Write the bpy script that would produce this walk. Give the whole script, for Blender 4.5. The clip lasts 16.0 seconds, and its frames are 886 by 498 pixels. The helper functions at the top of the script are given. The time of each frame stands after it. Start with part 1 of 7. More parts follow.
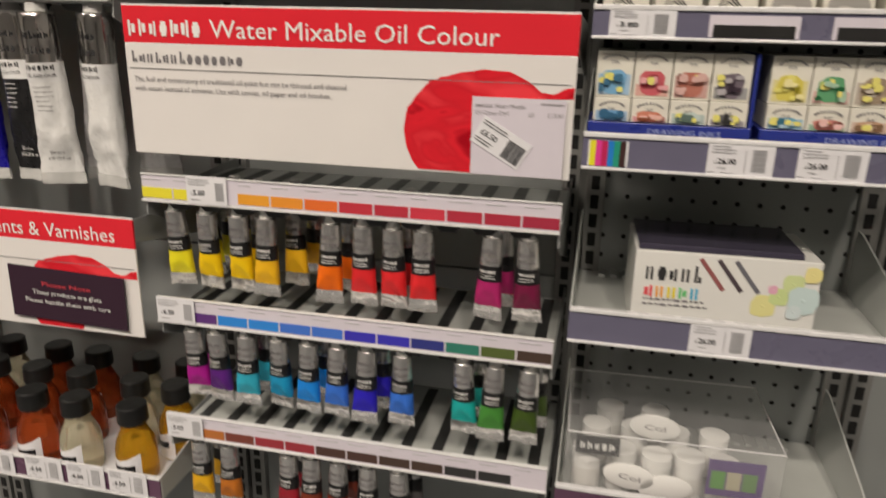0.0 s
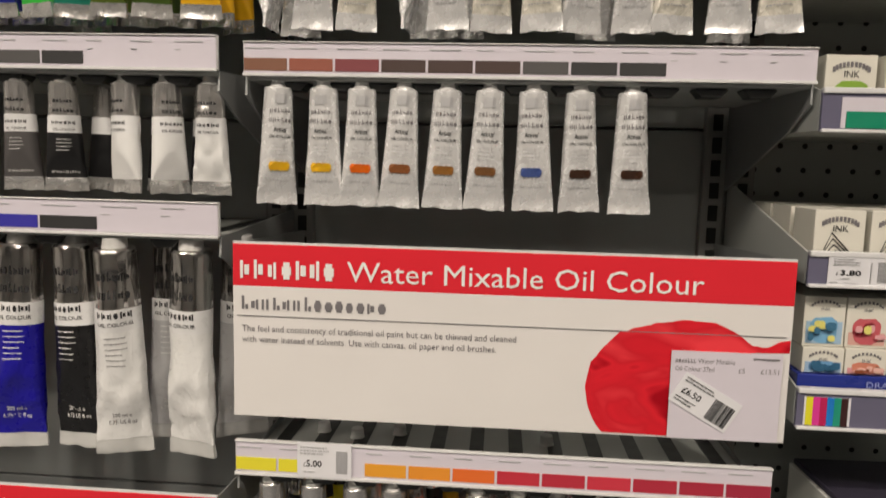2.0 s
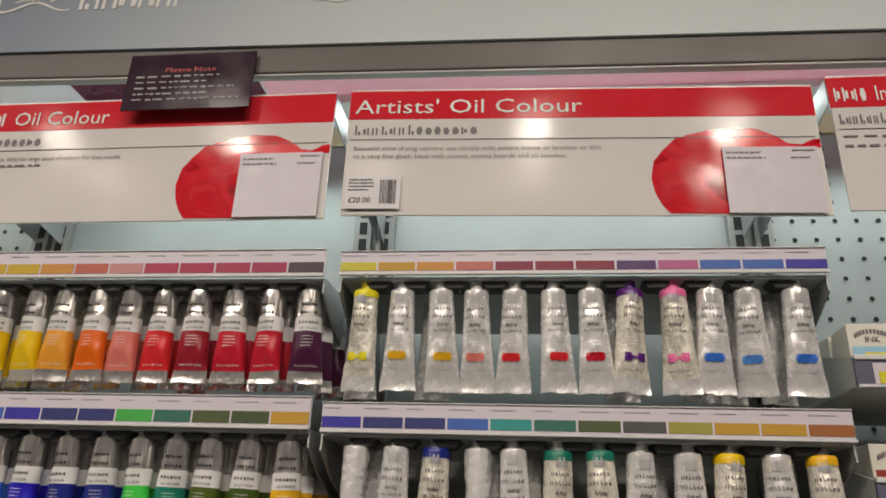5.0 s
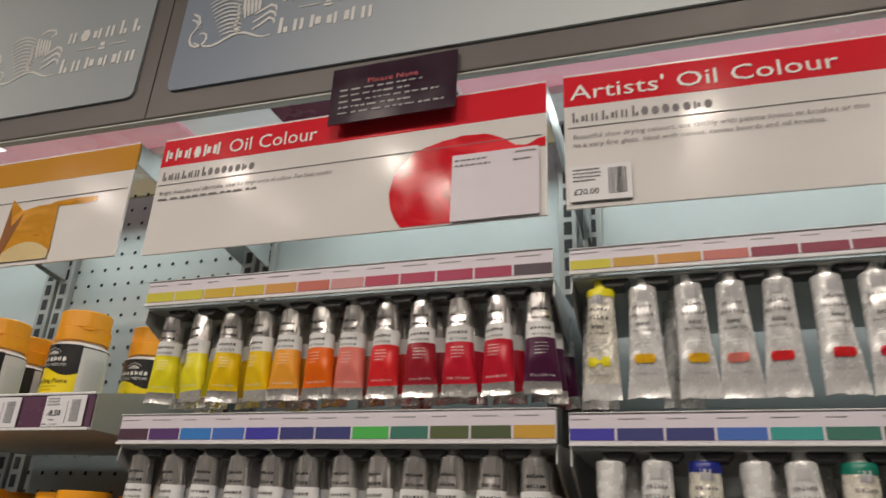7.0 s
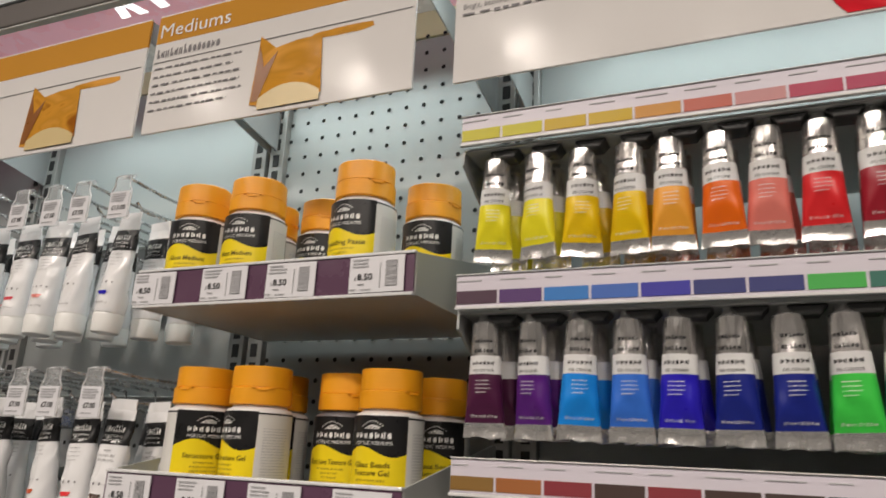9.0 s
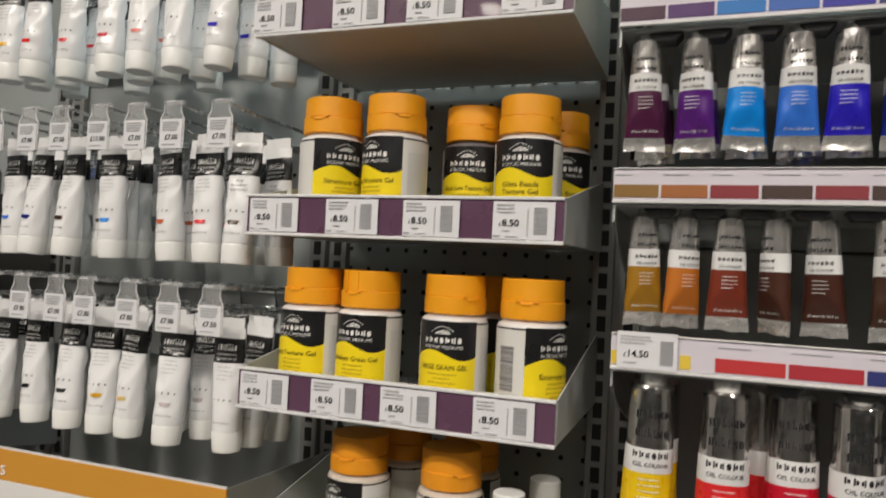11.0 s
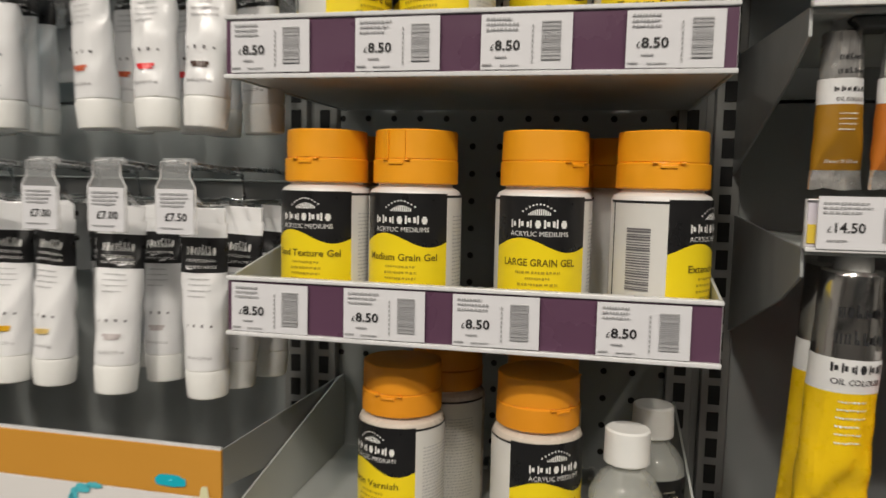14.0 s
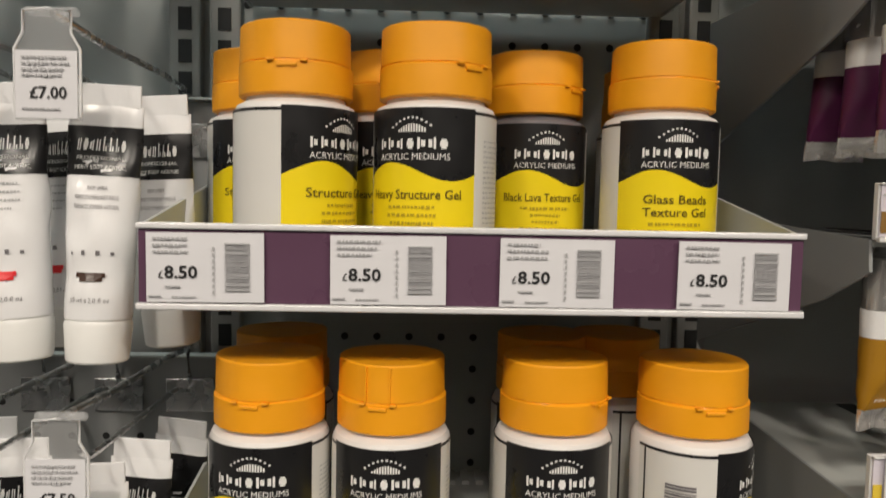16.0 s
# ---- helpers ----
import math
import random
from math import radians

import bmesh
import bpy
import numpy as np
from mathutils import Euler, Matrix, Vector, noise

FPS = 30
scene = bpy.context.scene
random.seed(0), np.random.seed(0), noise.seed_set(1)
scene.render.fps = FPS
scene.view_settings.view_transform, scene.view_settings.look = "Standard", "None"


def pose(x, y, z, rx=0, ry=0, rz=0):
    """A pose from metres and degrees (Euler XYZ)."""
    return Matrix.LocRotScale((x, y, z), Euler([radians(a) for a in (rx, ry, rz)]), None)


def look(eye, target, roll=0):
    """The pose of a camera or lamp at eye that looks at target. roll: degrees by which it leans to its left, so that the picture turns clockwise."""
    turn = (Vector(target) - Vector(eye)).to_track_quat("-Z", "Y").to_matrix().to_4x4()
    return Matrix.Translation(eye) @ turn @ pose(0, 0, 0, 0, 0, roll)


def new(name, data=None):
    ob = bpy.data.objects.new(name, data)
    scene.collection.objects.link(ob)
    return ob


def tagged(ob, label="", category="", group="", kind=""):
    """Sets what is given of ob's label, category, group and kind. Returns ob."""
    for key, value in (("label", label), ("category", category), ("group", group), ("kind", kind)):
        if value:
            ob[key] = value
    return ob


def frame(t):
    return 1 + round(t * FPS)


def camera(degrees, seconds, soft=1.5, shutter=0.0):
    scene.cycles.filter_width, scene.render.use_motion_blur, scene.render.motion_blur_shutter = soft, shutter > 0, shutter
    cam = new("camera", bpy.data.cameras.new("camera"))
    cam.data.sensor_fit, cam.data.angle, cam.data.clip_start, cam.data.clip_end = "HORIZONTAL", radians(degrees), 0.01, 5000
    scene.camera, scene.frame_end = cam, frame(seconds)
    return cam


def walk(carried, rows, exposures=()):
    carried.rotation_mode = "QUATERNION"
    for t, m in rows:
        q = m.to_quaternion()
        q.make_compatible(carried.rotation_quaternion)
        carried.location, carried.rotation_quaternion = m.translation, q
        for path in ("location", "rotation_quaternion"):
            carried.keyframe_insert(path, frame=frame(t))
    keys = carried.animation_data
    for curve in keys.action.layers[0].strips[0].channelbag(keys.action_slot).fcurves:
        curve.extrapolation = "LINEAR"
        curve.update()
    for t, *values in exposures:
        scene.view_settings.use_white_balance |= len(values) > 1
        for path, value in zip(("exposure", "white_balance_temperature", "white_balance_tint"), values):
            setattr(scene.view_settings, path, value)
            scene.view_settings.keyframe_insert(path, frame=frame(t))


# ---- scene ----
cam = camera(63.3, 16.0, 1.5, 0.35)
PATH = [
    (0, (0.236, -0.906, 1.213), (-0.172, 0.955, 0.606), 1.3),
    (0.5, (0.107, -0.861, 1.236), (-0.247, 1.046, 0.747), 1.1),
    (1, (0.007, -0.822, 1.266), (-0.234, 1.129, 0.899), 1.1),
    (1.5, (-0.043, -0.806, 1.276), (-0.215, 1.166, 0.99), 1.1),
    (2, (-0.055, -0.805, 1.298), (-0.209, 1.175, 1.064), 1.4),
    (2.5, (-0.052, -0.807, 1.323), (-0.222, 1.184, 1.248), 1.9),
    (3, (-0.071, -0.828, 1.347), (-0.231, 1.16, 1.497), 1.9),
    (3.5, (-0.075, -0.843, 1.37), (-0.266, 1.123, 1.685), 1.5),
    (4, (-0.072, -0.855, 1.387), (-0.299, 1.073, 1.869), 1.8),
    (4.2, (-0.079, -0.861, 1.403), (-0.295, 1.048, 1.958), 1.8),
    (6.3, (-0.127, -0.882, 1.45), (-0.546, 0.885, 2.288), 1.6),
    (6.5, (-0.147, -0.872, 1.444), (-0.644, 0.883, 2.264), 2.0),
    (7, (-0.194, -0.836, 1.443), (-0.809, 0.903, 2.216), 2.7),
    (7.5, (-0.283, -0.794, 1.441), (-0.958, 0.94, 2.173), 2.7),
    (8, (-0.432, -0.765, 1.414), (-1.113, 0.974, 2.128), 1.9),
    (8.2, (-0.459, -0.751, 1.419), (-1.219, 0.969, 2.102), 2.4),
    (10.3, (-0.682, -0.81, 1.345), (-1.401, 1.039, 1.595), 3.0),
    (10.5, (-0.688, -0.815, 1.332), (-1.39, 1.049, 1.518), 2.8),
    (11, (-0.723, -0.834, 1.311), (-1.418, 1.041, 1.357), 2.7),
    (11.5, (-0.756, -0.85, 1.275), (-1.487, 1.011, 1.206), 2.5),
    (12, (-0.761, -0.853, 1.256), (-1.524, 0.988, 1.086), 2.3),
    (12.5, (-0.774, -0.866, 1.249), (-1.551, 0.957, 0.983), 1.8),
    (13, (-0.787, -0.86, 1.252), (-1.559, 0.965, 0.984), 1.5),
    (13.5, (-0.832, -0.79, 1.263), (-1.514, 1.079, 1.062), 1.2),
    (14, (-0.932, -0.656, 1.264), (-1.35, 1.291, 1.077), 1.2),
    (14.5, (-0.991, -0.569, 1.294), (-1.186, 1.399, 0.992), 0.9),
    (15, (-1.036, -0.552, 1.32), (-1.078, 1.425, 1.024), 1.0),
    (15.5, (-1.058, -0.544, 1.364), (-1.014, 1.444, 1.143), 1.3),
    (16, (-1.056, -0.544, 1.394), (-0.986, 1.45, 1.259), 1.1),
]
EXPOSURES = [(0, -1.22, 6550, 11), (1.5, -1.26, 6550, 10), (3.0, -1.24, 6500, 11), (3.5, -1.28, 6520, 11), (4.2, -1.46, 6530, 12), (6.3, -1.64, 6420, 11), (8.2, -1.54, 6450, 14), (10.3, -1.36, 6180, 9), (13, -1.37, 6180, 8), (14.2, -1.38, 6230, 8), (16, -1.34, 6380, 9)]
walk(cam, [(t, look(eye, target, roll)) for t, eye, target, roll in PATH], EXPOSURES)

# world and lights: a closed shop interior, ceiling downlights and unseen canopy strip lamps
world = bpy.data.worlds.new("world")
scene.world = world
world.use_nodes = True
world.node_tree.nodes["Background"].inputs[0].default_value = (0.9, 0.95, 1.0, 1)
world.node_tree.nodes["Background"].inputs[1].default_value = 0.05

CEILING_Z = 3.0
# the y -3.9 row is unseen, added to light bottles behind the signs
DOWNLIGHTS = [(-2.85, -2.0), (-2.08, -2.0), (-1.31, -2.04), (0.08, -2.0), (0.85, -2.0), (-2.05, -2.35), (-1.2, -2.35), (-0.6, -2.4), (0.1, -2.35), (0.9, -2.4), (-2.1, -3.9), (-1.2, -3.9), (-0.3, -3.9), (0.6, -3.9)]
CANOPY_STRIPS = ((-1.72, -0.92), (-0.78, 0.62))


def lamp(name, x, y, z, size, power, colour, target=None, spread=180):
    data = bpy.data.lights.new(name, "AREA")
    data.shape, data.size, data.energy, data.color = "DISK", size, power, colour
    data.spread = radians(spread)
    ob = new(name, data)
    ob.matrix_world = look((x, y, z), target or (x, y + 0.001, z - 1))
    return ob


for x, y in DOWNLIGHTS:
    lamp("ceiling_lamp", x, y, CEILING_Z - 0.02, 0.13, 27 if y > -2.2 else 14 if y > -3 else 8, (1.0, 0.885, 0.755), (x, y + 0.9, 0.5), 125)
# unseen strips behind the signs, inferred from the wash on the upper panel
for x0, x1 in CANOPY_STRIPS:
    strip = lamp("unseen_canopy_lamp", (x0 + x1) / 2, -0.035, 1.985, 0.07, 6.5 * (x1 - x0), (0.86, 1.0, 0.95), ((x0 + x1) / 2, -0.03, 1.2), 150)
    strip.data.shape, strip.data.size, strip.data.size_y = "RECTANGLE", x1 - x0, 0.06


# ---- materials ----
def mat(name, colour, rough=0.5, metal=0.0, grain=0.06, scale=40.0, bump=0.0, stain=0.0, coat=0.0, spec=0.5, stretch=1.0):
    """A painted or metal surface with fine grain, larger stains and fine relief."""
    m = bpy.data.materials.new(name)
    m.use_nodes = True
    nt = m.node_tree
    b = nt.nodes["Principled BSDF"]
    b.inputs["Roughness"].default_value = rough
    b.inputs["Metallic"].default_value = metal
    b.inputs["Coat Weight"].default_value = coat
    b.inputs["Specular IOR Level"].default_value = spec
    tc = nt.nodes.new("ShaderNodeTexCoord")
    n1 = nt.nodes.new("ShaderNodeTexNoise")
    n1.inputs["Scale"].default_value, n1.inputs["Detail"].default_value = scale, 4
    n2 = nt.nodes.new("ShaderNodeTexNoise")
    n2.inputs["Scale"].default_value, n2.inputs["Detail"].default_value = scale * 0.12, 3
    mp = nt.nodes.new("ShaderNodeMapping")
    mp.inputs["Scale"].default_value = (1, 1, stretch)
    nt.links.new(tc.outputs["Object"], mp.inputs[0])
    nt.links.new(mp.outputs[0], n1.inputs["Vector"])
    nt.links.new(mp.outputs[0], n2.inputs["Vector"])
    add = nt.nodes.new("ShaderNodeMath")
    add.operation = "MULTIPLY_ADD"
    nt.links.new(n1.outputs["Fac"], add.inputs[0])
    add.inputs[1].default_value = 0.4
    nt.links.new(n2.outputs["Fac"], add.inputs[2])
    ramp = nt.nodes.new("ShaderNodeMapRange")
    ramp.inputs[1].default_value, ramp.inputs[2].default_value = 0.45, 0.95
    ramp.inputs[3].default_value, ramp.inputs[4].default_value = 1 - grain - stain, 1 + grain
    nt.links.new(add.outputs[0], ramp.inputs[0])
    mix = nt.nodes.new("ShaderNodeVectorMath")
    mix.operation = "SCALE"
    mix.inputs[0].default_value = colour
    nt.links.new(ramp.outputs[0], mix.inputs["Scale"])
    nt.links.new(mix.outputs[0], b.inputs["Base Color"])
    rr = nt.nodes.new("ShaderNodeMapRange")
    rr.inputs[1].default_value, rr.inputs[2].default_value = 0.3, 0.7
    rr.inputs[3].default_value, rr.inputs[4].default_value = max(0.02, rough - 0.06), min(1, rough + 0.08)
    nt.links.new(n1.outputs["Fac"], rr.inputs[0])
    nt.links.new(rr.outputs[0], b.inputs["Roughness"])
    if bump:
        bp = nt.nodes.new("ShaderNodeBump")
        bp.inputs["Strength"].default_value, bp.inputs["Distance"].default_value = bump, 0.0015
        nt.links.new(n1.outputs["Fac"], bp.inputs["Height"])
        nt.links.new(bp.outputs[0], b.inputs["Normal"])
    return m


def clear(name, colour, rough=0.06, alpha=0.25):
    """Thin clear plastic: part see-through, part glossy."""
    m = mat(name, colour, rough, 0, 0.05, 60, 0.3)
    m.node_tree.nodes["Principled BSDF"].inputs["Alpha"].default_value = alpha
    return m


def liquid(name, colour):
    m = mat(name, colour, 0.05, 0, 0.05, 30)
    b = m.node_tree.nodes["Principled BSDF"]
    b.inputs["Transmission Weight"].default_value, b.inputs["IOR"].default_value = 0.75, 1.4
    return m


def foil(name, colour, rough, metal, strength, scale=130.0, stretch=0.3, fine=0.8):
    """Thin crumpled tube metal: crossing creases that differ from tube to tube."""
    m = mat(name, colour, rough, metal, 0.05, 150)
    nt = m.node_tree
    tc, info = nt.nodes.new("ShaderNodeTexCoord"), nt.nodes.new("ShaderNodeObjectInfo")
    mp = nt.nodes.new("ShaderNodeMapping")
    mp.inputs["Scale"].default_value = (1, 1, stretch)
    nt.links.new(tc.outputs["Object"], mp.inputs[0])
    nt.links.new(info.outputs["Random"], mp.inputs["Location"])
    last = None
    for sc, dist, amount in ((scale, 0.0030, strength), (scale * 2.6, 0.0012, strength * fine)):
        nz = nt.nodes.new("ShaderNodeTexNoise")
        nz.inputs["Scale"].default_value, nz.inputs["Detail"].default_value, nz.inputs["Distortion"].default_value = sc, 1.5, 0.8
        ridge = nt.nodes.new("ShaderNodeMath")
        ridge.operation = "PINGPONG"
        ridge.inputs[1].default_value = 0.5
        bp = nt.nodes.new("ShaderNodeBump")
        bp.inputs["Strength"].default_value, bp.inputs["Distance"].default_value = amount, dist
        nt.links.new(mp.outputs[0], nz.inputs["Vector"])
        nt.links.new(nz.outputs["Fac"], ridge.inputs[0])
        nt.links.new(ridge.outputs[0], bp.inputs["Height"])
        if last:
            nt.links.new(last.outputs[0], bp.inputs["Normal"])
        last = bp
    nt.links.new(last.outputs[0], nt.nodes["Principled BSDF"].inputs["Normal"])
    return m


PANEL = mat("grey_steel_panel", (0.34, 0.36, 0.355), 0.45, 0.2, 0.06, 18, 0.05, 0.05)
UPRIGHT = mat("grey_steel_upright", (0.27, 0.27, 0.26), 0.42, 0.2, 0.06, 30, 0.05, 0.06)
HOLE = mat("dark_hole", (0.012, 0.012, 0.012), 0.8)
BRACKET = mat("grey_bracket_steel", (0.33, 0.34, 0.34), 0.4, 0.3, 0.06, 30, 0.05, 0.05)
DARK = mat("dark_plastic", (0.035, 0.036, 0.036), 0.45, 0, 0.1, 60, 0.1)
RAIL = mat("clear_white_rail_plastic", (0.72, 0.72, 0.72), 0.22, 0, 0.04, 60, 0.05)
PAPER = mat("pale_lilac_paper", (0.66, 0.62, 0.69), 0.4, 0, 0.03, 90)
WHITE_PAPER = mat("white_ticket_paper", (0.74, 0.74, 0.77), 0.45, 0, 0.03, 90)
INK = mat("black_print", (0.02, 0.02, 0.022), 0.5)
GREY_INK = mat("grey_print", (0.18, 0.17, 0.18), 0.5)
PALE_INK = mat("pale_grey_print", (0.45, 0.45, 0.46), 0.5)
TICKET_INK = mat("ticket_grey_print", (0.46, 0.46, 0.475), 0.5)
WHITE_INK = mat("white_print", (0.80, 0.80, 0.78), 0.4)
CREAM = mat("off_white_board", (0.75, 0.73, 0.715), 0.12, 0, 0.03, 12, 0.0, 0.02, spec=0.06)
RED = mat("red_board", (0.72, 0.03, 0.045), 0.12, 0, 0.04, 14, 0, 0.02, spec=0.06)
ORANGE_BOARD = mat("ochre_board", (0.60, 0.29, 0.045), 0.12, 0, 0.04, 14, 0, 0.02, spec=0.06)
PLUM = mat("plum_strip", (0.115, 0.055, 0.098), 0.28, 0, 0.08, 25, 0, 0.04, 0.2)
PLUM_CARD = mat("plum_card", (0.042, 0.022, 0.036), 0.14, 0, 0.05, 25, spec=0.2)
TRAY_STEEL = mat("light_grey_tray_steel", (0.52, 0.54, 0.52), 0.4, 0.1, 0.05, 30, 0.05, 0.05)
EDGE = mat("white_plastic_edge", (0.72, 0.72, 0.73), 0.25, 0, 0.04, 50)
SILVER = foil("silver_tube_metal", (0.90, 0.88, 0.86), 0.20, 0.90, 0.70, 110, 0.11, 0.6)
CHROME = foil("bright_tube_metal", (0.70, 0.68, 0.66), 0.15, 1.0, 0.62, 62, 0.06, 0.45)
SILVER_PAINT = foil("silver_white_tube", (0.88, 0.88, 0.88), 0.25, 0.38, 0.26, 75, 0.28, 0.4)
CRIMP = foil("crimped_metal", (0.88, 0.87, 0.85), 0.22, 0.8, 0.40, 100, 0.3, 0.4)
TUBE_WHITE = mat("white_tube_paint", (0.78, 0.78, 0.78), 0.32, 0, 0.04, 60, 0.2)
ACRYLIC_WHITE = mat("glossy_white_tube_plastic", (0.82, 0.82, 0.83), 0.2, 0, 0.03, 60, 0.35, stretch=0.4)
OLD_WHITE = foil("creased_cream_tube", (0.76, 0.73, 0.64), 0.28, 0.15, 1.0, 110, 0.7)
CAP_GREY = mat("grey_translucent_cap", (0.52, 0.52, 0.51), 0.35, 0, 0.05, 80)
CAP_WHITE = mat("white_cap", (0.80, 0.80, 0.78), 0.35, 0, 0.04, 80)
CAP_BLACK = mat("black_cap", (0.010, 0.010, 0.010), 0.33, 0, 0.1, 80, 0.2)
BLACK_LABEL = mat("black_label", (0.012, 0.012, 0.013), 0.3, 0, 0.08, 60)
CAP_ORANGE = mat("orange_plastic_cap", (0.87, 0.365, 0.007), 0.42, 0, 0.05, 60, 0.1, 0.03)
YELLOW_LABEL = mat("yellow_label", (0.90, 0.70, 0.01), 0.33, 0, 0.03, 40)
BOTTLE_WHITE = mat("white_bottle_plastic", (0.78, 0.76, 0.74), 0.35, 0, 0.03, 40)
BOTTLE_GREY = mat("grey_gel_bottle", (0.16, 0.15, 0.16), 0.35, 0, 0.03, 40)
LABEL_PALE = mat("pale_label_panel", (0.70, 0.69, 0.66), 0.35, 0, 0.03, 40)
WIRE = mat("bright_wire", (0.60, 0.60, 0.60), 0.25, 0.9, 0.06, 90)
CLEAR = clear("clear_plastic", (0.85, 0.86, 0.87))
HOOK_CLEAR = clear("clear_ticket_holder", (0.85, 0.86, 0.87), 0.05, 0.14)
CLEAR_CRIMP = clear("clear_crimp_plastic", (0.80, 0.80, 0.78), 0.12, 0.5)
CLEAR_BOTTLE = clear("clear_bottle_plastic", (0.78, 0.80, 0.76), 0.06, 0.32)
FASCIA = mat("brown_grey_fascia", (0.125, 0.112, 0.104), 0.42, 0, 0.05, 14, 0.03)


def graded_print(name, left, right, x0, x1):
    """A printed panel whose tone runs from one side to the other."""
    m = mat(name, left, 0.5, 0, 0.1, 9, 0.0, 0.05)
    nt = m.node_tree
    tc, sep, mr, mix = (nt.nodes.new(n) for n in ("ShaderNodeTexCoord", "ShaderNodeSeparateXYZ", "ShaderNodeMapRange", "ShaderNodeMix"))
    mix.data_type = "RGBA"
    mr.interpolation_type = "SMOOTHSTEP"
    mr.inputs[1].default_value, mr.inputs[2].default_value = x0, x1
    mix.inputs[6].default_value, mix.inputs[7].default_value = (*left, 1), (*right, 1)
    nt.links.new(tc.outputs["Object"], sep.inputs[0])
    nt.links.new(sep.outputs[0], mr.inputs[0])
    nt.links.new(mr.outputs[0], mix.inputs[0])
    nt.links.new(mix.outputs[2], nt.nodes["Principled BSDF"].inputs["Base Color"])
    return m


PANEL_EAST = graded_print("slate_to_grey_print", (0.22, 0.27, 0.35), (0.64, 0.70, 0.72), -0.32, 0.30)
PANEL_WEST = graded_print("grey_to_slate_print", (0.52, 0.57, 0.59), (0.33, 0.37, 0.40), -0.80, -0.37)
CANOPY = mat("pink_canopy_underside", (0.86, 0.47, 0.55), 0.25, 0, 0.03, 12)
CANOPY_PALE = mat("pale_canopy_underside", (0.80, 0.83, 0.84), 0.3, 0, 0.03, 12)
# pink is taken as backlit; the pale boards' glow is added to brighten them
for glow_board, glow, power in ((CANOPY, (0.86, 0.42, 0.50, 1), 0.55), (CANOPY_PALE, (0.85, 0.92, 0.95, 1), 0.5)):
    glow_board.node_tree.nodes["Principled BSDF"].inputs["Emission Color"].default_value = glow
    glow_board.node_tree.nodes["Principled BSDF"].inputs["Emission Strength"].default_value = power
MAROON = mat("maroon_patch", (0.16, 0.03, 0.07), 0.25, 0, 0.04, 20)
# top strip of the same grey panel, with warm light put into its colour
WARM_LIT_PANEL = mat("warm_lit_steel_panel", (0.74, 0.72, 0.46), 0.45, 0, 0.05, 18, 0.05, 0.03)
LIT = bpy.data.materials.new("lit_white_acrylic")
LIT.use_nodes = True
LIT.node_tree.nodes["Principled BSDF"].inputs["Emission Color"].default_value = (1.0, 0.97, 0.93, 1)
LIT.node_tree.nodes["Principled BSDF"].inputs["Emission Strength"].default_value = 5.0
DARK_STEEL = mat("dark_shelf_steel", (0.055, 0.052, 0.05), 0.4, 0.2, 0.08, 30, 0.05, 0.05)
PURPLE_GREY = mat("slate_violet_strip", (0.135, 0.13, 0.195), 0.3, 0, 0.06, 25)
FLOOR_M = mat("grey_vinyl_floor", (0.085, 0.09, 0.095), 0.45, 0, 0.12, 6, 0.05, 0.06)
WALL_M = mat("pale_painted_wall", (0.66, 0.65, 0.63), 0.7, 0, 0.05, 6, 0.1, 0.03)
CEIL_M = mat("white_ceiling_board", (0.78, 0.78, 0.77), 0.8, 0, 0.04, 6, 0.1)
INK_CREAM = mat("cream_carton", (0.72, 0.70, 0.62), 0.4, 0, 0.05, 40)
BLUE_CARTON = mat("deep_blue_carton", (0.02, 0.035, 0.25), 0.3, 0, 0.05, 30)

_colours = {}


def paint(rgb, rough=0.33):
    key = (tuple(round(c, 3) for c in rgb), rough)
    if key not in _colours:
        _colours[key] = mat("colour_print", rgb, rough, 0, 0.05, 50, 0.15)
    return _colours[key]


def crumpled(rgb):
    """A tube label that is creased with its metal."""
    key = (tuple(round(c, 3) for c in rgb), "crumpled")
    if key not in _colours:
        _colours[key] = foil("creased_colour_label", rgb, 0.30, 0.0, 0.75, 48, 0.55, 0.5)
    return _colours[key]


# ---- mesh helpers ----
PRINTS = ("fine_print", "wordmark", "maker_print", "range_print", "label_print", "volume_print", "foot_print", "symbol_print", "bar_code", "back_ridge", "name_print", "small_print", "card_print", "sticker_print", "ticket_print", "price_print", "wordmark_bars", "perforation", "title", "wording")


def as_mesh(name, bm, material, smooth=False):
    me = bpy.data.meshes.new(name)
    bm.to_mesh(me)
    bm.free()
    me.materials.append(material)
    if smooth:
        for p in me.polygons:
            p.use_smooth = True
    return me


def raw_mesh(name, verts, faces, material, smooth=False):
    me = bpy.data.meshes.new(name)
    me.from_pydata(verts, [], faces)
    me.update()
    me.materials.append(material)
    if smooth:
        for p in me.polygons:
            p.use_smooth = True
    return me


def put(name, me, parent=None, material=None, m=None, label=""):
    """Links one mesh object under its parent; material overrides the mesh's own."""
    ob = new(name, me)
    if parent is not None:
        ob.parent = parent
    if m is not None:
        ob.matrix_local = m
    if material is not None and material != me.materials[0]:
        ob.material_slots[0].link = "OBJECT"
        ob.material_slots[0].material = material
    if label:
        ob["label"] = label
    if name in PRINTS:
        tagged(ob, kind="stuff")
    return ob


def part(name, bm, material, parent, label="", smooth=False):
    return put(name, as_mesh(name, bm, material, smooth), parent, label=label)


def thing(name, x, y, z, label, category, group="", rz=0.0, rx=0.0, ry=0.0):
    ob = new(name)
    ob.empty_display_size = 0.02
    ob.matrix_world = pose(x, y, z, rx, ry, rz)
    return tagged(ob, label, category, group)


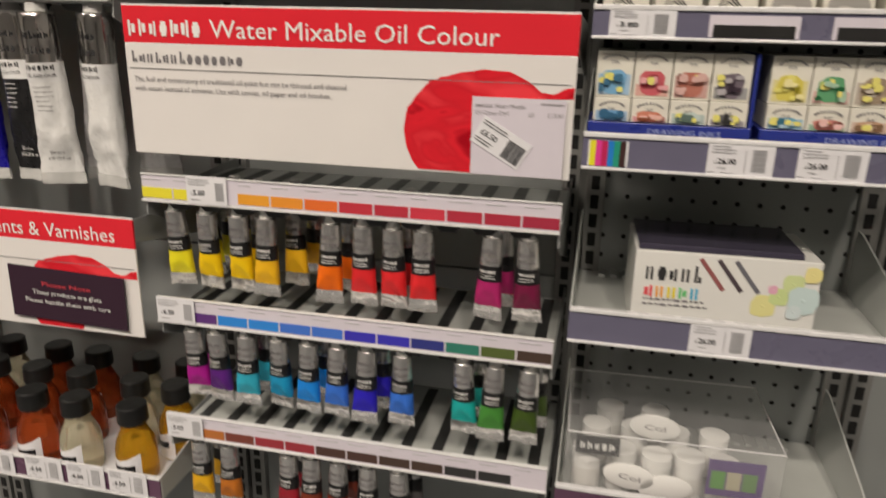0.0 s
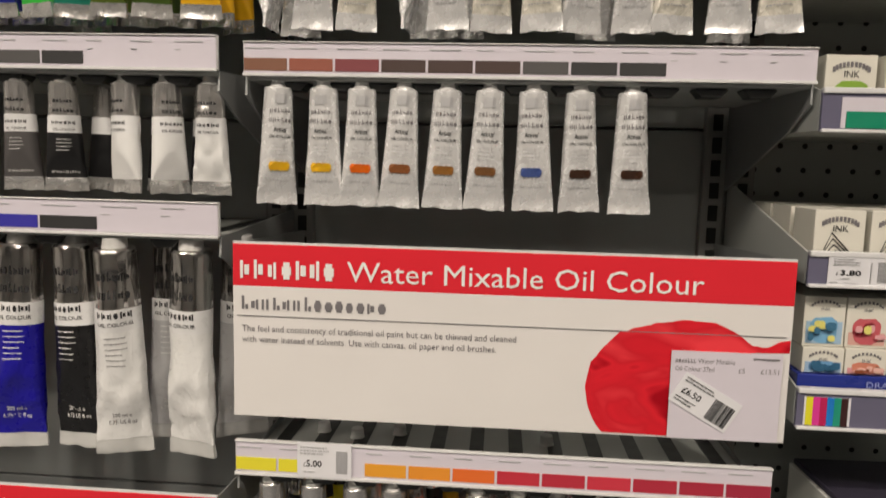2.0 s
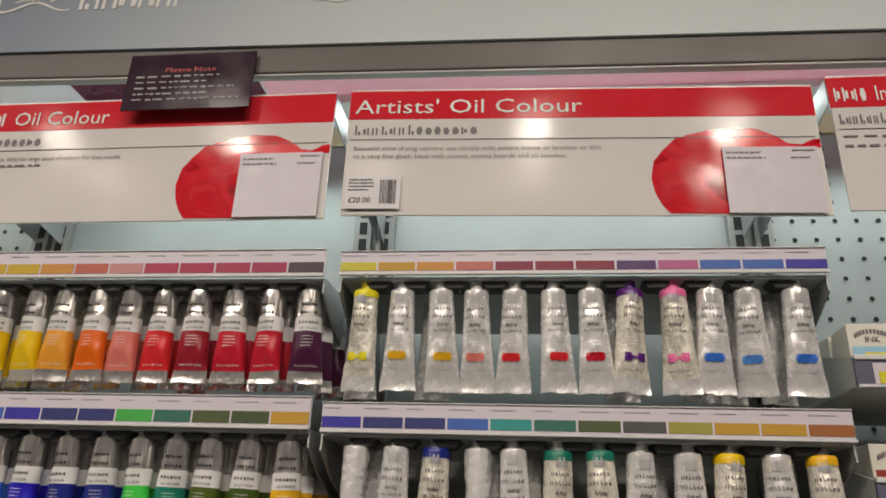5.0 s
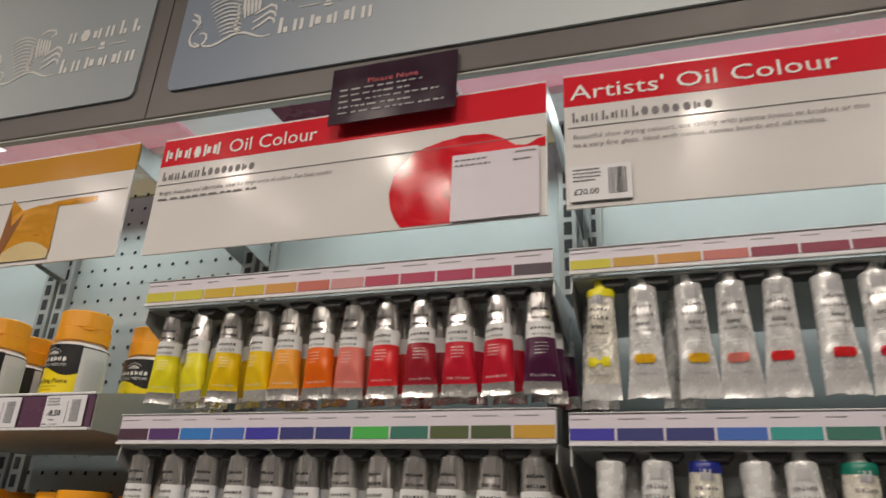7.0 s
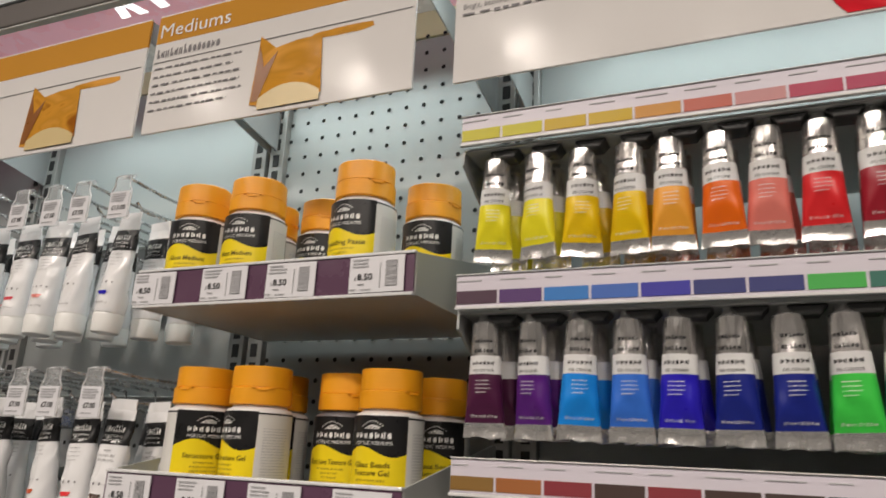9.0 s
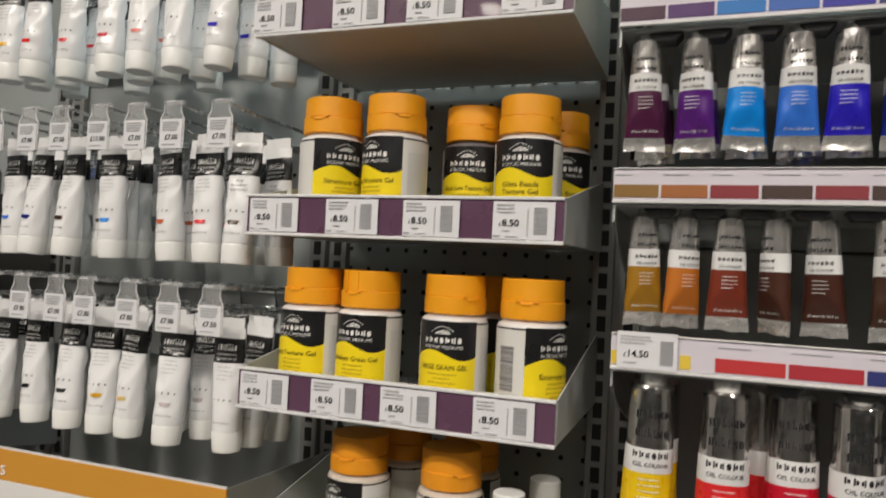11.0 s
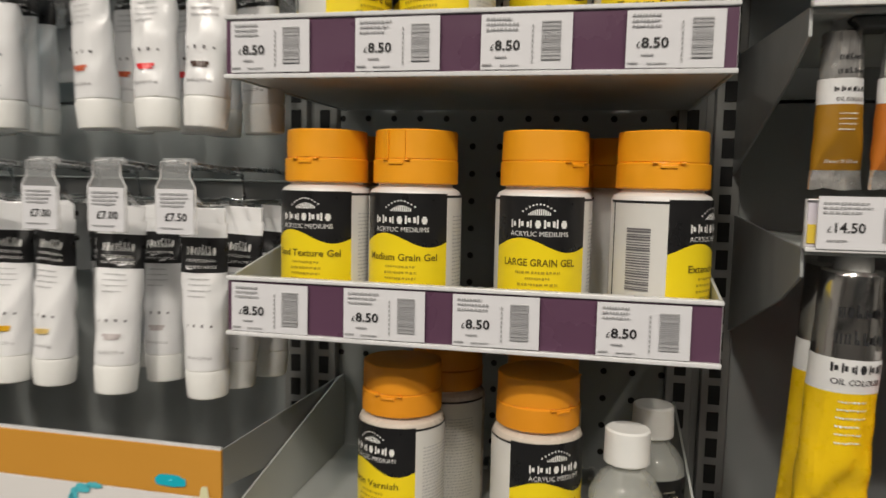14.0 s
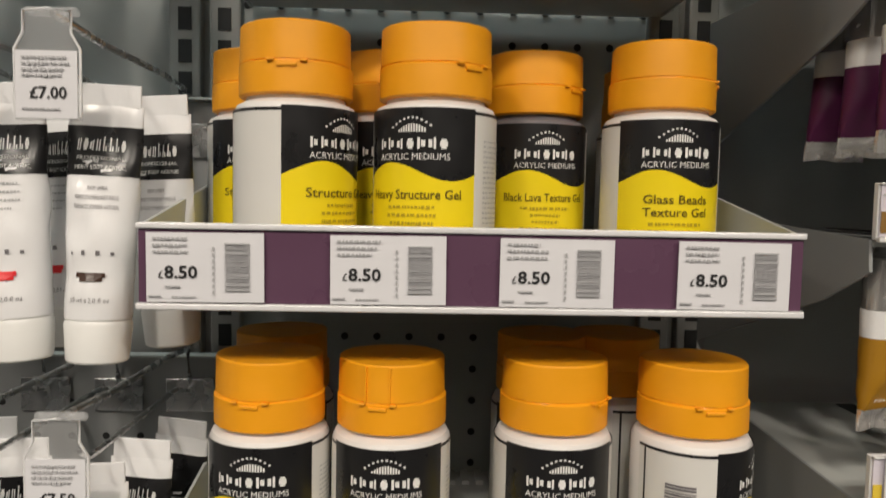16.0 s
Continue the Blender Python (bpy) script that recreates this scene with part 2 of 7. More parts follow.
def box(bm, x0, x1, y0, y1, z0, z1, bevel=0.0):
    r = bmesh.ops.create_cube(bm, size=1, matrix=Matrix.LocRotScale(((x0 + x1) / 2, (y0 + y1) / 2, (z0 + z1) / 2), None, (x1 - x0, y1 - y0, z1 - z0)))
    if bevel:
        edges = list({e for v in r["verts"] for e in v.link_edges})
        bmesh.ops.bevel(bm, geom=edges, offset=bevel, segments=2, affect="EDGES", profile=0.5)
    return bm


def boxes(*items, bevel=0.0):
    bm = bmesh.new()
    for it in items:
        box(bm, *it, bevel=bevel)
    return bm


def revolve(profile, n=24, squash=None):
    """Verts and faces of a turned shape; profile: (radius, z) from top to bottom."""
    verts, faces = [], []
    for r, z in profile:
        for k in range(n):
            a = 2 * math.pi * k / n
            verts.append((r * math.cos(a), r * math.sin(a), z))
    for i in range(len(profile) - 1):
        for k in range(n):
            a, b = i * n + k, i * n + (k + 1) % n
            faces.append((b, a, a + n, b + n))
    faces.append(tuple(range(n)))
    faces.append(tuple(reversed(range((len(profile) - 1) * n, len(profile) * n))))
    return verts, faces


_cache = {}


def turned(name, profile, material, n=24):
    key = (name, tuple(profile), n)
    if key not in _cache:
        v, f = revolve(profile, n)
        me = raw_mesh(name, v, f, material, True)
        for p in me.polygons:
            if len(p.vertices) > 4:
                p.use_smooth = False
        me.set_sharp_from_angle(angle=radians(32))
        _cache[key] = me
    return _cache[key]


def quads(rects, y=0.0, depth=0.0006):
    """Thin raised bars facing -y. rects: (x0, x1, z0, z1)."""
    verts, faces = [], []
    for x0, x1, z0, z1 in rects:
        k = len(verts)
        verts += [(x0, y - depth, z0), (x1, y - depth, z0), (x1, y - depth, z1), (x0, y - depth, z1),
                  (x0, y, z0), (x1, y, z0), (x1, y, z1), (x0, y, z1)]
        faces += [(k, k + 1, k + 2, k + 3), (k + 4, k, k + 3, k + 7), (k + 1, k + 5, k + 6, k + 2), (k + 3, k + 2, k + 6, k + 7), (k + 4, k + 5, k + 1, k)]
    return verts, faces


def text_data(body, size, align="CENTER", width=None, weight=0.0):
    """Verts and faces of a line of lettering that faces -y, baseline at z = 0."""
    key = ("text", body, round(size, 5), align, width, weight)
    if key not in _cache:
        cu = bpy.data.curves.new("lettering", "FONT")
        cu.body, cu.size, cu.align_x, cu.resolution_u, cu.offset = body, size, align, 2, weight * size
        ob = bpy.data.objects.new("lettering", cu)
        scene.collection.objects.link(ob)
        me = bpy.data.meshes.new_from_object(ob)
        vs = [(v.co.x, 0.0, v.co.y) for v in me.vertices]
        fs = [tuple(p.vertices) for p in me.polygons]
        bpy.data.objects.remove(ob)
        bpy.data.meshes.remove(me)
        bpy.data.curves.remove(cu)
        if width and vs:
            lo, hi = min(v[0] for v in vs), max(v[0] for v in vs)
            s = width / (hi - lo)
            vs = [(v[0] * s, 0.0, v[2]) for v in vs]
        _cache[key] = (vs, fs)
    return _cache[key]


def joined(*sets):
    """Joins (verts, faces, dx, dz) sets."""
    verts, faces = [], []
    for vs, fs, dx, dz in sets:
        k = len(verts)
        verts += [(v[0] + dx, v[1], v[2] + dz) for v in vs]
        faces += [tuple(i + k for i in f) for f in fs]
    return verts, faces


STROKES = (
    ((0.0, 0.22, 0.0, 0.78), (0.44, 0.66, 0.0, 0.78)),
    ((0.12, 0.62, 0.0, 0.20), (0.0, 0.74, 0.20, 0.58), (0.12, 0.62, 0.58, 0.78)),
    ((0.10, 0.34, 0.0, 1.0), (0.46, 0.72, 0.0, 0.36)),
    ((0.0, 0.34, 0.10, 0.66), (0.46, 0.68, 0.0, 0.80)),
    ((0.0, 0.24, 0.0, 0.78), (0.34, 0.72, 0.16, 0.60)),
)


def glyph_blocks(x0, x1, z0, z1, n, seed=1):
    """A name mark as a row of plain broken blocks of its size: one list of rectangles for each block."""
    rnd = random.Random(seed)
    step, h = (x1 - x0) / n, z1 - z0
    out = []
    for k in range(n):
        a, w, tall = x0 + (k + 0.06) * step, step * rnd.uniform(0.86, 1.0), 1.0 if k == 0 else rnd.choice((0.92, 0.96, 1.0, 1.05))
        out.append([(a + p * w, a + q * w, z0 + h * (0.04 + 0.96 * u * tall), z0 + h * (0.04 + 0.96 * v * tall)) for p, q, u, v in rnd.choice(STROKES)])
    return out


def word_bars(x0, x1, z0, z1, n, seed=1):
    return [r for g in glyph_blocks(x0, x1, z0, z1, n, seed) for r in g]


def shape_row(x0, x1, z0, z1, n, seed=1):
    """Verts and faces of a name mark as plain blocks."""
    return quads(word_bars(x0, x1, z0, z1, n, seed), 0.0, 0.0003)


def print_lines(x0, x1, z_top, n, pitch, h, seed=1, ragged=0.35):
    """Rows of unreadable fine print as broken bars."""
    rnd = random.Random(seed)
    out = []
    for k in range(n):
        z = z_top - k * pitch
        end = x1 - rnd.random() * ragged * (x1 - x0)
        x = x0
        while x < end - 1e-5:
            w = min((x1 - x0) * rnd.uniform(0.04, 0.13), end - x)
            out.append((x, x + w * 0.68, z - h * rnd.uniform(0.6, 1.0), z))
            x += w
    return out


def barcode(x0, x1, z0, z1, n=14, seed=1):
    rnd = random.Random(seed)
    step = (x1 - x0) / n
    return [(x0 + k * step, x0 + k * step + step * rnd.uniform(0.3, 0.8), z0, z1) for k in range(n)]


# ---- room shell ----
def slab(name, x0, x1, y0, y1, z0, z1, material, label):
    return tagged(put(name, as_mesh(name, boxes((x0, x1, y0, y1, z0, z1)), material)), label, name.split("_")[0], kind="structure")


slab("floor", -4.2, 3.2, -5.0, 0.3, -0.1, 0.0, FLOOR_M, "grey vinyl shop floor")
slab("ceiling", -4.2, 3.2, -5.0, 0.3, CEILING_Z, CEILING_Z + 0.1, CEIL_M, "white shop ceiling with downlights")
slab("wall_north", -4.2, 3.2, 0.14, 0.3, 0.0, CEILING_Z, WALL_M, "pale painted wall behind the shelving")
slab("wall_south", -4.2, 3.2, -5.1, -5.0, 0.0, CEILING_Z, WALL_M, "pale painted shop wall")
slab("wall_west", -4.3, -4.2, -5.0, 0.3, 0.0, CEILING_Z, WALL_M, "pale painted shop wall")
slab("wall_east", 3.2, 3.3, -5.0, 0.3, 0.0, CEILING_Z, WALL_M, "pale painted shop wall")
for x, y in DOWNLIGHTS:
    lt = thing("ceiling_light", x, y, CEILING_Z, "round recessed white ceiling downlight", "ceiling light", "ceiling downlights")
    put("trim_ring", turned("trim_ring", ((0.115, 0.0), (0.115, -0.012), (0.09, -0.016), (0.088, 0.0)), EDGE), lt)

# ---- shelving bays ----
BACK = 0.09
BAYS = {"far": (-2.26, -1.745), "hook": (-1.745, -1.238), "jar": (-1.238, -0.83), "oil": (-0.83, -0.318), "artist": (-0.318, 0.215), "ink": (0.215, 0.592), "next": (0.592, 1.12)}


def back_panel(name, x0, x1, holes):
    ob = thing(name, (x0 + x1) / 2, BACK, 0, "grey painted perforated steel back panel" if holes else "plain grey painted steel back panel of the shelving", "back panel", "shelving back panels")
    hw = (x1 - x0) / 2 - 0.012
    for z0, z1, pm in ((0.1, 0.86, PANEL), (0.863, 1.345, PANEL), (1.348, 2.010, PANEL), (2.013, 2.3, WARM_LIT_PANEL)):
        part("panel", boxes((-hw, hw, 0.0, 0.012, z0, z1), bevel=0.001), pm, ob)
    if holes:
        v, f = [], []
        nx = int((2 * hw - 0.03) / 0.0285)
        for k in range(nx + 1):
            for j in range(52):
                cx, cz = (k - nx / 2) * 0.0285, 0.56 + 0.0285 * j
                i = len(v)
                v += [(cx + 0.0034 * math.cos(a * math.pi / 4), -0.0012, cz + 0.0034 * math.sin(a * math.pi / 4)) for a in range(8)]
                f.append(tuple(range(i, i + 8)))
        tagged(put("perforation", raw_mesh("perforation", v, f, HOLE), ob), kind="stuff")
    return ob


for nm, (x0, x1) in BAYS.items():
    back_panel("shelving_back_panel", x0, x1, nm in ("jar", "ink"))

slot_mesh = None
for xs in (-2.26, -1.745, -1.238, -0.83, -0.318, 0.215, 0.592, 1.12):
    up = thing("shelving_upright", xs, BACK - 0.012, 0, "slotted grey steel shelving upright post", "upright", "shelving uprights")
    if slot_mesh is None:
        post_mesh = as_mesh("post", boxes((-0.013, 0.013, 0, 0.03, 0, 2.35), bevel=0.0015), UPRIGHT)
        web_mesh = as_mesh("web", boxes((-0.004, 0.004, 0.012, 0.03, 0, 2.35)), UPRIGHT)
        rects = []
        for j in range(72):
            z = 0.3 + j * 0.0268
            rects += [(-0.022, -0.011, z, z + 0.019), (0.011, 0.022, z, z + 0.019)]
        v, f = quads(rects, -0.0002, 0.0008)
        slot_mesh = raw_mesh("slotting", v, f, HOLE)
    put("post", post_mesh, up, m=pose(-0.017, 0, 0))
    put("post", post_mesh, up, m=pose(0.017, 0, 0))
    put("web", web_mesh, up)
    tagged(put("slotting", slot_mesh, up), kind="stuff")

# canopy and fascia
fas = thing("fascia", -0.5, -0.2, 1.956, "brown-grey shop fascia with slate printed panels", "fascia", ry=1.1)
part("fascia_board", boxes((-1.9, 1.5, 0.0, 0.012, -0.012, 0.45), bevel=0.002), FASCIA, fas)


def rounded(x0, x1, z0, z1, r, y0, y1, n=5):
    v = []
    for cx, cz, a0 in ((x1 - r, z1 - r, 0), (x0 + r, z1 - r, 90), (x0 + r, z0 + r, 180), (x1 - r, z0 + r, 270)):
        for k in range(n + 1):
            a = radians(a0 + 90 * k / n)
            v.append((cx + r * math.cos(a), cz + r * math.sin(a)))
    m = len(v)
    verts = [(p[0], y0, p[1]) for p in v] + [(p[0], y1, p[1]) for p in v]
    faces = [tuple(reversed(range(m)))] + [(k, (k + 1) % m, m + (k + 1) % m, m + k) for k in range(m)]
    return verts, faces


def ribbon(path, half):
    """Verts and faces of a flat stroke along a path in the x-z plane; half: half its width along the way."""
    vv, ff = [], []
    for i, (x, z) in enumerate(path):
        a, b = path[max(i - 1, 0)], path[min(i + 1, len(path) - 1)]
        d = Vector((b[0] - a[0], b[1] - a[1])).normalized() * half * (0.35 + 0.65 * math.sin(math.pi * (i + 0.5) / len(path)))
        vv += [(x - d.y, 0.0, z + d.x), (x + d.y, 0.0, z - d.x)]
    ff = [(2 * i + 1, 2 * i + 3, 2 * i + 2, 2 * i) for i in range(len(path) - 1)]
    return vv, ff


def wordmark(parent, cx, cz):
    """The fascia's mark: a winged beast as plain scrolls, and two words as broken blocks."""
    rows = glyph_blocks(0.018, 0.156, 0.030, 0.056, 6, 4) + glyph_blocks(0.016, 0.160, -0.022, 0.004, 6, 9)
    rows += [[(0.045, 0.076, 0.0155, 0.0170)], [(0.100, 0.130, 0.0155, 0.0170)], [(0.082, 0.094, 0.010, 0.014), (0.084, 0.092, 0.016, 0.023)]]
    for rects in rows:
        put("word_block", raw_mesh("word_block", *quads(rects), WHITE_INK), parent, m=pose(cx, -0.0045, cz))
    strokes = []
    for k in range(10):
        strokes.append(([(-0.098 + 0.003 * k + (0.052 - 0.002 * k) * q / 6, 0.052 - 0.0065 * k + 0.009 * math.sin(math.pi * q / 6) * (1 - 0.06 * k)) for q in range(7)], 0.0013))
    strokes.append(([(-0.103 + 0.020 * (1 - 0.055 * a) * math.cos(1.6 + a * 0.55), -0.004 + 0.020 * (1 - 0.055 * a) * math.sin(1.6 + a * 0.55)) for a in range(13)], 0.0018))
    strokes.append(([(-0.112 + 0.010 * q, -0.014 + 0.007 * math.sin(q * 0.75 + 2.6)) for q in range(13)], 0.0019))
    strokes.append(([(-0.122, 0.040), (-0.112, 0.034), (-0.108, 0.022), (-0.114, 0.012)], 0.0020))
    strokes.append(([(-0.122, 0.030), (-0.114, 0.026), (-0.110, 0.018)], 0.0016))
    for dz in (0.0, -0.012, -0.024):
        strokes.append(([(-0.022, 0.018 + dz), (-0.010, 0.024 + dz), (0.002, 0.030 + dz * 0.9), (0.010, 0.026 + dz * 0.9), (0.012, 0.019 + dz * 0.9)], 0.0022))
    strokes.append(([(-0.050, 0.040), (-0.046, 0.020), (-0.050, 0.004), (-0.040, -0.006)], 0.0030))
    strokes.append(([(-0.040, 0.060), (-0.028, 0.066), (-0.014, 0.064), (-0.010, 0.056), (-0.018, 0.052)], 0.0022))
    for k in range(5):
        strokes.append(([(-0.042 + 0.006 * k, 0.054 - 0.002 * k), (-0.040 + 0.006 * k, 0.036), (-0.036 + 0.005 * k, 0.016 + 0.002 * k)], 0.0024))
    for path, half in strokes:
        put("emblem_stroke", raw_mesh("emblem_stroke", *ribbon(path, half), WHITE_INK), parent, m=pose(cx, -0.0050, cz))


printed = []
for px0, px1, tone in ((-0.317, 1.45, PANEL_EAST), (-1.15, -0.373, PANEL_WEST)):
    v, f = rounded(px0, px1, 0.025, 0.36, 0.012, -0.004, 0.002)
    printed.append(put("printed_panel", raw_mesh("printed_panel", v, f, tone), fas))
for board, lx in ((printed[0], -0.178), (printed[0], 0.262), (printed[1], -0.540)):
    wordmark(board, lx, 0.108)
# pale strip for the fascia's bottom face: bounced light put into its colour
part("lit_edge_strip", boxes((-1.9, 1.5, 0.001, 0.012, -0.0155, -0.0125), bevel=0.001), TRAY_STEEL, fas)
part("seam", boxes((-0.3455, -0.3445, -0.0008, 0.001, -0.011, 0.45)), HOLE, fas)

can = thing("canopy", -0.5, -0.05, 1.97, "canopy over the shelving with pink boards and lit white cut-out shapes", "canopy")
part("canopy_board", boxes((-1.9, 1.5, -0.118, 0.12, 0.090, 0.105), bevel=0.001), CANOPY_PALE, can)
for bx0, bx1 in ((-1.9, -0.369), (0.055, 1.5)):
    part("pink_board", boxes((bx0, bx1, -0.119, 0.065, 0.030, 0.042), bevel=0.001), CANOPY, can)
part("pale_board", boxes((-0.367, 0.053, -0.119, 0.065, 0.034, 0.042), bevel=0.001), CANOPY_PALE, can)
# maroon rectangle under the pale board above the oil bay
part("maroon_patch", boxes((-0.215, 0.050, -0.119, 0.02, 0.030, 0.0335), bevel=0.001), MAROON, can)
for ax, bx, y0, y1, lean in ((-0.872, -0.856, -0.115, -0.068, -0.020), (-0.838, -0.822, -0.115, -0.068, 0.014), (-0.797, -0.781, -0.115, -0.070, 0.0), (-0.733, -0.717, -0.115, -0.069, 0.0), (-0.717, -0.694, -0.080, -0.069, 0.0), (0.270, 0.288, -0.115, -0.060, 0.0), (0.348, 0.366, -0.115, -0.059, 0.0), (0.378, 0.397, -0.115, -0.059, 0.0), (0.452, 0.487, -0.115, -0.058, 0.0)):
    mid, m = (ax + bx) / 2, 0.0295
    vs = [(ax - lean * q, yy, zz) for zz in (m, m + 0.004) for q, yy in ((1, y0), (0, y1))] + [(bx - lean * q, yy, zz) for zz in (m, m + 0.004) for q, yy in ((1, y0), (0, y1))]
    put("lit_shape", raw_mesh("lit_shape", vs, [(0, 1, 5, 4), (2, 6, 7, 3), (0, 4, 6, 2), (1, 3, 7, 5), (0, 2, 3, 1), (4, 5, 7, 6)], LIT), can)
# unseen bodies added for the strip lamps
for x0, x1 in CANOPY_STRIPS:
    part("unseen_strip_light", boxes((x0 + 0.49, x1 + 0.51, -0.018, 0.048, 0.0165, 0.0295), bevel=0.002), EDGE, can)


# ---- signs ----
def smear(x0, x1, z0, z1, hue, seed):
    """A printed smear of thick paint, with raised ridges."""
    rnd = random.Random(seed)
    n, rings = 40, 7
    cx, cz = (x0 + x1) / 2, (z0 + z1) / 2
    verts, faces = [(cx, -0.0012, cz)], []
    for j in range(1, rings + 1):
        for k in range(n):
            a = 2 * math.pi * k / n
            w = 1 + 0.045 * math.sin(3 * a + seed) + 0.03 * math.sin(7 * a + 2 * seed) + 0.015 * math.sin(13 * a + seed)
            x = cx + (x1 - x0) / 2 * j / rings * w * math.copysign(abs(math.cos(a)) ** 0.75, math.cos(a))
            z = cz + (z1 - z0) / 2 * j / rings * w * math.copysign(abs(math.sin(a)) ** 0.75, math.sin(a))
            x, z = min(max(x, x0), x1), min(max(z, z0), z1)
            verts.append((x, -0.0006, z))
    for k in range(n):
        faces.append((0, 1 + (k + 1) % n, 1 + k))
        for j in range(rings - 1):
            a, b = 1 + j * n + k, 1 + j * n + (k + 1) % n
            faces.append((a, b, b + n, a + n))
    return verts, faces


SWIRL_TOP = ((0.620, 0.28), (0.628, 0.41), (0.650, 0.49), (0.680, 0.585), (0.740, 0.635), (0.800, 0.665), (0.860, 0.655), (0.900, 0.60), (0.930, 0.535), (0.955, 0.53), (0.980, 0.565), (0.998, 0.575))
SWIRL_LOW = ((0.620, 0.26), (0.626, 0.16), (0.640, 0.07), (0.655, 0.015), (0.800, 0.012), (0.830, 0.20), (0.880, 0.44), (0.930, 0.50), (0.998, 0.505))


def swirl(w, h):
    """A printed swirl of thick paint: a round body at one side and a wavy tail that runs off the board."""
    n, rows = 60, 12
    verts, faces = [], []
    for i in range(n + 1):
        x = 0.620 + 0.378 * (i / n) ** 1.4
        across = 0.998 - (0.998 - x) * 0.925
        low, top = np.interp(x, *zip(*SWIRL_LOW)), np.interp(x, *zip(*SWIRL_TOP))
        top += 0.008 * noise.noise(Vector((x * 70, 2, 0)))
        for j in range(rows + 1):
            verts.append((w * across, -0.0007, h * (low + (top - low) * j / rows)))
    for i in range(n):
        for j in range(rows):
            a = i * (rows + 1) + j
            faces.append((a, a + rows + 1, a + rows + 2, a + 1))
    return verts, faces


def smear_material(name, dark, light):
    m = mat(name, dark, 0.09, 0, 0.1, 30, 0, spec=0.1)
    nt = m.node_tree
    b = nt.nodes["Principled BSDF"]
    tc = nt.nodes.new("ShaderNodeTexCoord")
    mp = nt.nodes.new("ShaderNodeMapping")
    mp.inputs["Scale"].default_value = (8, 8, 15)
    mp.inputs["Rotation"].default_value = (0, 0.5, 0)
    nz = nt.nodes.new("ShaderNodeTexNoise")
    nz.inputs["Scale"].default_value, nz.inputs["Detail"].default_value, nz.inputs["Distortion"].default_value = 1.7, 2, 1.0
    cr = nt.nodes.new("ShaderNodeValToRGB")
    stops = cr.color_ramp.elements
    stops[0].position, stops[0].color = 0.33, (*dark, 1)
    stops[1].position, stops[1].color = 0.44, (*light, 1)
    for at, c in ((0.56, tuple(0.86 * a for a in light)), (0.72, tuple(min(1.0, 1.12 * a + 0.03) for a in light))):
        stops.new(at).color = (*c, 1)
    nt.links.new(tc.outputs["Object"], mp.inputs[0])
    nt.links.new(mp.outputs[0], nz.inputs["Vector"])
    nt.links.new(nz.outputs["Fac"], cr.inputs[0])
    nt.links.new(cr.outputs[0], b.inputs["Base Color"])
    return m


RED_SMEAR = smear_material("red_paint_print", (0.36, 0.006, 0.014), (0.70, 0.022, 0.035))
OCHRE_SMEAR = smear_material("ochre_paint_print", (0.30, 0.10, 0.010), (0.64, 0.30, 0.035))


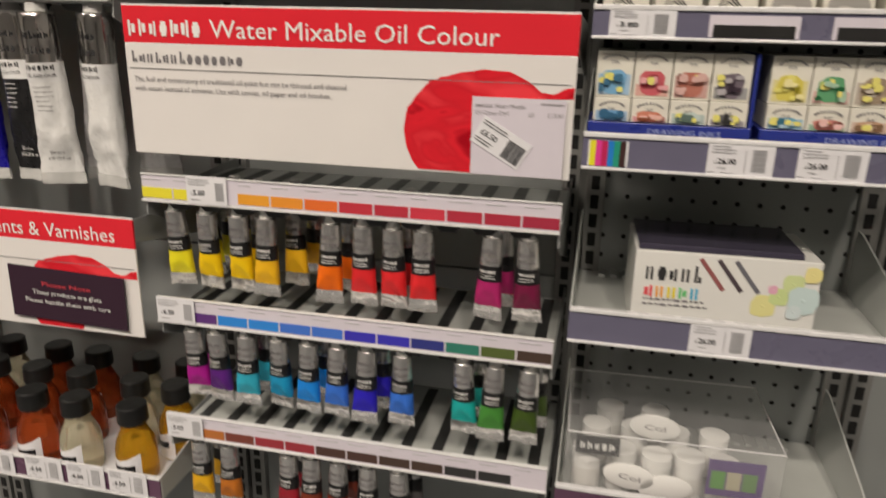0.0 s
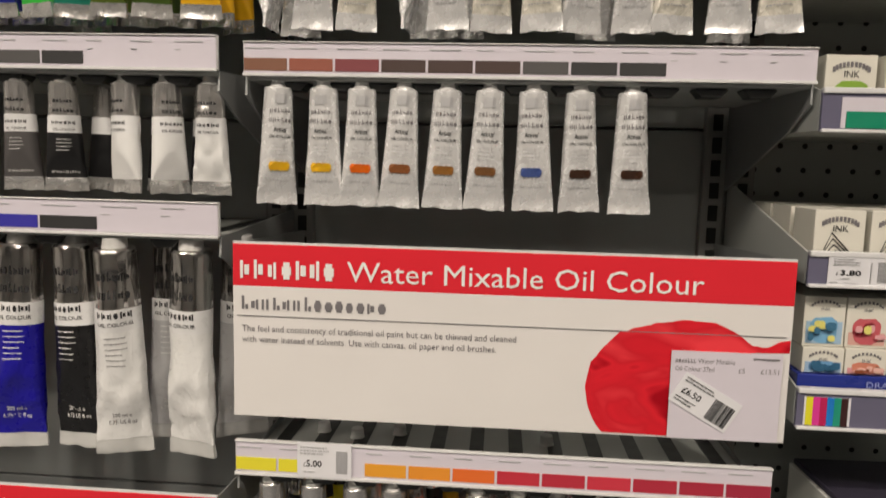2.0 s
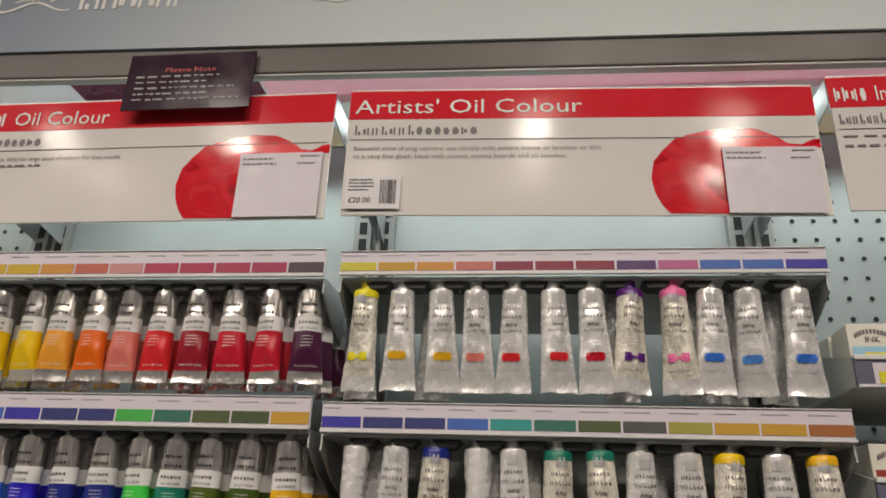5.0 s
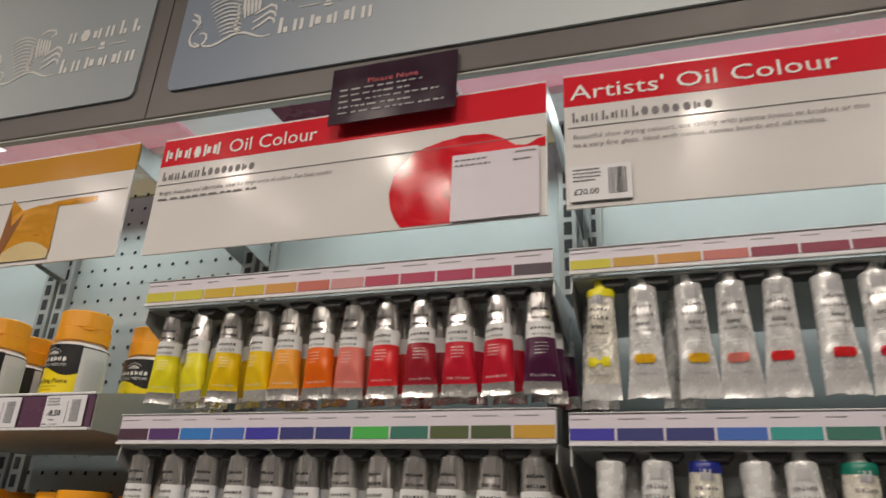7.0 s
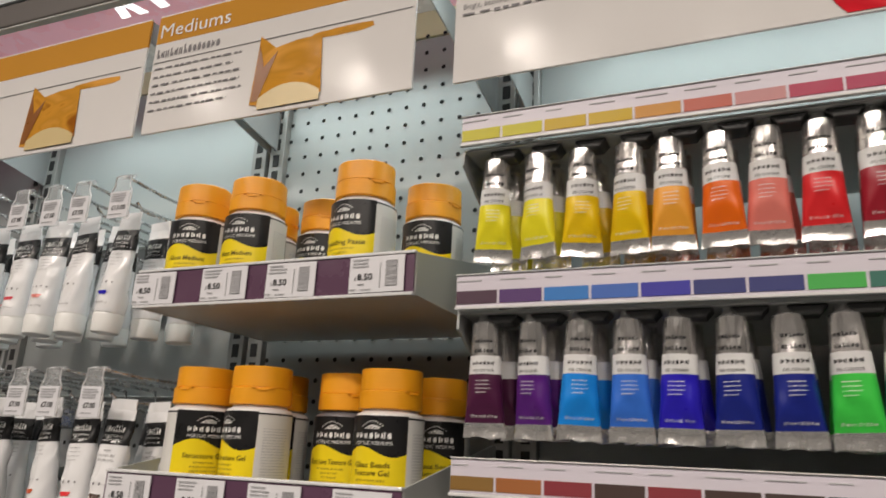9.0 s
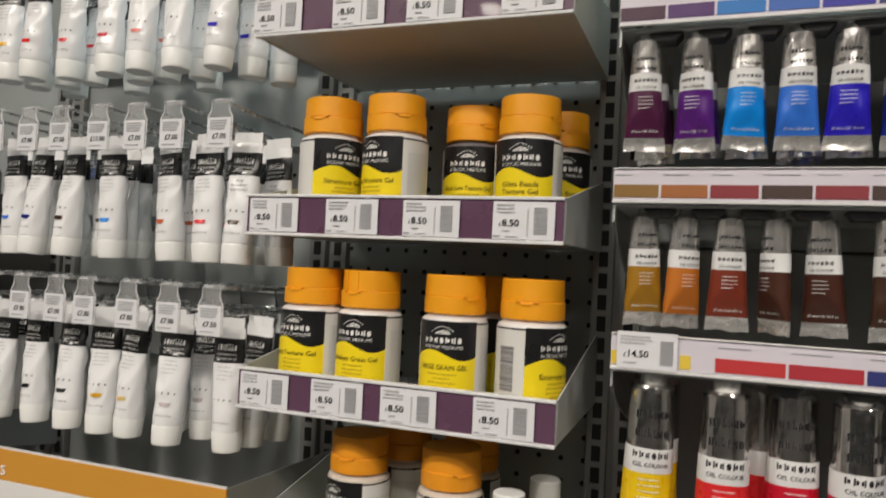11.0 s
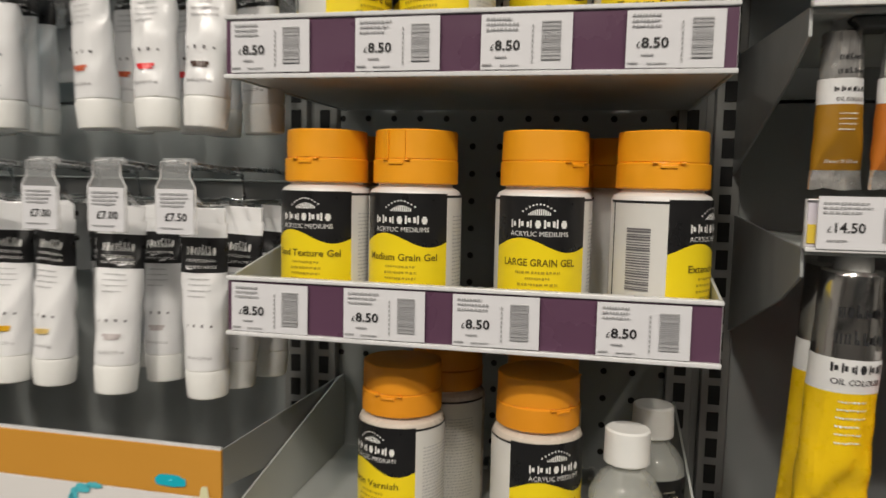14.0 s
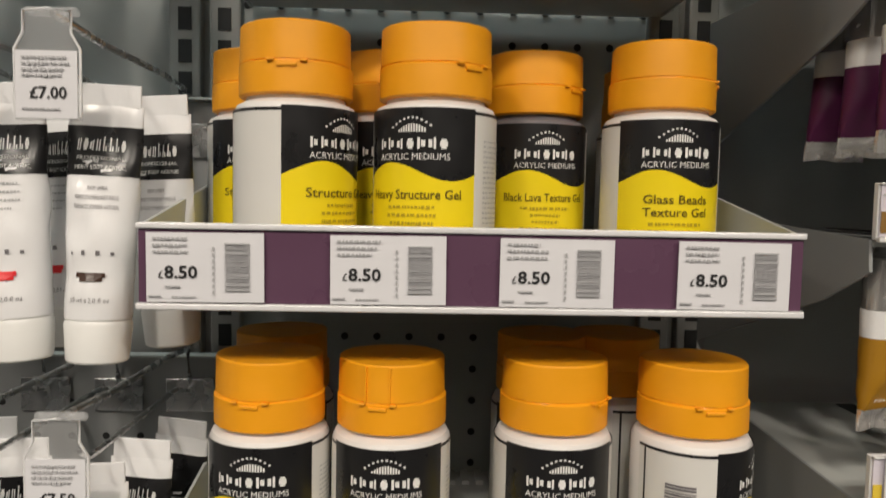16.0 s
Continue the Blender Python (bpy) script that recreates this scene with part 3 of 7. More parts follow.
def sign(x0, x1, z0, z1, y, band, smear_m, title, title_w, mark_n, label, lines=(), card=True, sub_n=10, tri=False, pic=(0.60, 1.0), text_rows=2, text_w=0.5):
    """A header sign: a bent board with a colour band, lettering, a paint print and a price card. mark_n: bars of a name before the title."""
    w, h = x1 - x0, z1 - z0
    sg = thing("header_sign", x0, y, z0, label, "sign", "range header signs")
    part("board", boxes((0, w, 0, 0.003, 0, h * 0.76), bevel=0.0006), CREAM, sg)
    part("colour_band", boxes((0, w, 0, 0.003, h * 0.7605, h), bevel=0.0006), band, sg)
    part("clear_cover_edge", boxes((0, w, 0.0005, 0.0025, h, h + 0.0022)), EDGE, sg)
    for bx in (0.0, w - 0.0015):
        bm = bmesh.new()
        vs = [bm.verts.new(p) for p in ((bx, 0.004, h), (bx, 0.004, h - 0.03), (bx, BACK - y - 0.002, h - 0.075), (bx, BACK - y - 0.002, h - 0.01))]
        face = bm.faces.new(vs)
        ext = bmesh.ops.extrude_face_region(bm, geom=[face])
        bmesh.ops.translate(bm, vec=(0.0015, 0, 0), verts=[g for g in ext["geom"] if isinstance(g, bmesh.types.BMVert)])
        part("side_bracket", bm, BRACKET, sg)
    tx = w * 0.013
    sets = []
    if mark_n:
        mw = title_w[0] * w
        for rects in glyph_blocks(tx, tx + mw, h * 0.80, h * 0.935, mark_n, 3):
            put("name_block", raw_mesh("name_block", *quads(rects, 0.0, 0.0003), WHITE_INK), sg, m=pose(0, -0.0008, 0))
        tx += mw + w * 0.018
    tv, tf = text_data(title, h * 0.165, "LEFT", title_w[1] * w)
    sets.append((tv, tf, tx, h * 0.805))
    v, f = joined(*sets)
    put("title", raw_mesh("title", v, f, WHITE_INK), sg, m=pose(0, -0.0012, 0))
    for rects in glyph_blocks(w * 0.014, w * (0.014 + 0.0275 * sub_n), h * 0.625, h * 0.705, int(sub_n * 1.4), 5):
        put("subtitle_block", raw_mesh("subtitle_block", *quads(rects, 0.0, 0.0003), GREY_INK), sg, m=pose(0, -0.0006, 0))
    v, f = quads([(w * 0.008, w * 0.99, h * 0.588, h * 0.592)])
    put("rule", raw_mesh("rule", v, f, GREY_INK), sg, m=pose(0, -0.0004, 0))
    if lines:
        sets = [(*(text_data(s, h * 0.052, "LEFT", ww * w) if s else quads(print_lines(0.0, ww * w, h * 0.03, 1, h, h * 0.02, 8, 0.0))), w * 0.017, h * (0.50 - 0.062 * k)) for k, (s, ww) in enumerate(lines)]
        v, f = joined(*sets)
    else:
        v, f = quads(print_lines(w * 0.017, w * text_w, h * 0.54, text_rows, h * 0.07, h * 0.016, 8, 0.2))
    put("small_print", raw_mesh("small_print", v, f, GREY_INK), sg, m=pose(0, -0.0008, 0))
    if not tri:
        v, f = swirl(w, h)
        put("paint_print", raw_mesh("paint_print", v, f, smear_m, True), sg)
    else:
        verts = [(w * (pic[0] + (x - 0.60) * pic[1]), -0.0012, h * z) for x, z in ((0.60, 0.08), (0.612, 0.62), (0.66, 0.50), (0.72, 0.53), (0.79, 0.53), (0.80, 0.09), (0.70, 0.03))]
        put("paint_print", raw_mesh("paint_print", verts, [tuple(reversed(range(7)))], smear_m), sg)
        verts = [(w * (pic[0] + (x - 0.60) * pic[1]), -0.0018, h * z) for x, z in ((0.604, 0.10), (0.613, 0.55), (0.632, 0.36), (0.668, 0.47), (0.640, 0.24), (0.622, 0.10))]
        put("paint_fold", raw_mesh("paint_fold", verts, [(0, 2, 1), (0, 4, 2), (2, 4, 3), (0, 5, 4)], paint((0.26, 0.09, 0.012))), sg)
        arc = [(0.625 + 0.172 * k / 10, 0.05 + 0.15 * math.sin(math.pi * (0.12 + 0.78 * k / 10)) ** 0.8) for k in range(11)]
        verts = [(w * (pic[0] + (x - 0.60) * pic[1]), -0.0020, h * z) for x, z in arc] + [(w * (pic[0] + (x - 0.60) * pic[1]), -0.0020, h * 0.035) for x, z in arc]
        put("paint_curl", raw_mesh("paint_curl", verts, [(k, k + 11, k + 12, k + 1) for k in range(10)], paint((0.66, 0.52, 0.26))), sg)
        v, f = smear(w * (pic[0] + 0.16 * pic[1]), w * (pic[0] + 0.33 * pic[1]), h * 0.50, h * 0.56, 0, 5)
        put("paint_tail", raw_mesh("paint_tail", v, f, smear_m, True), sg, m=pose(0, 0.0003, 0))
    if tri and sub_n == 4:
        for (ax, az, bx, bz), cc in (((0.747, 0.62, 0.756, 0.70), (0.10, 0.50, 0.58)), ((0.751, 0.67, 0.764, 0.735), (0.10, 0.50, 0.58)), ((0.760, 0.715, 0.785, 0.762), (0.10, 0.50, 0.58)), ((0.780, 0.745, 0.806, 0.775), (0.10, 0.50, 0.58)), ((0.895, 0.80, 0.945, 0.86), (0.02, 0.45, 0.58)), ((0.86, 0.50, 0.94, 0.54), (0.6, 0.06, 0.04)), ((0.965, 0.40, 0.985, 0.82), (0.72, 0.70, 0.45))):
            v, f = smear(w * ax, w * bx, h * az, h * bz, 0, 9)
            put("paint_fleck", raw_mesh("paint_fleck", v, f, paint(cc)), sg, m=pose(0, -0.0006, 0))
    if card:
        c = part("price_card", boxes((w * 0.795, w * 0.985, -0.0042, -0.003, h * 0.01, h * 0.50)), WHITE_PAPER if card == 2 else PAPER, sg)
        sets = [(*quads(print_lines(w * 0.935, w * 0.98, h * 0.475, 1, h * 0.04, h * 0.012, 7, 0.0)), 0, 0)]
        if lines and "canvas" in lines[-1][0] and "solvents" in lines[-1][0]:
            sets += [(*shape_row(w * 0.802, w * 0.838, h * 0.435, h * 0.460, 7, 4), 0, 0), (*text_data("Water Mixable", h * 0.038, "LEFT", w * 0.063), w * 0.841, h * 0.435), (*text_data("Oil Colour 37ml", h * 0.038, "LEFT", w * 0.067), w * 0.802, h * 0.39), (*text_data("£5", h * 0.038, "LEFT"), w * 0.91, h * 0.39), (*text_data("£13.51", h * 0.038, "LEFT"), w * 0.948, h * 0.39)]
        else:
            sets += [(*quads(print_lines(w * 0.802, w * 0.90, h * 0.46, 2, h * 0.04, h * 0.012, 6)), 0, 0), (*quads(print_lines(w * 0.93, w * 0.98, h * 0.42, 1, h * 0.04, h * 0.012, 5)), 0, 0)]
        put("card_print", raw_mesh("card_print", *joined(*sets), GREY_INK), c, m=pose(0, -0.0045, 0))
    return sg


oil_lines = (("The feel and consistency of traditional oil paint but can be thinned and cleaned", 0.505), ("with water instead of solvents. Use with canvas, oil paper and oil brushes.", 0.47))
s1 = sign(-0.300, 0.205, 1.057, 1.221, -0.163, RED, RED_SMEAR, "Water Mixable Oil Colour", (0.182, 0.632), 7, "red and white header sign for water mixable oil colour", oil_lines)
# white price sticker stuck askew on the card
stick = part("sticker", boxes((-0.029, 0.029, -0.0008, 0, -0.015, 0.015)), WHITE_PAPER, s1, "white price sticker stuck askew")
stick.matrix_local = pose(0.433, -0.0046, 0.036, 0, 30, 0)
v, f = joined((*text_data("£6.50", 0.0085, "LEFT", None, 0.02), -0.024, -0.003), (*quads(barcode(0.006, 0.026, -0.012, 0.008, 13, 3)), 0, 0), (*quads(print_lines(-0.026, 0.004, 0.012, 2, 0.003, 0.0012, 4)), 0, 0), (*quads(print_lines(-0.026, 0.0, -0.007, 2, 0.003, 0.0012, 5)), 0, 0))
put("sticker_print", raw_mesh("sticker_print", v, f, INK), stick, m=pose(0, -0.0012, 0))

sign(-0.811, -0.313, 1.757, 1.917, -0.190, RED, RED_SMEAR, "Oil Colour", (0.17, 0.245), 6, "red and white header sign for oil colour, glossy", (("Bright, beautiful and affordable. Ideal for large areas of colour. For best results", 0.48), ("", 0.29)))
art_lines = (("Beautiful slow drying colours, use thickly with palette knives or brushes or thin", 0.53), ("to a very fine glaze. Ideal with canvas, canvas boards and oil brushes.", 0.46))
s2 = sign(-0.293, 0.215, 1.755, 1.911, -0.195, RED, RED_SMEAR, "Artists' Oil Colour", (0, 0.50), 0, "red and white header sign for artists' oil colour, glossy", art_lines)
s2.matrix_world = pose(-0.293, -0.198, 1.757, 0, 0, 2.2)
tk = part("price_sticker", boxes((0.004, 0.064, -0.0036, -0.003, 0.006, 0.045)), WHITE_PAPER, s2)
v, f = joined((*text_data("£20.00", 0.009, "LEFT", None, 0.02), 0.008, 0.013), (*quads(barcode(0.042, 0.060, 0.012, 0.04, 12, 4)), 0, 0), (*quads(print_lines(0.008, 0.036, 0.041, 4, 0.004, 0.0016, 4)), 0, 0))
put("sticker_print", raw_mesh("sticker_print", v, f, INK), tk, m=pose(0, -0.0038, 0))
sign(-1.222, -0.859, 1.764, 1.926, -0.183, ORANGE_BOARD, OCHRE_SMEAR, "Mediums", (0, 0.30), 0, "ochre and white header sign for acrylic mediums, glossy", card=False, tri=True, pic=(0.44, 1.3), text_rows=6, text_w=0.40)
sign(-1.74, -1.236, 1.764, 1.926, -0.183, ORANGE_BOARD, OCHRE_SMEAR, "Acrylic Colour", (0.1, 0.28), 4, "ochre and white header sign above the hanging acrylic tubes", card=False, tri=True)
sign(-1.731, -1.203, 0.898, 1.058, -0.177, ORANGE_BOARD, OCHRE_SMEAR, "Acrylic Mediums", (0, 0.37), 0, "ochre and white header sign for acrylic mediums above bottles", (("For every technique, every surface. From high functioning gesso to experimental", 0.54), ("effects and finishes", 0.125)), card=False, sub_n=4, tri=True)
s3 = sign(-0.805, -0.319, 0.813, 0.971, -0.160, RED, RED_SMEAR, "Oil Colour Mediums, Solvents & Varnishes", (0, 0.93), 0, "red and white header sign for mediums, solvents and varnishes", card=False)
sign(0.226, 0.572, 1.757, 1.915, -0.19, RED, RED_SMEAR, "Ink", (0.1, 0.06), 4, "white header sign above the ink shelves", card=False)


def note_card(x, y, z, w, h, rows, label, tilt=0.0):
    nc = thing("notice_card", x, y, z, label, "notice", ry=tilt)
    part("card", boxes((0, w, -0.001, 0.001, 0, h)), PLUM_CARD, nc)
    sets = [(*text_data(s, h * 0.12, "CENTER", ww * w), w / 2, h * (0.66 - 0.17 * k)) for k, (s, ww) in enumerate(rows)]
    heads = joined(sets[0])
    put("heading", raw_mesh("heading", *heads, paint((0.6, 0.05, 0.07))), nc, m=pose(0, -0.0016, 0))
    if len(sets) > 1:
        put("wording", raw_mesh("wording", *joined(*sets[1:]), WHITE_INK), nc, m=pose(0, -0.0016, 0))
    return nc


note_card(-0.509, -0.1645, 0.827, 0.170, 0.0715, (("Please Note", 0.42), ("These products are glass", 0.6), ("Please handle them with care", 0.74)), "plum notice card stuck on the solvents sign", 1.5)
nc = note_card(-0.566, -0.206, 1.892, 0.156, 0.077, (("Please Note", 0.4),), "glossy plum notice card hung over the oil colour sign")
v, f = quads(print_lines(0.012, 0.146, 0.046, 5, 0.008, 0.0022, 5))
put("wording", raw_mesh("wording", v, f, PALE_INK), nc, m=pose(0, -0.0012, 0))


# ---- colour rails with hanging plates ----
def rail(x0, x1, z0, z1, y, cells, label, blanks=0, ticket=None, plate=True, big=False):
    """A label rail: clear profile, paper strip with a colour patch for each tube, and the notched plate that the tubes hang from."""
    w, h = x1 - x0, z1 - z0
    r = thing("label_rail", x0, y, z0, label, "shelf rail", "paint tube rails")
    part("profile", boxes((0, w, 0.0, 0.004, 0, h), bevel=0.0006), RAIL, r)
    part("lower_lip", boxes((0, w, -0.0035, 0.0, -0.0012, 0.0016), bevel=0.0006), RAIL, r)
    part("upper_lip", boxes((0, w, -0.003, 0.0, h - 0.0012, h), bevel=0.0006), RAIL, r)
    paper = part("paper_strip", boxes((0.001, w - 0.001, -0.0012, -0.0002, 0.002, h - 0.0016)), PAPER, r)
    n = len(cells) + blanks
    x_start = 0.0
    if ticket:
        x_start = 0.088 if big else 0.0
    step = (w - x_start) / n
    rnd = random.Random(len(cells) + int(z0 * 1000))
    for k, c in enumerate(cells):
        if c is None:
            continue
        a = x_start + k * step
        me = _cache.get(("cell", round(step, 4), round(h, 3)))
        if me is None:
            me = raw_mesh("colour_patch", *quads([(0.0012, step - 0.0012, 0.004, h * 0.50)]), WHITE_INK)
            _cache[("cell", round(step, 4), round(h, 3))] = me
        # upper rails' patches are darkened in colour to offset the sheen there
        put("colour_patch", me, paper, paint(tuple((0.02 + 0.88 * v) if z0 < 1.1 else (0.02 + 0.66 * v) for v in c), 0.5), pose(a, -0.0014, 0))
    bars = []
    for k in range(n):
        a = x_start + k * step + step * 0.05
        bars.append((a, a + step * rnd.uniform(0.35, 0.7), h * 0.78, h * 0.81))
        if cells[k] is None if k < len(cells) else True:
            bars.append((a, a + step * 0.15, h * 0.56, h * 0.58))
    put("fine_print", raw_mesh("fine_print", *quads(bars), TICKET_INK), paper, m=pose(0, -0.0014, 0))
    if big:
        for a, b in ((0.001, 0.006), (0.060, 0.069)):
            put("colour_patch", raw_mesh("colour_patch", *quads([(a, b, 0.004, h * 0.50)]), WHITE_INK), paper, paint((0.75, 0.55, 0.06)), pose(0, -0.0014, 0))
    if ticket:
        tw = 0.052
        t0 = ticket[1]
        tkt = part("price_ticket", boxes((t0, t0 + tw, -0.0045, -0.0036, 0.001, h + 0.002)), WHITE_PAPER, r)
        put("price_print", raw_mesh("price_print", *joined((*text_data(ticket[0][1:], h * 0.27, "LEFT", None, 0.022), t0 + 0.0085, h * 0.36), (*text_data("£", h * 0.17, "LEFT"), t0 + 0.0055, h * 0.36)), INK), tkt, m=pose(0, -0.0048, 0))
        v, f = joined((*quads([(t0 + tw * 0.72, t0 + tw * 0.93, h * (0.2 + 0.045 * q), h * (0.225 + 0.045 * q)) for q in range(15)]), 0, 0), (*quads(print_lines(t0 + 0.003, t0 + tw * 0.6, h * 0.95, 3, h * 0.09, h * 0.045, 3)), 0, 0), (*quads(print_lines(t0 + 0.006, t0 + tw * 0.4, h * 0.22, 1, h * 0.09, h * 0.04, 5)), 0, 0))
        put("ticket_print", raw_mesh("ticket_print", v, f, TICKET_INK), tkt, m=pose(0, -0.0048, 0))
    if plate:
        depth = BACK - y - 0.03
        part("hanging_plate", boxes((0.002, w - 0.002, 0.005, depth, -0.004, -0.001), bevel=0.0005), TRAY_STEEL, r)
        notch = _cache.get(("notch", round(step, 4), round(depth, 3)))
        if notch is None:
            notch = as_mesh("slot", boxes((-0.0075, 0.0075, 0.0, depth - 0.02, 0.0, 0.0008)), DARK)
            _cache[("notch", round(step, 4), round(depth, 3))] = notch
        for k in range(n):
            put("slot", notch, r, m=pose(x_start + (k + 0.5) * step, 0.012, -0.0008))
            tab = _cache.get("tab")
            if tab is None:
                tb = boxes((-0.0145, 0.0145, 0.0, 0.022, -0.0125, -0.0045), bevel=0.0015)
                for vt in tb.verts:
                    if vt.co.z < -0.0085:
                        vt.co.x *= 0.66
                tab = _cache["tab"] = as_mesh("tab", tb, DARK)
            if k < n - 1:
                put("tab", tab, r, m=pose(x_start + (k + 1.0) * step, 0.010, 0))
        for bx in (0.0, w - 0.002):
            bm = bmesh.new()
            vs = [bm.verts.new(p) for p in ((bx, 0.006, 0.0), (bx, 0.004, -0.018), (bx, 0.05, -0.040), (bx, depth + 0.03, -0.105), (bx, depth + 0.03, 0.012))]
            face = bm.faces.new(vs)
            ext = bmesh.ops.extrude_face_region(bm, geom=[face])
            bmesh.ops.translate(bm, vec=(0.002, 0, 0), verts=[g for g in ext["geom"] if isinstance(g, bmesh.types.BMVert)])
            part("side_arm", bm, BRACKET, r)
    return r


# ---- paint tubes ----
def tube_shape(kind):
    """Radius at the shoulder, half width at the crimp, and length."""
    return {"oil": (0.0124, 0.0188, 0.102), "artist": (0.0130, 0.0190, 0.108), "mix": (0.0119, 0.0172, 0.100), "large": (0.0196, 0.0262, 0.205)}[kind]


CREASE = (0.0013, 0.0022, 0.0042, 0.0018, 0.0027)


def tube_point(kind, an, t, variant, lift=0.0):
    """A point of a tube's skin: round below the shoulder, pressed flat towards the crimp, with dents and long creases."""
    r0, wide, length = tube_shape(kind)
    k = min(1.0, 0.90 + 0.10 * math.sqrt(min(1.0, t / 0.010)))
    a = (r0 + (wide - r0) * t ** 1.25) * k + lift
    x = a * math.cos(an)
    flat = r0 * max(0.0, min(1.0, (0.915 - t) / 0.36)) + 0.0008
    y = r0 * (1 - 0.18 * t) * k * math.sin(an)
    y = math.copysign(min(abs(y), flat), y)
    big = 1.6 if kind == "large" else 1.0
    q = Vector((x * 62 / big, t * 5.2, variant * 7.3 + (0 if y < 0 else 40)))
    dent = (0.42 - abs(noise.noise(q)) * 1.5) * min(1, 3 * t)
    long_fold = noise.noise(Vector((x * 210 / big, t * 2.1, variant * 3.1 + 9))) * (0.42 + 0.9 * max(0.0, 1 - t / 0.3))
    d = (dent + long_fold * min(1, 12 * t)) * CREASE[variant] * big * (1.0 if flat > 0.003 else 0.45)
    if kind == "large":
        d += (0.4 - 1.6 * abs(noise.noise(Vector((x * 46 + t * 9, t * 11 - x * 30, variant * 4.7))))) * 0.0032 * max(0.0, min(1.0, (t - 0.45) * 4)) * (1.0 if flat > 0.003 else 0.4)
    z = -t * length + (noise.noise(Vector((x * 60, variant * 5.0, 2.0))) * 0.0034 if t > 0.97 else 0.0)
    if flat < 0.004:
        d += noise.noise(Vector((x * 75 / big, t * 6.0, variant * 2.7 + 17))) * 0.0014 * big
    return x, y + math.copysign(lift, math.sin(an)) + d, z


def tube_band(kind, name, t0, t1, variant, lift=0.0, material=SILVER, top=False):
    key = ("band", kind, name, t0, t1, variant)
    if key in _cache:
        return _cache[key]
    n, rows = 32, max(3, int((t1 - t0) * 30))
    verts, faces = [], []
    for j in range(rows + 1):
        t = t0 + (t1 - t0) * (j / rows) ** (1.5 if t0 == 0 else 1.0)
        verts += [tube_point(kind, 2 * math.pi * (k + 0.5) / n, t, variant, lift) for k in range(n)]
    for j in range(rows):
        for k in range(n):
            p, q = j * n + k, j * n + (k + 1) % n
            faces.append((q, p, p + n, q + n))
    if top:
        faces.append(tuple(range(n)))
    _cache[key] = raw_mesh(name, verts, faces, material, True)
    _cache[key].set_sharp_from_angle(angle=radians(38))
    return _cache[key]


def on_tube(kind, name, rects, material, lift=0.0007, words=(), variant=0):
    """Lettering bars laid on the front of a tube."""
    key = ("on", kind, name, variant)
    if key in _cache:
        return _cache[key]
    r0, wide, length = tube_shape(kind)
    verts, faces = [], []

    def lay(x, z):
        t = min(0.999, max(0.0, -z / length))
        a = r0 + (wide - r0) * t ** 1.25
        an = -math.acos(max(-0.97, min(0.97, x / a)))
        px, py, pz = tube_point(kind, an, t, variant, lift)
        return x, py, z

    for x0, x1, z0, z1 in rects:
        k, m = len(verts), 5
        for q in range(m):
            x = x0 + (x1 - x0) * q / (m - 1)
            verts += [lay(x, z0), lay(x, (z0 + z1) / 2), lay(x, z1)]
        for q in range(m - 1):
            c = k + 3 * q
            faces += [(c, c + 3, c + 4, c + 1), (c + 1, c + 4, c + 5, c + 2)]
    for vs, fs, dx, dz in words:
        k = len(verts)
        verts += [lay(vx + dx, vz + dz) for vx, vy, vz in vs]
        faces += [tuple(i + k for i in f) for f in fs]
    _cache[key] = raw_mesh(name, verts, faces, material)
    return _cache[key]


CAP_SMALL = ((0.0058, 0.0105), (0.0064, 0.0100), (0.0068, 0.0025), (0.0080, 0.0018), (0.0084, -0.0005))


def oil_tube(x, y, z, colour, name, rnd, variant=0, group="oil colour tubes", front=True, turn=0.0):
    t = thing("oil_paint_tube", x, y, z, "silver oil paint tube with white band and %s label" % name, "paint tube", group, rz=turn + rnd.uniform(-17, 17), ry=rnd.uniform(-2, 2), rx=rnd.uniform(-2, 3))
    put("metal_body", tube_band("oil", "metal_body", 0.0, 0.30, variant, 0, SILVER, True), t)
    put("white_band", tube_band("oil", "white_band", 0.30, 0.46, variant, 0.0002, TUBE_WHITE), t)
    put("colour_label", tube_band("oil", "colour_label", 0.46, 0.875, variant, 0.0001, TUBE_WHITE), t, paint(colour))
    put("crimp", tube_band("oil", "crimp", 0.875, 1.0, variant, 0.0003, CRIMP), t)
    put("cap", turned("cap", CAP_SMALL, CAP_GREY, 16), t)
    if front:
        put("maker_print", on_tube("oil", "maker_print", [], INK, words=((*shape_row(-0.0086, 0.0086, -0.0192, -0.0152, 6, 2), 0, 0), (*shape_row(-0.0090, 0.0090, -0.0280, -0.0240, 6, 6), 0, 0)), variant=variant), t)
        put("range_print", on_tube("oil", "range_print", [], INK, words=((*shape_row(-0.0105, 0.0105, -0.0393, -0.0350, 6, 3), 0, 0), (*text_data("OIL COLOUR", 0.0034, "CENTER", 0.019, 0.01), 0, -0.045)), variant=variant), t)
        put("label_print", on_tube("oil", "label_print", print_lines(-0.007, 0.007, -0.0525, 4, 0.0034, 0.0008, 4), WHITE_INK, variant=variant), t)
        put("volume_print", on_tube("oil", "volume_print", [], WHITE_INK, words=((*text_data("37 ml e 1.25 US fl oz", 0.003, "CENTER", 0.024, 0.01), 0, -0.0845),), variant=variant), t)
    return t


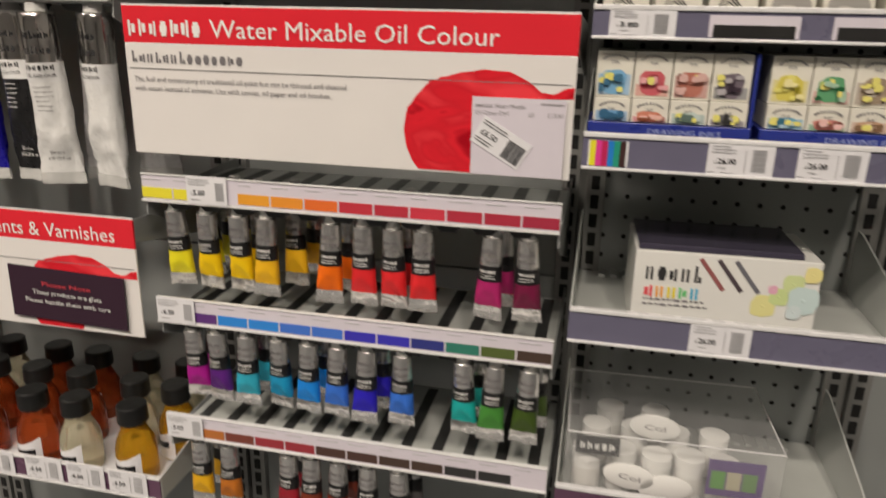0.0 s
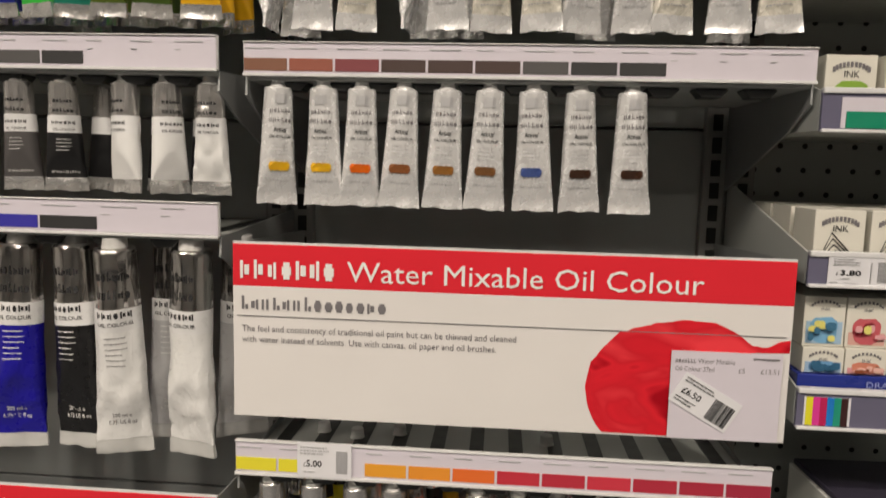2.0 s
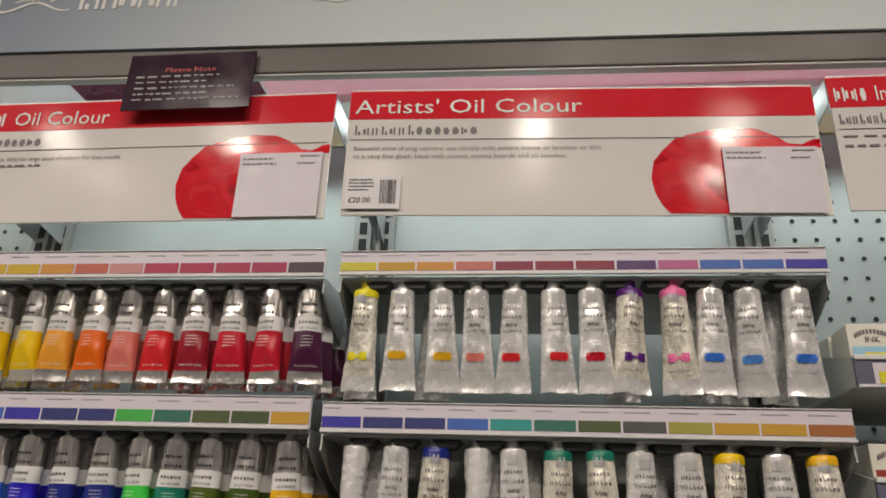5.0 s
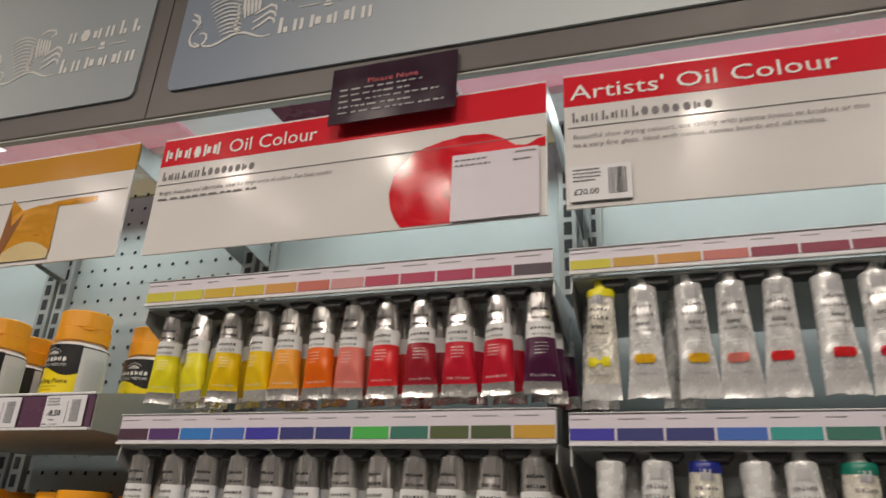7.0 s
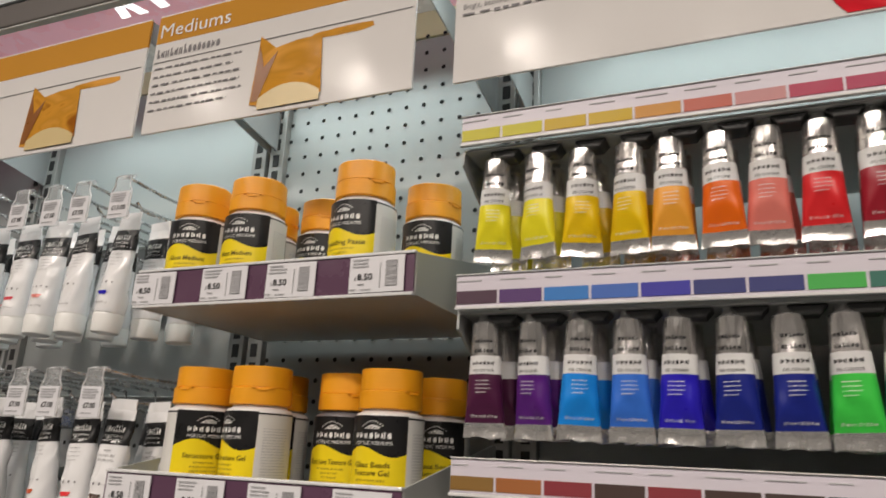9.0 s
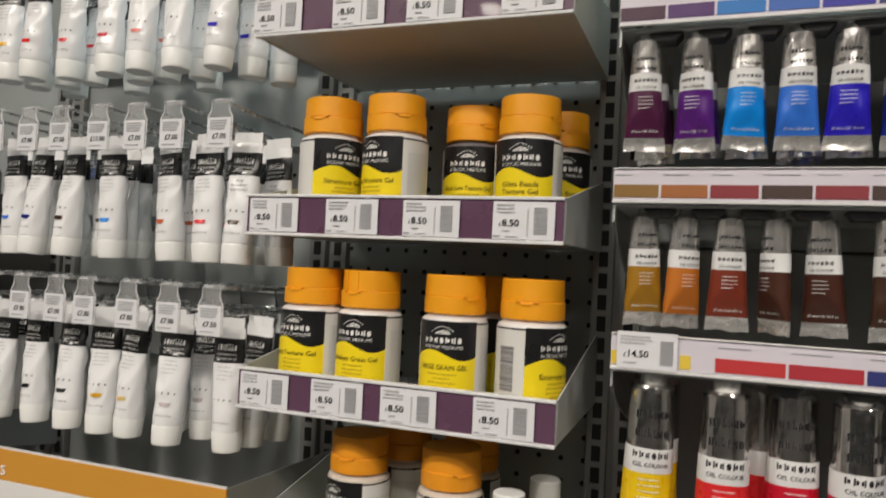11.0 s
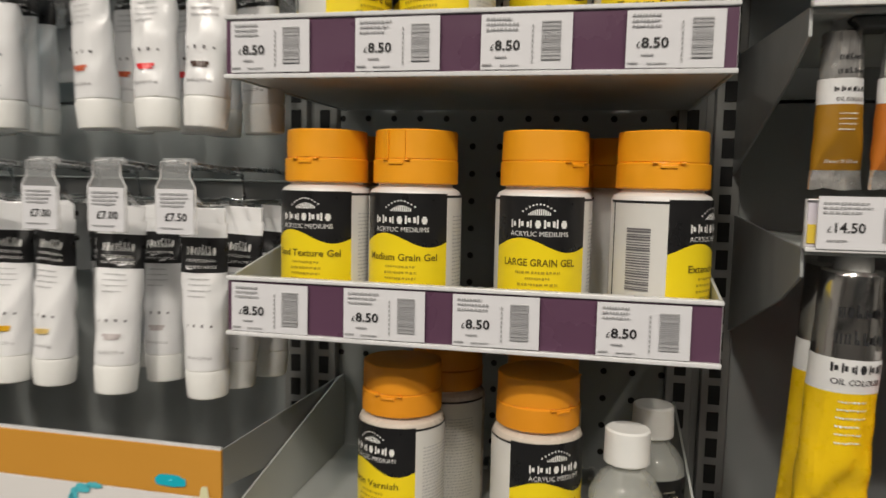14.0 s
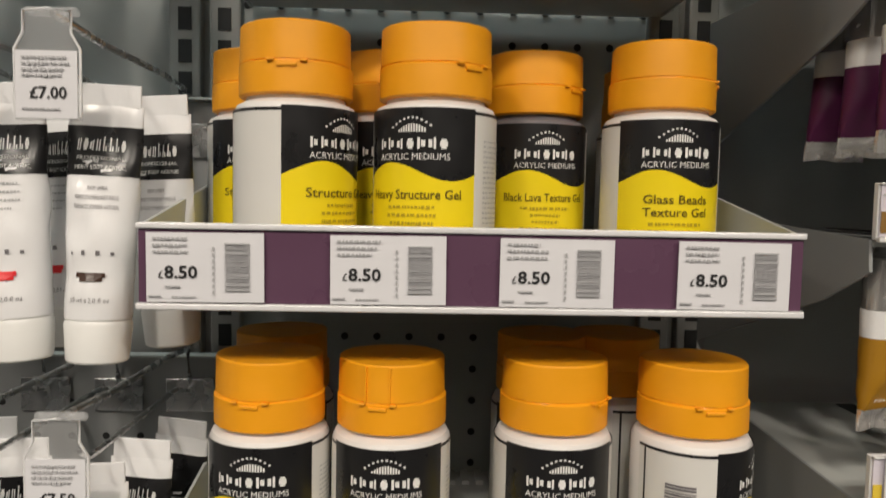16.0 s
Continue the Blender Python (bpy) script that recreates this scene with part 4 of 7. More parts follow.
def artist_tube(x, y, z, colour, name, rnd, variant=0, body=None, cap=None, group="artists' oil tubes", front=True, turn=0.0):
    body = body or SILVER_PAINT
    t = thing("artist_paint_tube", x, y, z, "silver-white artists' oil tube with %s swatch" % name, "paint tube", group, rz=turn + rnd.uniform(-15, 15), ry=rnd.uniform(-2.5, 2.5), rx=rnd.uniform(-2, 3))
    put("tube_body", tube_band("artist", "tube_body", 0.0, 0.86, variant, 0, SILVER_PAINT, True), t, body)
    put("crimp", tube_band("artist", "crimp", 0.86, 1.0, variant, 0.0003, SILVER_PAINT), t)
    put("cap", turned("cap", CAP_SMALL, CAP_GREY, 16), t, cap)
    if front:
        put("emblem", on_tube("artist", "emblem", [(-0.0055, 0.0055, -0.0155, -0.0065)], PALE_INK, variant=variant), t)
        put("maker_print", on_tube("artist", "maker_print", [], GREY_INK, words=((*shape_row(-0.0095, 0.0095, -0.0240, -0.0192, 6, 2), 0, 0), (*shape_row(-0.0105, 0.0105, -0.0325, -0.0277, 6, 6), 0, 0)), variant=variant), t)
        put("range_print", on_tube("artist", "range_print", [], INK, words=((*text_data("Artists'", 0.006, "CENTER", 0.0125, 0.01), 0, -0.041), (*text_data("OIL COLOUR", 0.0034, "CENTER", 0.02, 0.01), 0, -0.0465)), variant=variant), t)
        put("label_print", on_tube("artist", "label_print", print_lines(-0.008, 0.008, -0.051, 4, 0.0034, 0.0012, 4), PALE_INK, variant=variant), t)
        put("foot_print", on_tube("artist", "foot_print", print_lines(-0.011, 0.011, -0.0845, 1, 0.004, 0.0014, 5, 0.05), PALE_INK, variant=variant), t)
        rects = [(-0.0090, 0.0078, -0.0765, -0.0685), (-0.0100, 0.0090, -0.0750, -0.0697)] if variant != 2 else [(-0.0105, -0.003, -0.077, -0.0685), (-0.004, 0.004, -0.0745, -0.0712), (0.003, 0.0105, -0.077, -0.0685)]
        put("colour_swatch", on_tube("artist", "colour_swatch%d" % (variant == 2), rects, WHITE_INK, 0.0010, variant=variant), t, paint(colour))
    return t


def mix_tube(x, y, z, colour, name, rnd, variant=0, front=True):
    t = thing("water_mixable_tube", x, y, z, "small silver tube with black band and %s label" % name, "paint tube", "water mixable tubes", rz=rnd.uniform(-9, 9), ry=rnd.uniform(-2.5, 2.5), rx=rnd.uniform(-3, 4))
    put("metal_body", tube_band("mix", "metal_body", 0.0, 0.33, variant, 0, SILVER, True), t)
    put("black_band", tube_band("mix", "black_band", 0.33, 0.52, variant, 0.0002, BLACK_LABEL), t)
    put("colour_label", tube_band("mix", "colour_label", 0.52, 0.83, variant, 0.0001, TUBE_WHITE), t, paint(colour))
    put("crimp", tube_band("mix", "crimp", 0.83, 1.0, variant, 0.0003, CRIMP), t)
    put("cap", turned("cap", CAP_SMALL, CAP_WHITE, 12), t)
    if front:
        put("maker_print", on_tube("mix", "maker_print", word_bars(-0.009, 0.009, -0.0185, -0.0125, 6, 2) + word_bars(-0.009, 0.009, -0.0275, -0.0215, 6, 6), GREY_INK, variant=variant), t)
        put("range_print", on_tube("mix", "range_print", word_bars(-0.009, 0.009, -0.0420, -0.0365, 6, 3) + print_lines(-0.009, 0.009, -0.0440, 2, 0.003, 0.0014, 3), WHITE_INK, variant=variant), t)
    return t


def large_tube(x, y, z, colour, name, rnd, variant=0, front=True):
    t = thing("large_paint_tube", x, y, z, "large silver oil tube with white band and %s label" % name, "paint tube", "large oil tubes", rz=rnd.uniform(-26, 26), ry=rnd.uniform(-2, 2), rx=rnd.uniform(-2, 3))
    put("metal_body", tube_band("large", "metal_body", 0.0, 0.275, variant, 0, CHROME, True), t)
    put("white_band", tube_band("large", "white_band", 0.275, 0.385, variant, 0.0002, TUBE_WHITE), t)
    put("colour_label", tube_band("large", "colour_label", 0.385, 0.93, variant, 0.0001, TUBE_WHITE), t, crumpled(colour))
    put("clear_end", tube_band("large", "clear_end", 0.93, 1.0, variant, 0.0008, CLEAR_CRIMP), t)
    put("cap", turned("cap", ((0.010, 0.010), (0.011, 0.009), (0.012, 0.0)), CAP_GREY, 16), t)
    if front:
        put("maker_print", on_tube("large", "maker_print", [], INK, words=((*shape_row(-0.015, 0.015, -0.030, -0.021, 6, 2), 0, 0), (*shape_row(-0.015, 0.015, -0.047, -0.038, 6, 6), 0, 0)), variant=variant), t)
        put("range_print", on_tube("large", "range_print", [], INK, words=((*shape_row(-0.016, 0.016, -0.0655, -0.0575, 6, 3), 0, 0), (*text_data("OIL COLOUR", 0.0056, "CENTER", 0.031, 0.01), 0, -0.073)), variant=variant), t)
        put("label_print", on_tube("large", "label_print", print_lines(-0.010, 0.010, -0.084, 6, 0.0055, 0.0014, 4), WHITE_INK if name != "white" else GREY_INK, variant=variant), t)
        put("volume_print", on_tube("large", "volume_print", [], WHITE_INK if name != "white" else GREY_INK, words=((*text_data("200 ml e", 0.0062, "CENTER", 0.018, 0.01), 0, -0.166), (*text_data("6.75 US fl oz", 0.0062, "CENTER", 0.026, 0.01), 0, -0.174)), variant=variant), t)
    return t


Y_T = -0.146
LEMON, YEL, DEEP, AMBER = (0.85, 0.76, 0.02), (0.86, 0.57, 0.004), (0.84, 0.47, 0.015), (0.86, 0.38, 0.04)
ORANGE, PINK, SCARLET, CRIMSON = (0.84, 0.15, 0.006), (0.78, 0.22, 0.18), (0.74, 0.025, 0.03), (0.58, 0.012, 0.035)
DKRED, PLUMC, VIOLET, CERUL = (0.34, 0.015, 0.03), (0.075, 0.012, 0.05), (0.10, 0.015, 0.20), (0.01, 0.25, 0.78)
COBALT, ULTRA, NAVY, GREEN = (0.04, 0.17, 0.68), (0.025, 0.015, 0.50), (0.012, 0.022, 0.23), (0.05, 0.60, 0.07)
VIRID, OLIVE, SAP, OCHRE = (0.012, 0.20, 0.14), (0.075, 0.115, 0.012), (0.05, 0.09, 0.012), (0.78, 0.43, 0.012)
OCH2, SIENNA, BURNT, BROWN = (0.34, 0.17, 0.012), (0.50, 0.155, 0.018), (0.19, 0.032, 0.015), (0.060, 0.020, 0.012)
UMBER, BLACK, GREYC, WHITEC = (0.05, 0.022, 0.012), (0.012, 0.012, 0.013), (0.09, 0.085, 0.085), (0.78, 0.78, 0.77)
TEAL, ROSE, LIGHTBLUE, CREAMC = (0.01, 0.42, 0.40), (0.85, 0.18, 0.42), (0.08, 0.26, 0.72), (0.85, 0.62, 0.22)

rnd = random.Random(11)
W0, W1X = -0.808, -0.312
w1 = [(LEMON, "lemon yellow"), (LEMON, "lemon yellow"), (YEL, "yellow"), (YEL, "yellow"), (AMBER, "amber"), (ORANGE, "orange"), (PINK, "pink"), (SCARLET, "scarlet"), (DKRED, "dark red"), (CRIMSON, "crimson"), (CRIMSON, "crimson"), (PLUMC, "plum")]
w2 = [(PLUMC, "plum"), (VIOLET, "violet"), (CERUL, "cerulean blue"), (COBALT, "cobalt blue"), (ULTRA, "ultramarine"), (NAVY, "navy blue"), (NAVY, "navy blue"), (GREEN, "bright green"), (VIRID, "viridian"), (OLIVE, "olive green"), (SAP, "sap green"), (OCHRE, "yellow ochre")]
w3 = [(OCH2, "ochre"), (SIENNA, "sienna"), (BURNT, "red-brown"), (BROWN, "brown"), (BURNT, "red-brown"), (UMBER, "dark brown"), (BROWN, "brown"), (GREYC, "dark grey"), (BLACK, "black"), (None, "")]
CERISE = (0.34, 0.004, 0.055)
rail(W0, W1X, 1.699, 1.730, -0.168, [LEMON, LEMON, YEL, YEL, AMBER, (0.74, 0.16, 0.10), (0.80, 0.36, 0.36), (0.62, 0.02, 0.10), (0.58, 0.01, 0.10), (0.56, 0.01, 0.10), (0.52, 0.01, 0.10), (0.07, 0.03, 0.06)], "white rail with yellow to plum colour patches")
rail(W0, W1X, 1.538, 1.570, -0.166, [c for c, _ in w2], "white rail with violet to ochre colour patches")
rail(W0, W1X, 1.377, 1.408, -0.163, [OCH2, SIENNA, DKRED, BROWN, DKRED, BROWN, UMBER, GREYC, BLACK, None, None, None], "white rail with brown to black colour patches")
xs1 = (-0.778, -0.736, -0.694, -0.651, -0.616, -0.576, -0.537, -0.497, -0.458, -0.416, -0.373, -0.332)
xs2 = (-0.785, -0.740, -0.697, -0.656, -0.615, -0.574, -0.533, -0.493, -0.455, -0.417, -0.377, -0.337)
for xs, row, z in ((xs1, w1, 1.688), (xs2, w2, 1.527)):
    for k, (x, (c, nm)) in enumerate(zip(xs, row)):
        v0 = rnd.choice((0, 1, 3, 4))
        oil_tube(x, Y_T, z, c, nm, rnd, v0)
        for d in (1, 2) if k in (0, 3, 7, 11) else (1,):
            oil_tube(x + 0.004 * d, Y_T + 0.04 * d, z, c, nm, rnd, 0, front=False)
for x, c, nm, v0 in ((-0.781, OCH2, "ochre", 0), (-0.744, SIENNA, "sienna", 0), (-0.706, BURNT, "red-brown", 0), (-0.668, BROWN, "brown", 0), (-0.631, BROWN, "brown", 0), (-0.581, UMBER, "dark brown", 1), (-0.551, UMBER, "dark brown", 0),
                     (-0.513, GREYC, "dark grey", 0), (-0.469, BLACK, "black", 0), (-0.408, WHITEC, "white", 0), (-0.368, WHITEC, "white", 0), (-0.326, WHITEC, "stained white", 2)):
    oil_tube(x, Y_T + (0.012 if x < -0.6 else 0.0), 1.366, c, nm, rnd, v0, turn=34 if x < -0.775 else rnd.choice((30, -34, 38, 8, -38)))
    if nm in ("black", "white"):
        oil_tube(x + 0.024, Y_T + 0.035, 1.366, c if nm != "white" else BLACK, nm if nm != "white" else "black", rnd, 0, front=False)

rail(W0 + 0.004, W1X, 1.226, 1.258, -0.164, [SCARLET, CRIMSON, NAVY, ULTRA, BLACK, None, None], "white rail for large tubes with price ticket", 0, ("£14.50", 0.006), True, True)
for x, dy, c, nm, v0 in ((-0.767, 0, YEL, "yellow", 1), (-0.704, -0.004, SCARLET, "red", 1), (-0.648, 0.02, CRIMSON, "crimson", 1), (-0.600, 0, CRIMSON, "crimson", 0), (-0.521, 0, (0.014, 0.010, 0.30), "ultramarine", 1), (-0.470, 0.006, BLACK, "black", 0), (-0.418, -0.012, WHITEC, "white", 2), (-0.346, -0.006, WHITEC, "white", 1)):
    large_tube(x, Y_T + 0.004 + dy, 1.2125, c, nm, rnd, v0)
    if nm in ("yellow", "red", "white", "ultramarine"):
        large_tube(x + (0.03 if nm != "yellow" else 0.003), Y_T + 0.05, 1.2125, c if nm != "white" else (0.55, 0.55, 0.56), nm, rnd, 1, front=nm == "white")

# artists' oil rows
A0, A1 = -0.297, 0.206
ax1 = (-0.269, -0.229, -0.187, -0.149, -0.108, -0.068, -0.029, 0.011, 0.055, 0.092, 0.129, 0.176)
ax2 = (-0.267, -0.226, -0.186, -0.145, -0.110, -0.067, -0.027, 0.011, 0.055, 0.093, 0.136, 0.176)
a1 = [(LEMON, "lemon"), (DEEP, "yellow"), (DEEP, "yellow"), (PINK, "coral"), (SCARLET, "red"), (SCARLET, "red"), (CRIMSON, "crimson"), (VIOLET, "violet"), (ROSE, "rose"), (COBALT, "blue"), (LIGHTBLUE, "light blue"), (COBALT, "blue")]
a2 = [(ULTRA, "ultramarine"), (ULTRA, "ultramarine"), (NAVY, "navy"), (LIGHTBLUE, "blue"), (TEAL, "teal"), (VIRID, "green"), (VIRID, "green"), (OLIVE, "olive"), (SAP, "olive green"), (YEL, "yellow"), (CREAMC, "naples yellow"), (DEEP, "golden")]
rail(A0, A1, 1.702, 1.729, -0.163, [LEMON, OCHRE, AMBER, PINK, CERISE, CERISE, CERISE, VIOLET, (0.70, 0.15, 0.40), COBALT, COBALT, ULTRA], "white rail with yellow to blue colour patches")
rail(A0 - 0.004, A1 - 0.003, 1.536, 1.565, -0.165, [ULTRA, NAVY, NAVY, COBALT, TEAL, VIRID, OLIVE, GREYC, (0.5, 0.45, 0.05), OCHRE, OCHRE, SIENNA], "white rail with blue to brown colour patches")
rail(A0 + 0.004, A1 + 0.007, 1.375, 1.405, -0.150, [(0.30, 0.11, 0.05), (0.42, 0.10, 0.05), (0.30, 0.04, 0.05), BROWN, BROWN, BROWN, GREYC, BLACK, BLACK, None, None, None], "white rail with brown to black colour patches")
for k, (x, (c, nm)) in enumerate(zip(ax1, a1)):
    old = k in (0, 7, 8)
    cap = paint(c) if old else None
    t = artist_tube(x, Y_T, 1.688, c, nm, rnd, 2 if old else (0, 3, 1, 4)[k % 4], OLD_WHITE if old else None, cap, turn=-25 if k == 10 else 0)
    if old:
        put("coloured_collar", tube_band("artist", "coloured_collar", 0.0, 0.075, 2, 0.0006, TUBE_WHITE, True), t, paint(c))
    if k in (0, 2, 7, 9, 10, 11):
        artist_tube(x - 0.012, Y_T + 0.045, 1.688, c, nm, rnd, 0, front=False)
for k, (x, (c, nm)) in enumerate(zip(ax2, a2)):
    old = k in (2, 5, 6, 9, 11)
    t = artist_tube(x, Y_T, 1.524, c, nm, rnd, 2 if old else (3, 0, 4, 1)[k % 4], OLD_WHITE if old else None, CAP_WHITE if k in (5, 7) else None, turn=80 if k in (0, 3) else 0)
    if old:
        put("coloured_collar", tube_band("artist", "coloured_collar", 0.0, 0.085, 2, 0.0006, TUBE_WHITE, True), t, paint(c))
    if k in (0, 3, 4, 7, 10):
        artist_tube(x + 0.016, Y_T + 0.04, 1.524, c, nm, rnd, 0, front=False)
for x, c, nm, v0 in ((-0.264, DEEP, "yellow", 0), (-0.221, DEEP, "yellow", 1), (-0.185, ORANGE, "orange", 0), (-0.146, (0.27, 0.095, 0.03), "brown", 0), (-0.106, (0.32, 0.14, 0.03), "brown", 0), (-0.067, (0.20, 0.09, 0.03), "umber", 0), (-0.028, (0.06, 0.10, 0.30), "slate blue", 0), (0.014, UMBER, "dark umber", 3), (0.060, UMBER, "dark umber", 4)):
    artist_tube(x, Y_T + 0.008, 1.365, c, nm, rnd, v0, turn=35 if x < -0.26 else 0)

# water mixable rows
rail(A0 - 0.004, A1 - 0.006, 0.998, 1.031, -0.158, [LEMON, LEMON, None, (0.86, 0.36, 0.01), (0.86, 0.30, 0.01), ORANGE, CRIMSON, (0.52, 0.008, 0.035), (0.66, 0.02, 0.05), (0.48, 0.006, 0.035), (0.44, 0.005, 0.035), (0.40, 0.004, 0.04)], "white rail with yellow to crimson patches and price ticket", 0, ("£5.00", 0.062))
rail(A0, A1 - 0.004, 0.840, 0.873, -0.158, [None, VIOLET, CERUL, CERUL, COBALT, COBALT, ULTRA, ULTRA, NAVY, VIRID, OLIVE, UMBER], "white rail with violet to olive patches and price ticket", 0, ("£6.50", 0.002))
rail(A0 - 0.002, A1, 0.675, 0.708, -0.160, [None, SIENNA, BURNT, DKRED, DKRED, BROWN, BROWN, UMBER, UMBER, BLACK, BLACK, None], "white rail with brown to black patches", 0, ("£5.00", 0.002))
for z, rowx in ((0.984, ((-0.272, LEMON, "lemon"), (-0.229, YEL, "yellow"), (-0.187, YEL, "yellow"), (-0.149, DEEP, "deep yellow"), (-0.067, ORANGE, "orange"), (-0.028, SCARLET, "scarlet"), (0.008, SCARLET, "scarlet"), (0.045, SCARLET, "red"), (0.125, (0.42, 0.02, 0.14), "magenta"), (0.165, (0.17, 0.01, 0.05), "maroon"))),
                (0.826, ((-0.262, (0.42, 0.01, 0.28), "magenta"), (-0.228, VIOLET, "violet"), (-0.186, (0.03, 0.40, 0.55), "turquoise"), (-0.142, (0.01, 0.30, 0.55), "cyan"), (-0.102, CERUL, "blue"), (-0.063, COBALT, "cobalt"), (-0.024, ULTRA, "ultramarine"), (0.021, COBALT, "blue"), (0.096, TEAL, "teal"), (0.135, (0.06, 0.25, 0.04), "green"), (0.176, SAP, "olive"))),
                (0.661, ((-0.266, OCHRE, "ochre"), (-0.223, SIENNA, "sienna"), (-0.137, DKRED, "dark red"), (-0.103, BURNT, "burnt sienna"), (-0.066, BURNT, "red-brown"), (-0.025, UMBER, "umber"), (0.016, GREYC, "grey")))):
    for k, (x, c, nm) in enumerate(rowx):
        fwd = -0.002 if nm == "deep yellow" else 0.0
        mix_tube(x, Y_T + 0.006 + fwd, z, c, nm, rnd, rnd.choice((0, 1, 3, 4)))
        if nm in ("deep yellow", "lemon"):
            for d in (1, 2, 3):
                mix_tube(x + 0.014 * d, Y_T + 0.02 + 0.034 * d, z, c, nm, rnd, 0, front=d == 1)
        elif k % 2 == 0:
            mix_tube(x + 0.008, Y_T + 0.045, z, c, nm, rnd, 0, front=False)


# white caps that stand up through the notches of the upper plate
for x, y in ((-0.243, -0.040), (-0.203, -0.052), (-0.158, -0.037), (0.004, -0.044)):
    lc = thing("loose_tube_cap", x, y, 0.9970, "small white plastic tube cap standing in a notch of the plate", "tube cap", "standing tube caps")
    put("cap_body", turned("cap_body", ((0.0060, 0.011), (0.0068, 0.010), (0.0072, 0.002), (0.0072, 0.0)), CAP_WHITE, 16), lc)
    put("cap_rim", turned("cap_rim", ((0.0078, 0.002), (0.0082, 0.0015), (0.0082, 0.0002)), CAP_WHITE, 16), lc)

# ---- price trays and gel jars ----
TICKET_W, TICKET_H = 0.060, 0.036


def price_ticket(parent, x, z, price, seed, y=-0.0036, w=TICKET_W, h=TICKET_H):
    """A white shelf-edge ticket with price, bar code and fine print."""
    key = ("ticket", w, h)
    if key not in _cache:
        _cache[key] = as_mesh("price_ticket", boxes((0, w, -0.0005, 0.0005, 0, h)), WHITE_PAPER)
    tk = put("price_ticket", _cache[key], parent, m=pose(x, y, z, 0, random.Random(seed).uniform(-0.6, 0.6), 0))
    key = ("ticket_print", w, h, price, seed % 3)
    if key not in _cache:
        v, f = joined(
            (*text_data(price[1:], h * 0.25, "LEFT", w * 0.28, 0.022), w * 0.155, h * 0.35),
            (*text_data("£", h * 0.15, "LEFT"), w * 0.10, h * 0.35))
        _cache[key] = raw_mesh("price_print", v, f, INK)
        v, f = joined(
            (*quads(print_lines(w * 0.06, w * 0.46, h * 0.93, 3, h * 0.095, h * 0.040, seed % 3, 0.3)), 0, 0),
            (*quads(print_lines(w * 0.16, w * 0.36, h * 0.24, 1, h * 0.1, h * 0.03, 2)), 0, 0),
            (*quads(print_lines(w * 0.02, w * 0.14, h * 0.10, 1, h * 0.1, h * 0.028, 4)), 0, 0),
            (*quads(print_lines(w * 0.22, w * 0.48, h * 0.09, 1, h * 0.1, h * 0.022, 5)), 0, 0),
            (*quads([(w * 0.565, w * 0.58, h * 0.12 + h * 0.09 * k, h * 0.12 + h * 0.09 * k + h * 0.05) for k in range(8)]), 0, 0),
            (*quads([(w * 0.67, w * 0.88, h * 0.17 + h * 0.035 * k, h * 0.17 + h * 0.035 * k + h * random.Random(k).uniform(0.010, 0.026)) for k in range(20)]), 0, 0))
        _cache[key + ("fine",)] = raw_mesh("fine_print", v, f, TICKET_INK)
    put("price_print", _cache[key], tk, m=pose(0, -0.0012, 0))
    put("fine_print", _cache[key + ("fine",)], tk, m=pose(0, -0.0012, 0))
    return tk


def jar_tray(x0, x1, z0, z1, y, tickets, price, label, seed, steel=TRAY_STEEL):
    w, h = x1 - x0, z1 - z0
    depth = BACK - y - 0.006
    tr = thing("display_tray", x0, y, z0, label, "display tray", "jar display trays")
    part("base", boxes((0.002, w - 0.002, 0.004, depth, 0.002, 0.005), bevel=0.0006), steel, tr)
    part("front_lip", boxes((0, w, 0.0015, 0.004, 0, h - 0.001), bevel=0.0005), steel, tr)
    part("colour_strip", boxes((0.001, w - 0.001, -0.0012, 0.0012, 0.003, h - 0.0035)), PLUM, tr)
    part("top_edge", boxes((0, w, -0.0032, 0.0042, h - 0.0032, h), bevel=0.0008), EDGE, tr)
    part("bottom_edge", boxes((0, w, -0.0042, 0.0012, -0.0006, 0.0028), bevel=0.0008), EDGE, tr)
    for bx in (0.0, w - 0.002):
        bm = bmesh.new()
        vs = [bm.verts.new(p) for p in ((bx, 0.004, 0.001), (bx, 0.004, h - 0.001), (bx, depth * 0.92, h + 0.042), (bx, depth, h + 0.042), (bx, depth, 0.001))]
        face = bm.faces.new(vs)
        ext = bmesh.ops.extrude_face_region(bm, geom=[face])
        bmesh.ops.translate(bm, vec=(0.002, 0, 0), verts=[g for g in ext["geom"] if isinstance(g, bmesh.types.BMVert)])
        part("side_panel", bm, steel, tr)
    part("back_ridge", boxes(*[(0.03 + 0.012 * k, 0.036 + 0.012 * k, depth - 0.03, depth - 0.004, 0.005, 0.0085) for k in range(int((w - 0.06) / 0.012))]), steel, tr)
    for k, tx in enumerate(tickets):
        p = price[k] if isinstance(price, tuple) else price
        price_ticket(tr, tx - x0, 0.0035, p, seed + k)
    return tr


R_B, R_C, H_BODY, H_CAP = 0.0352, 0.0325, 0.109, 0.040
A_FRONT = math.radians(-90)


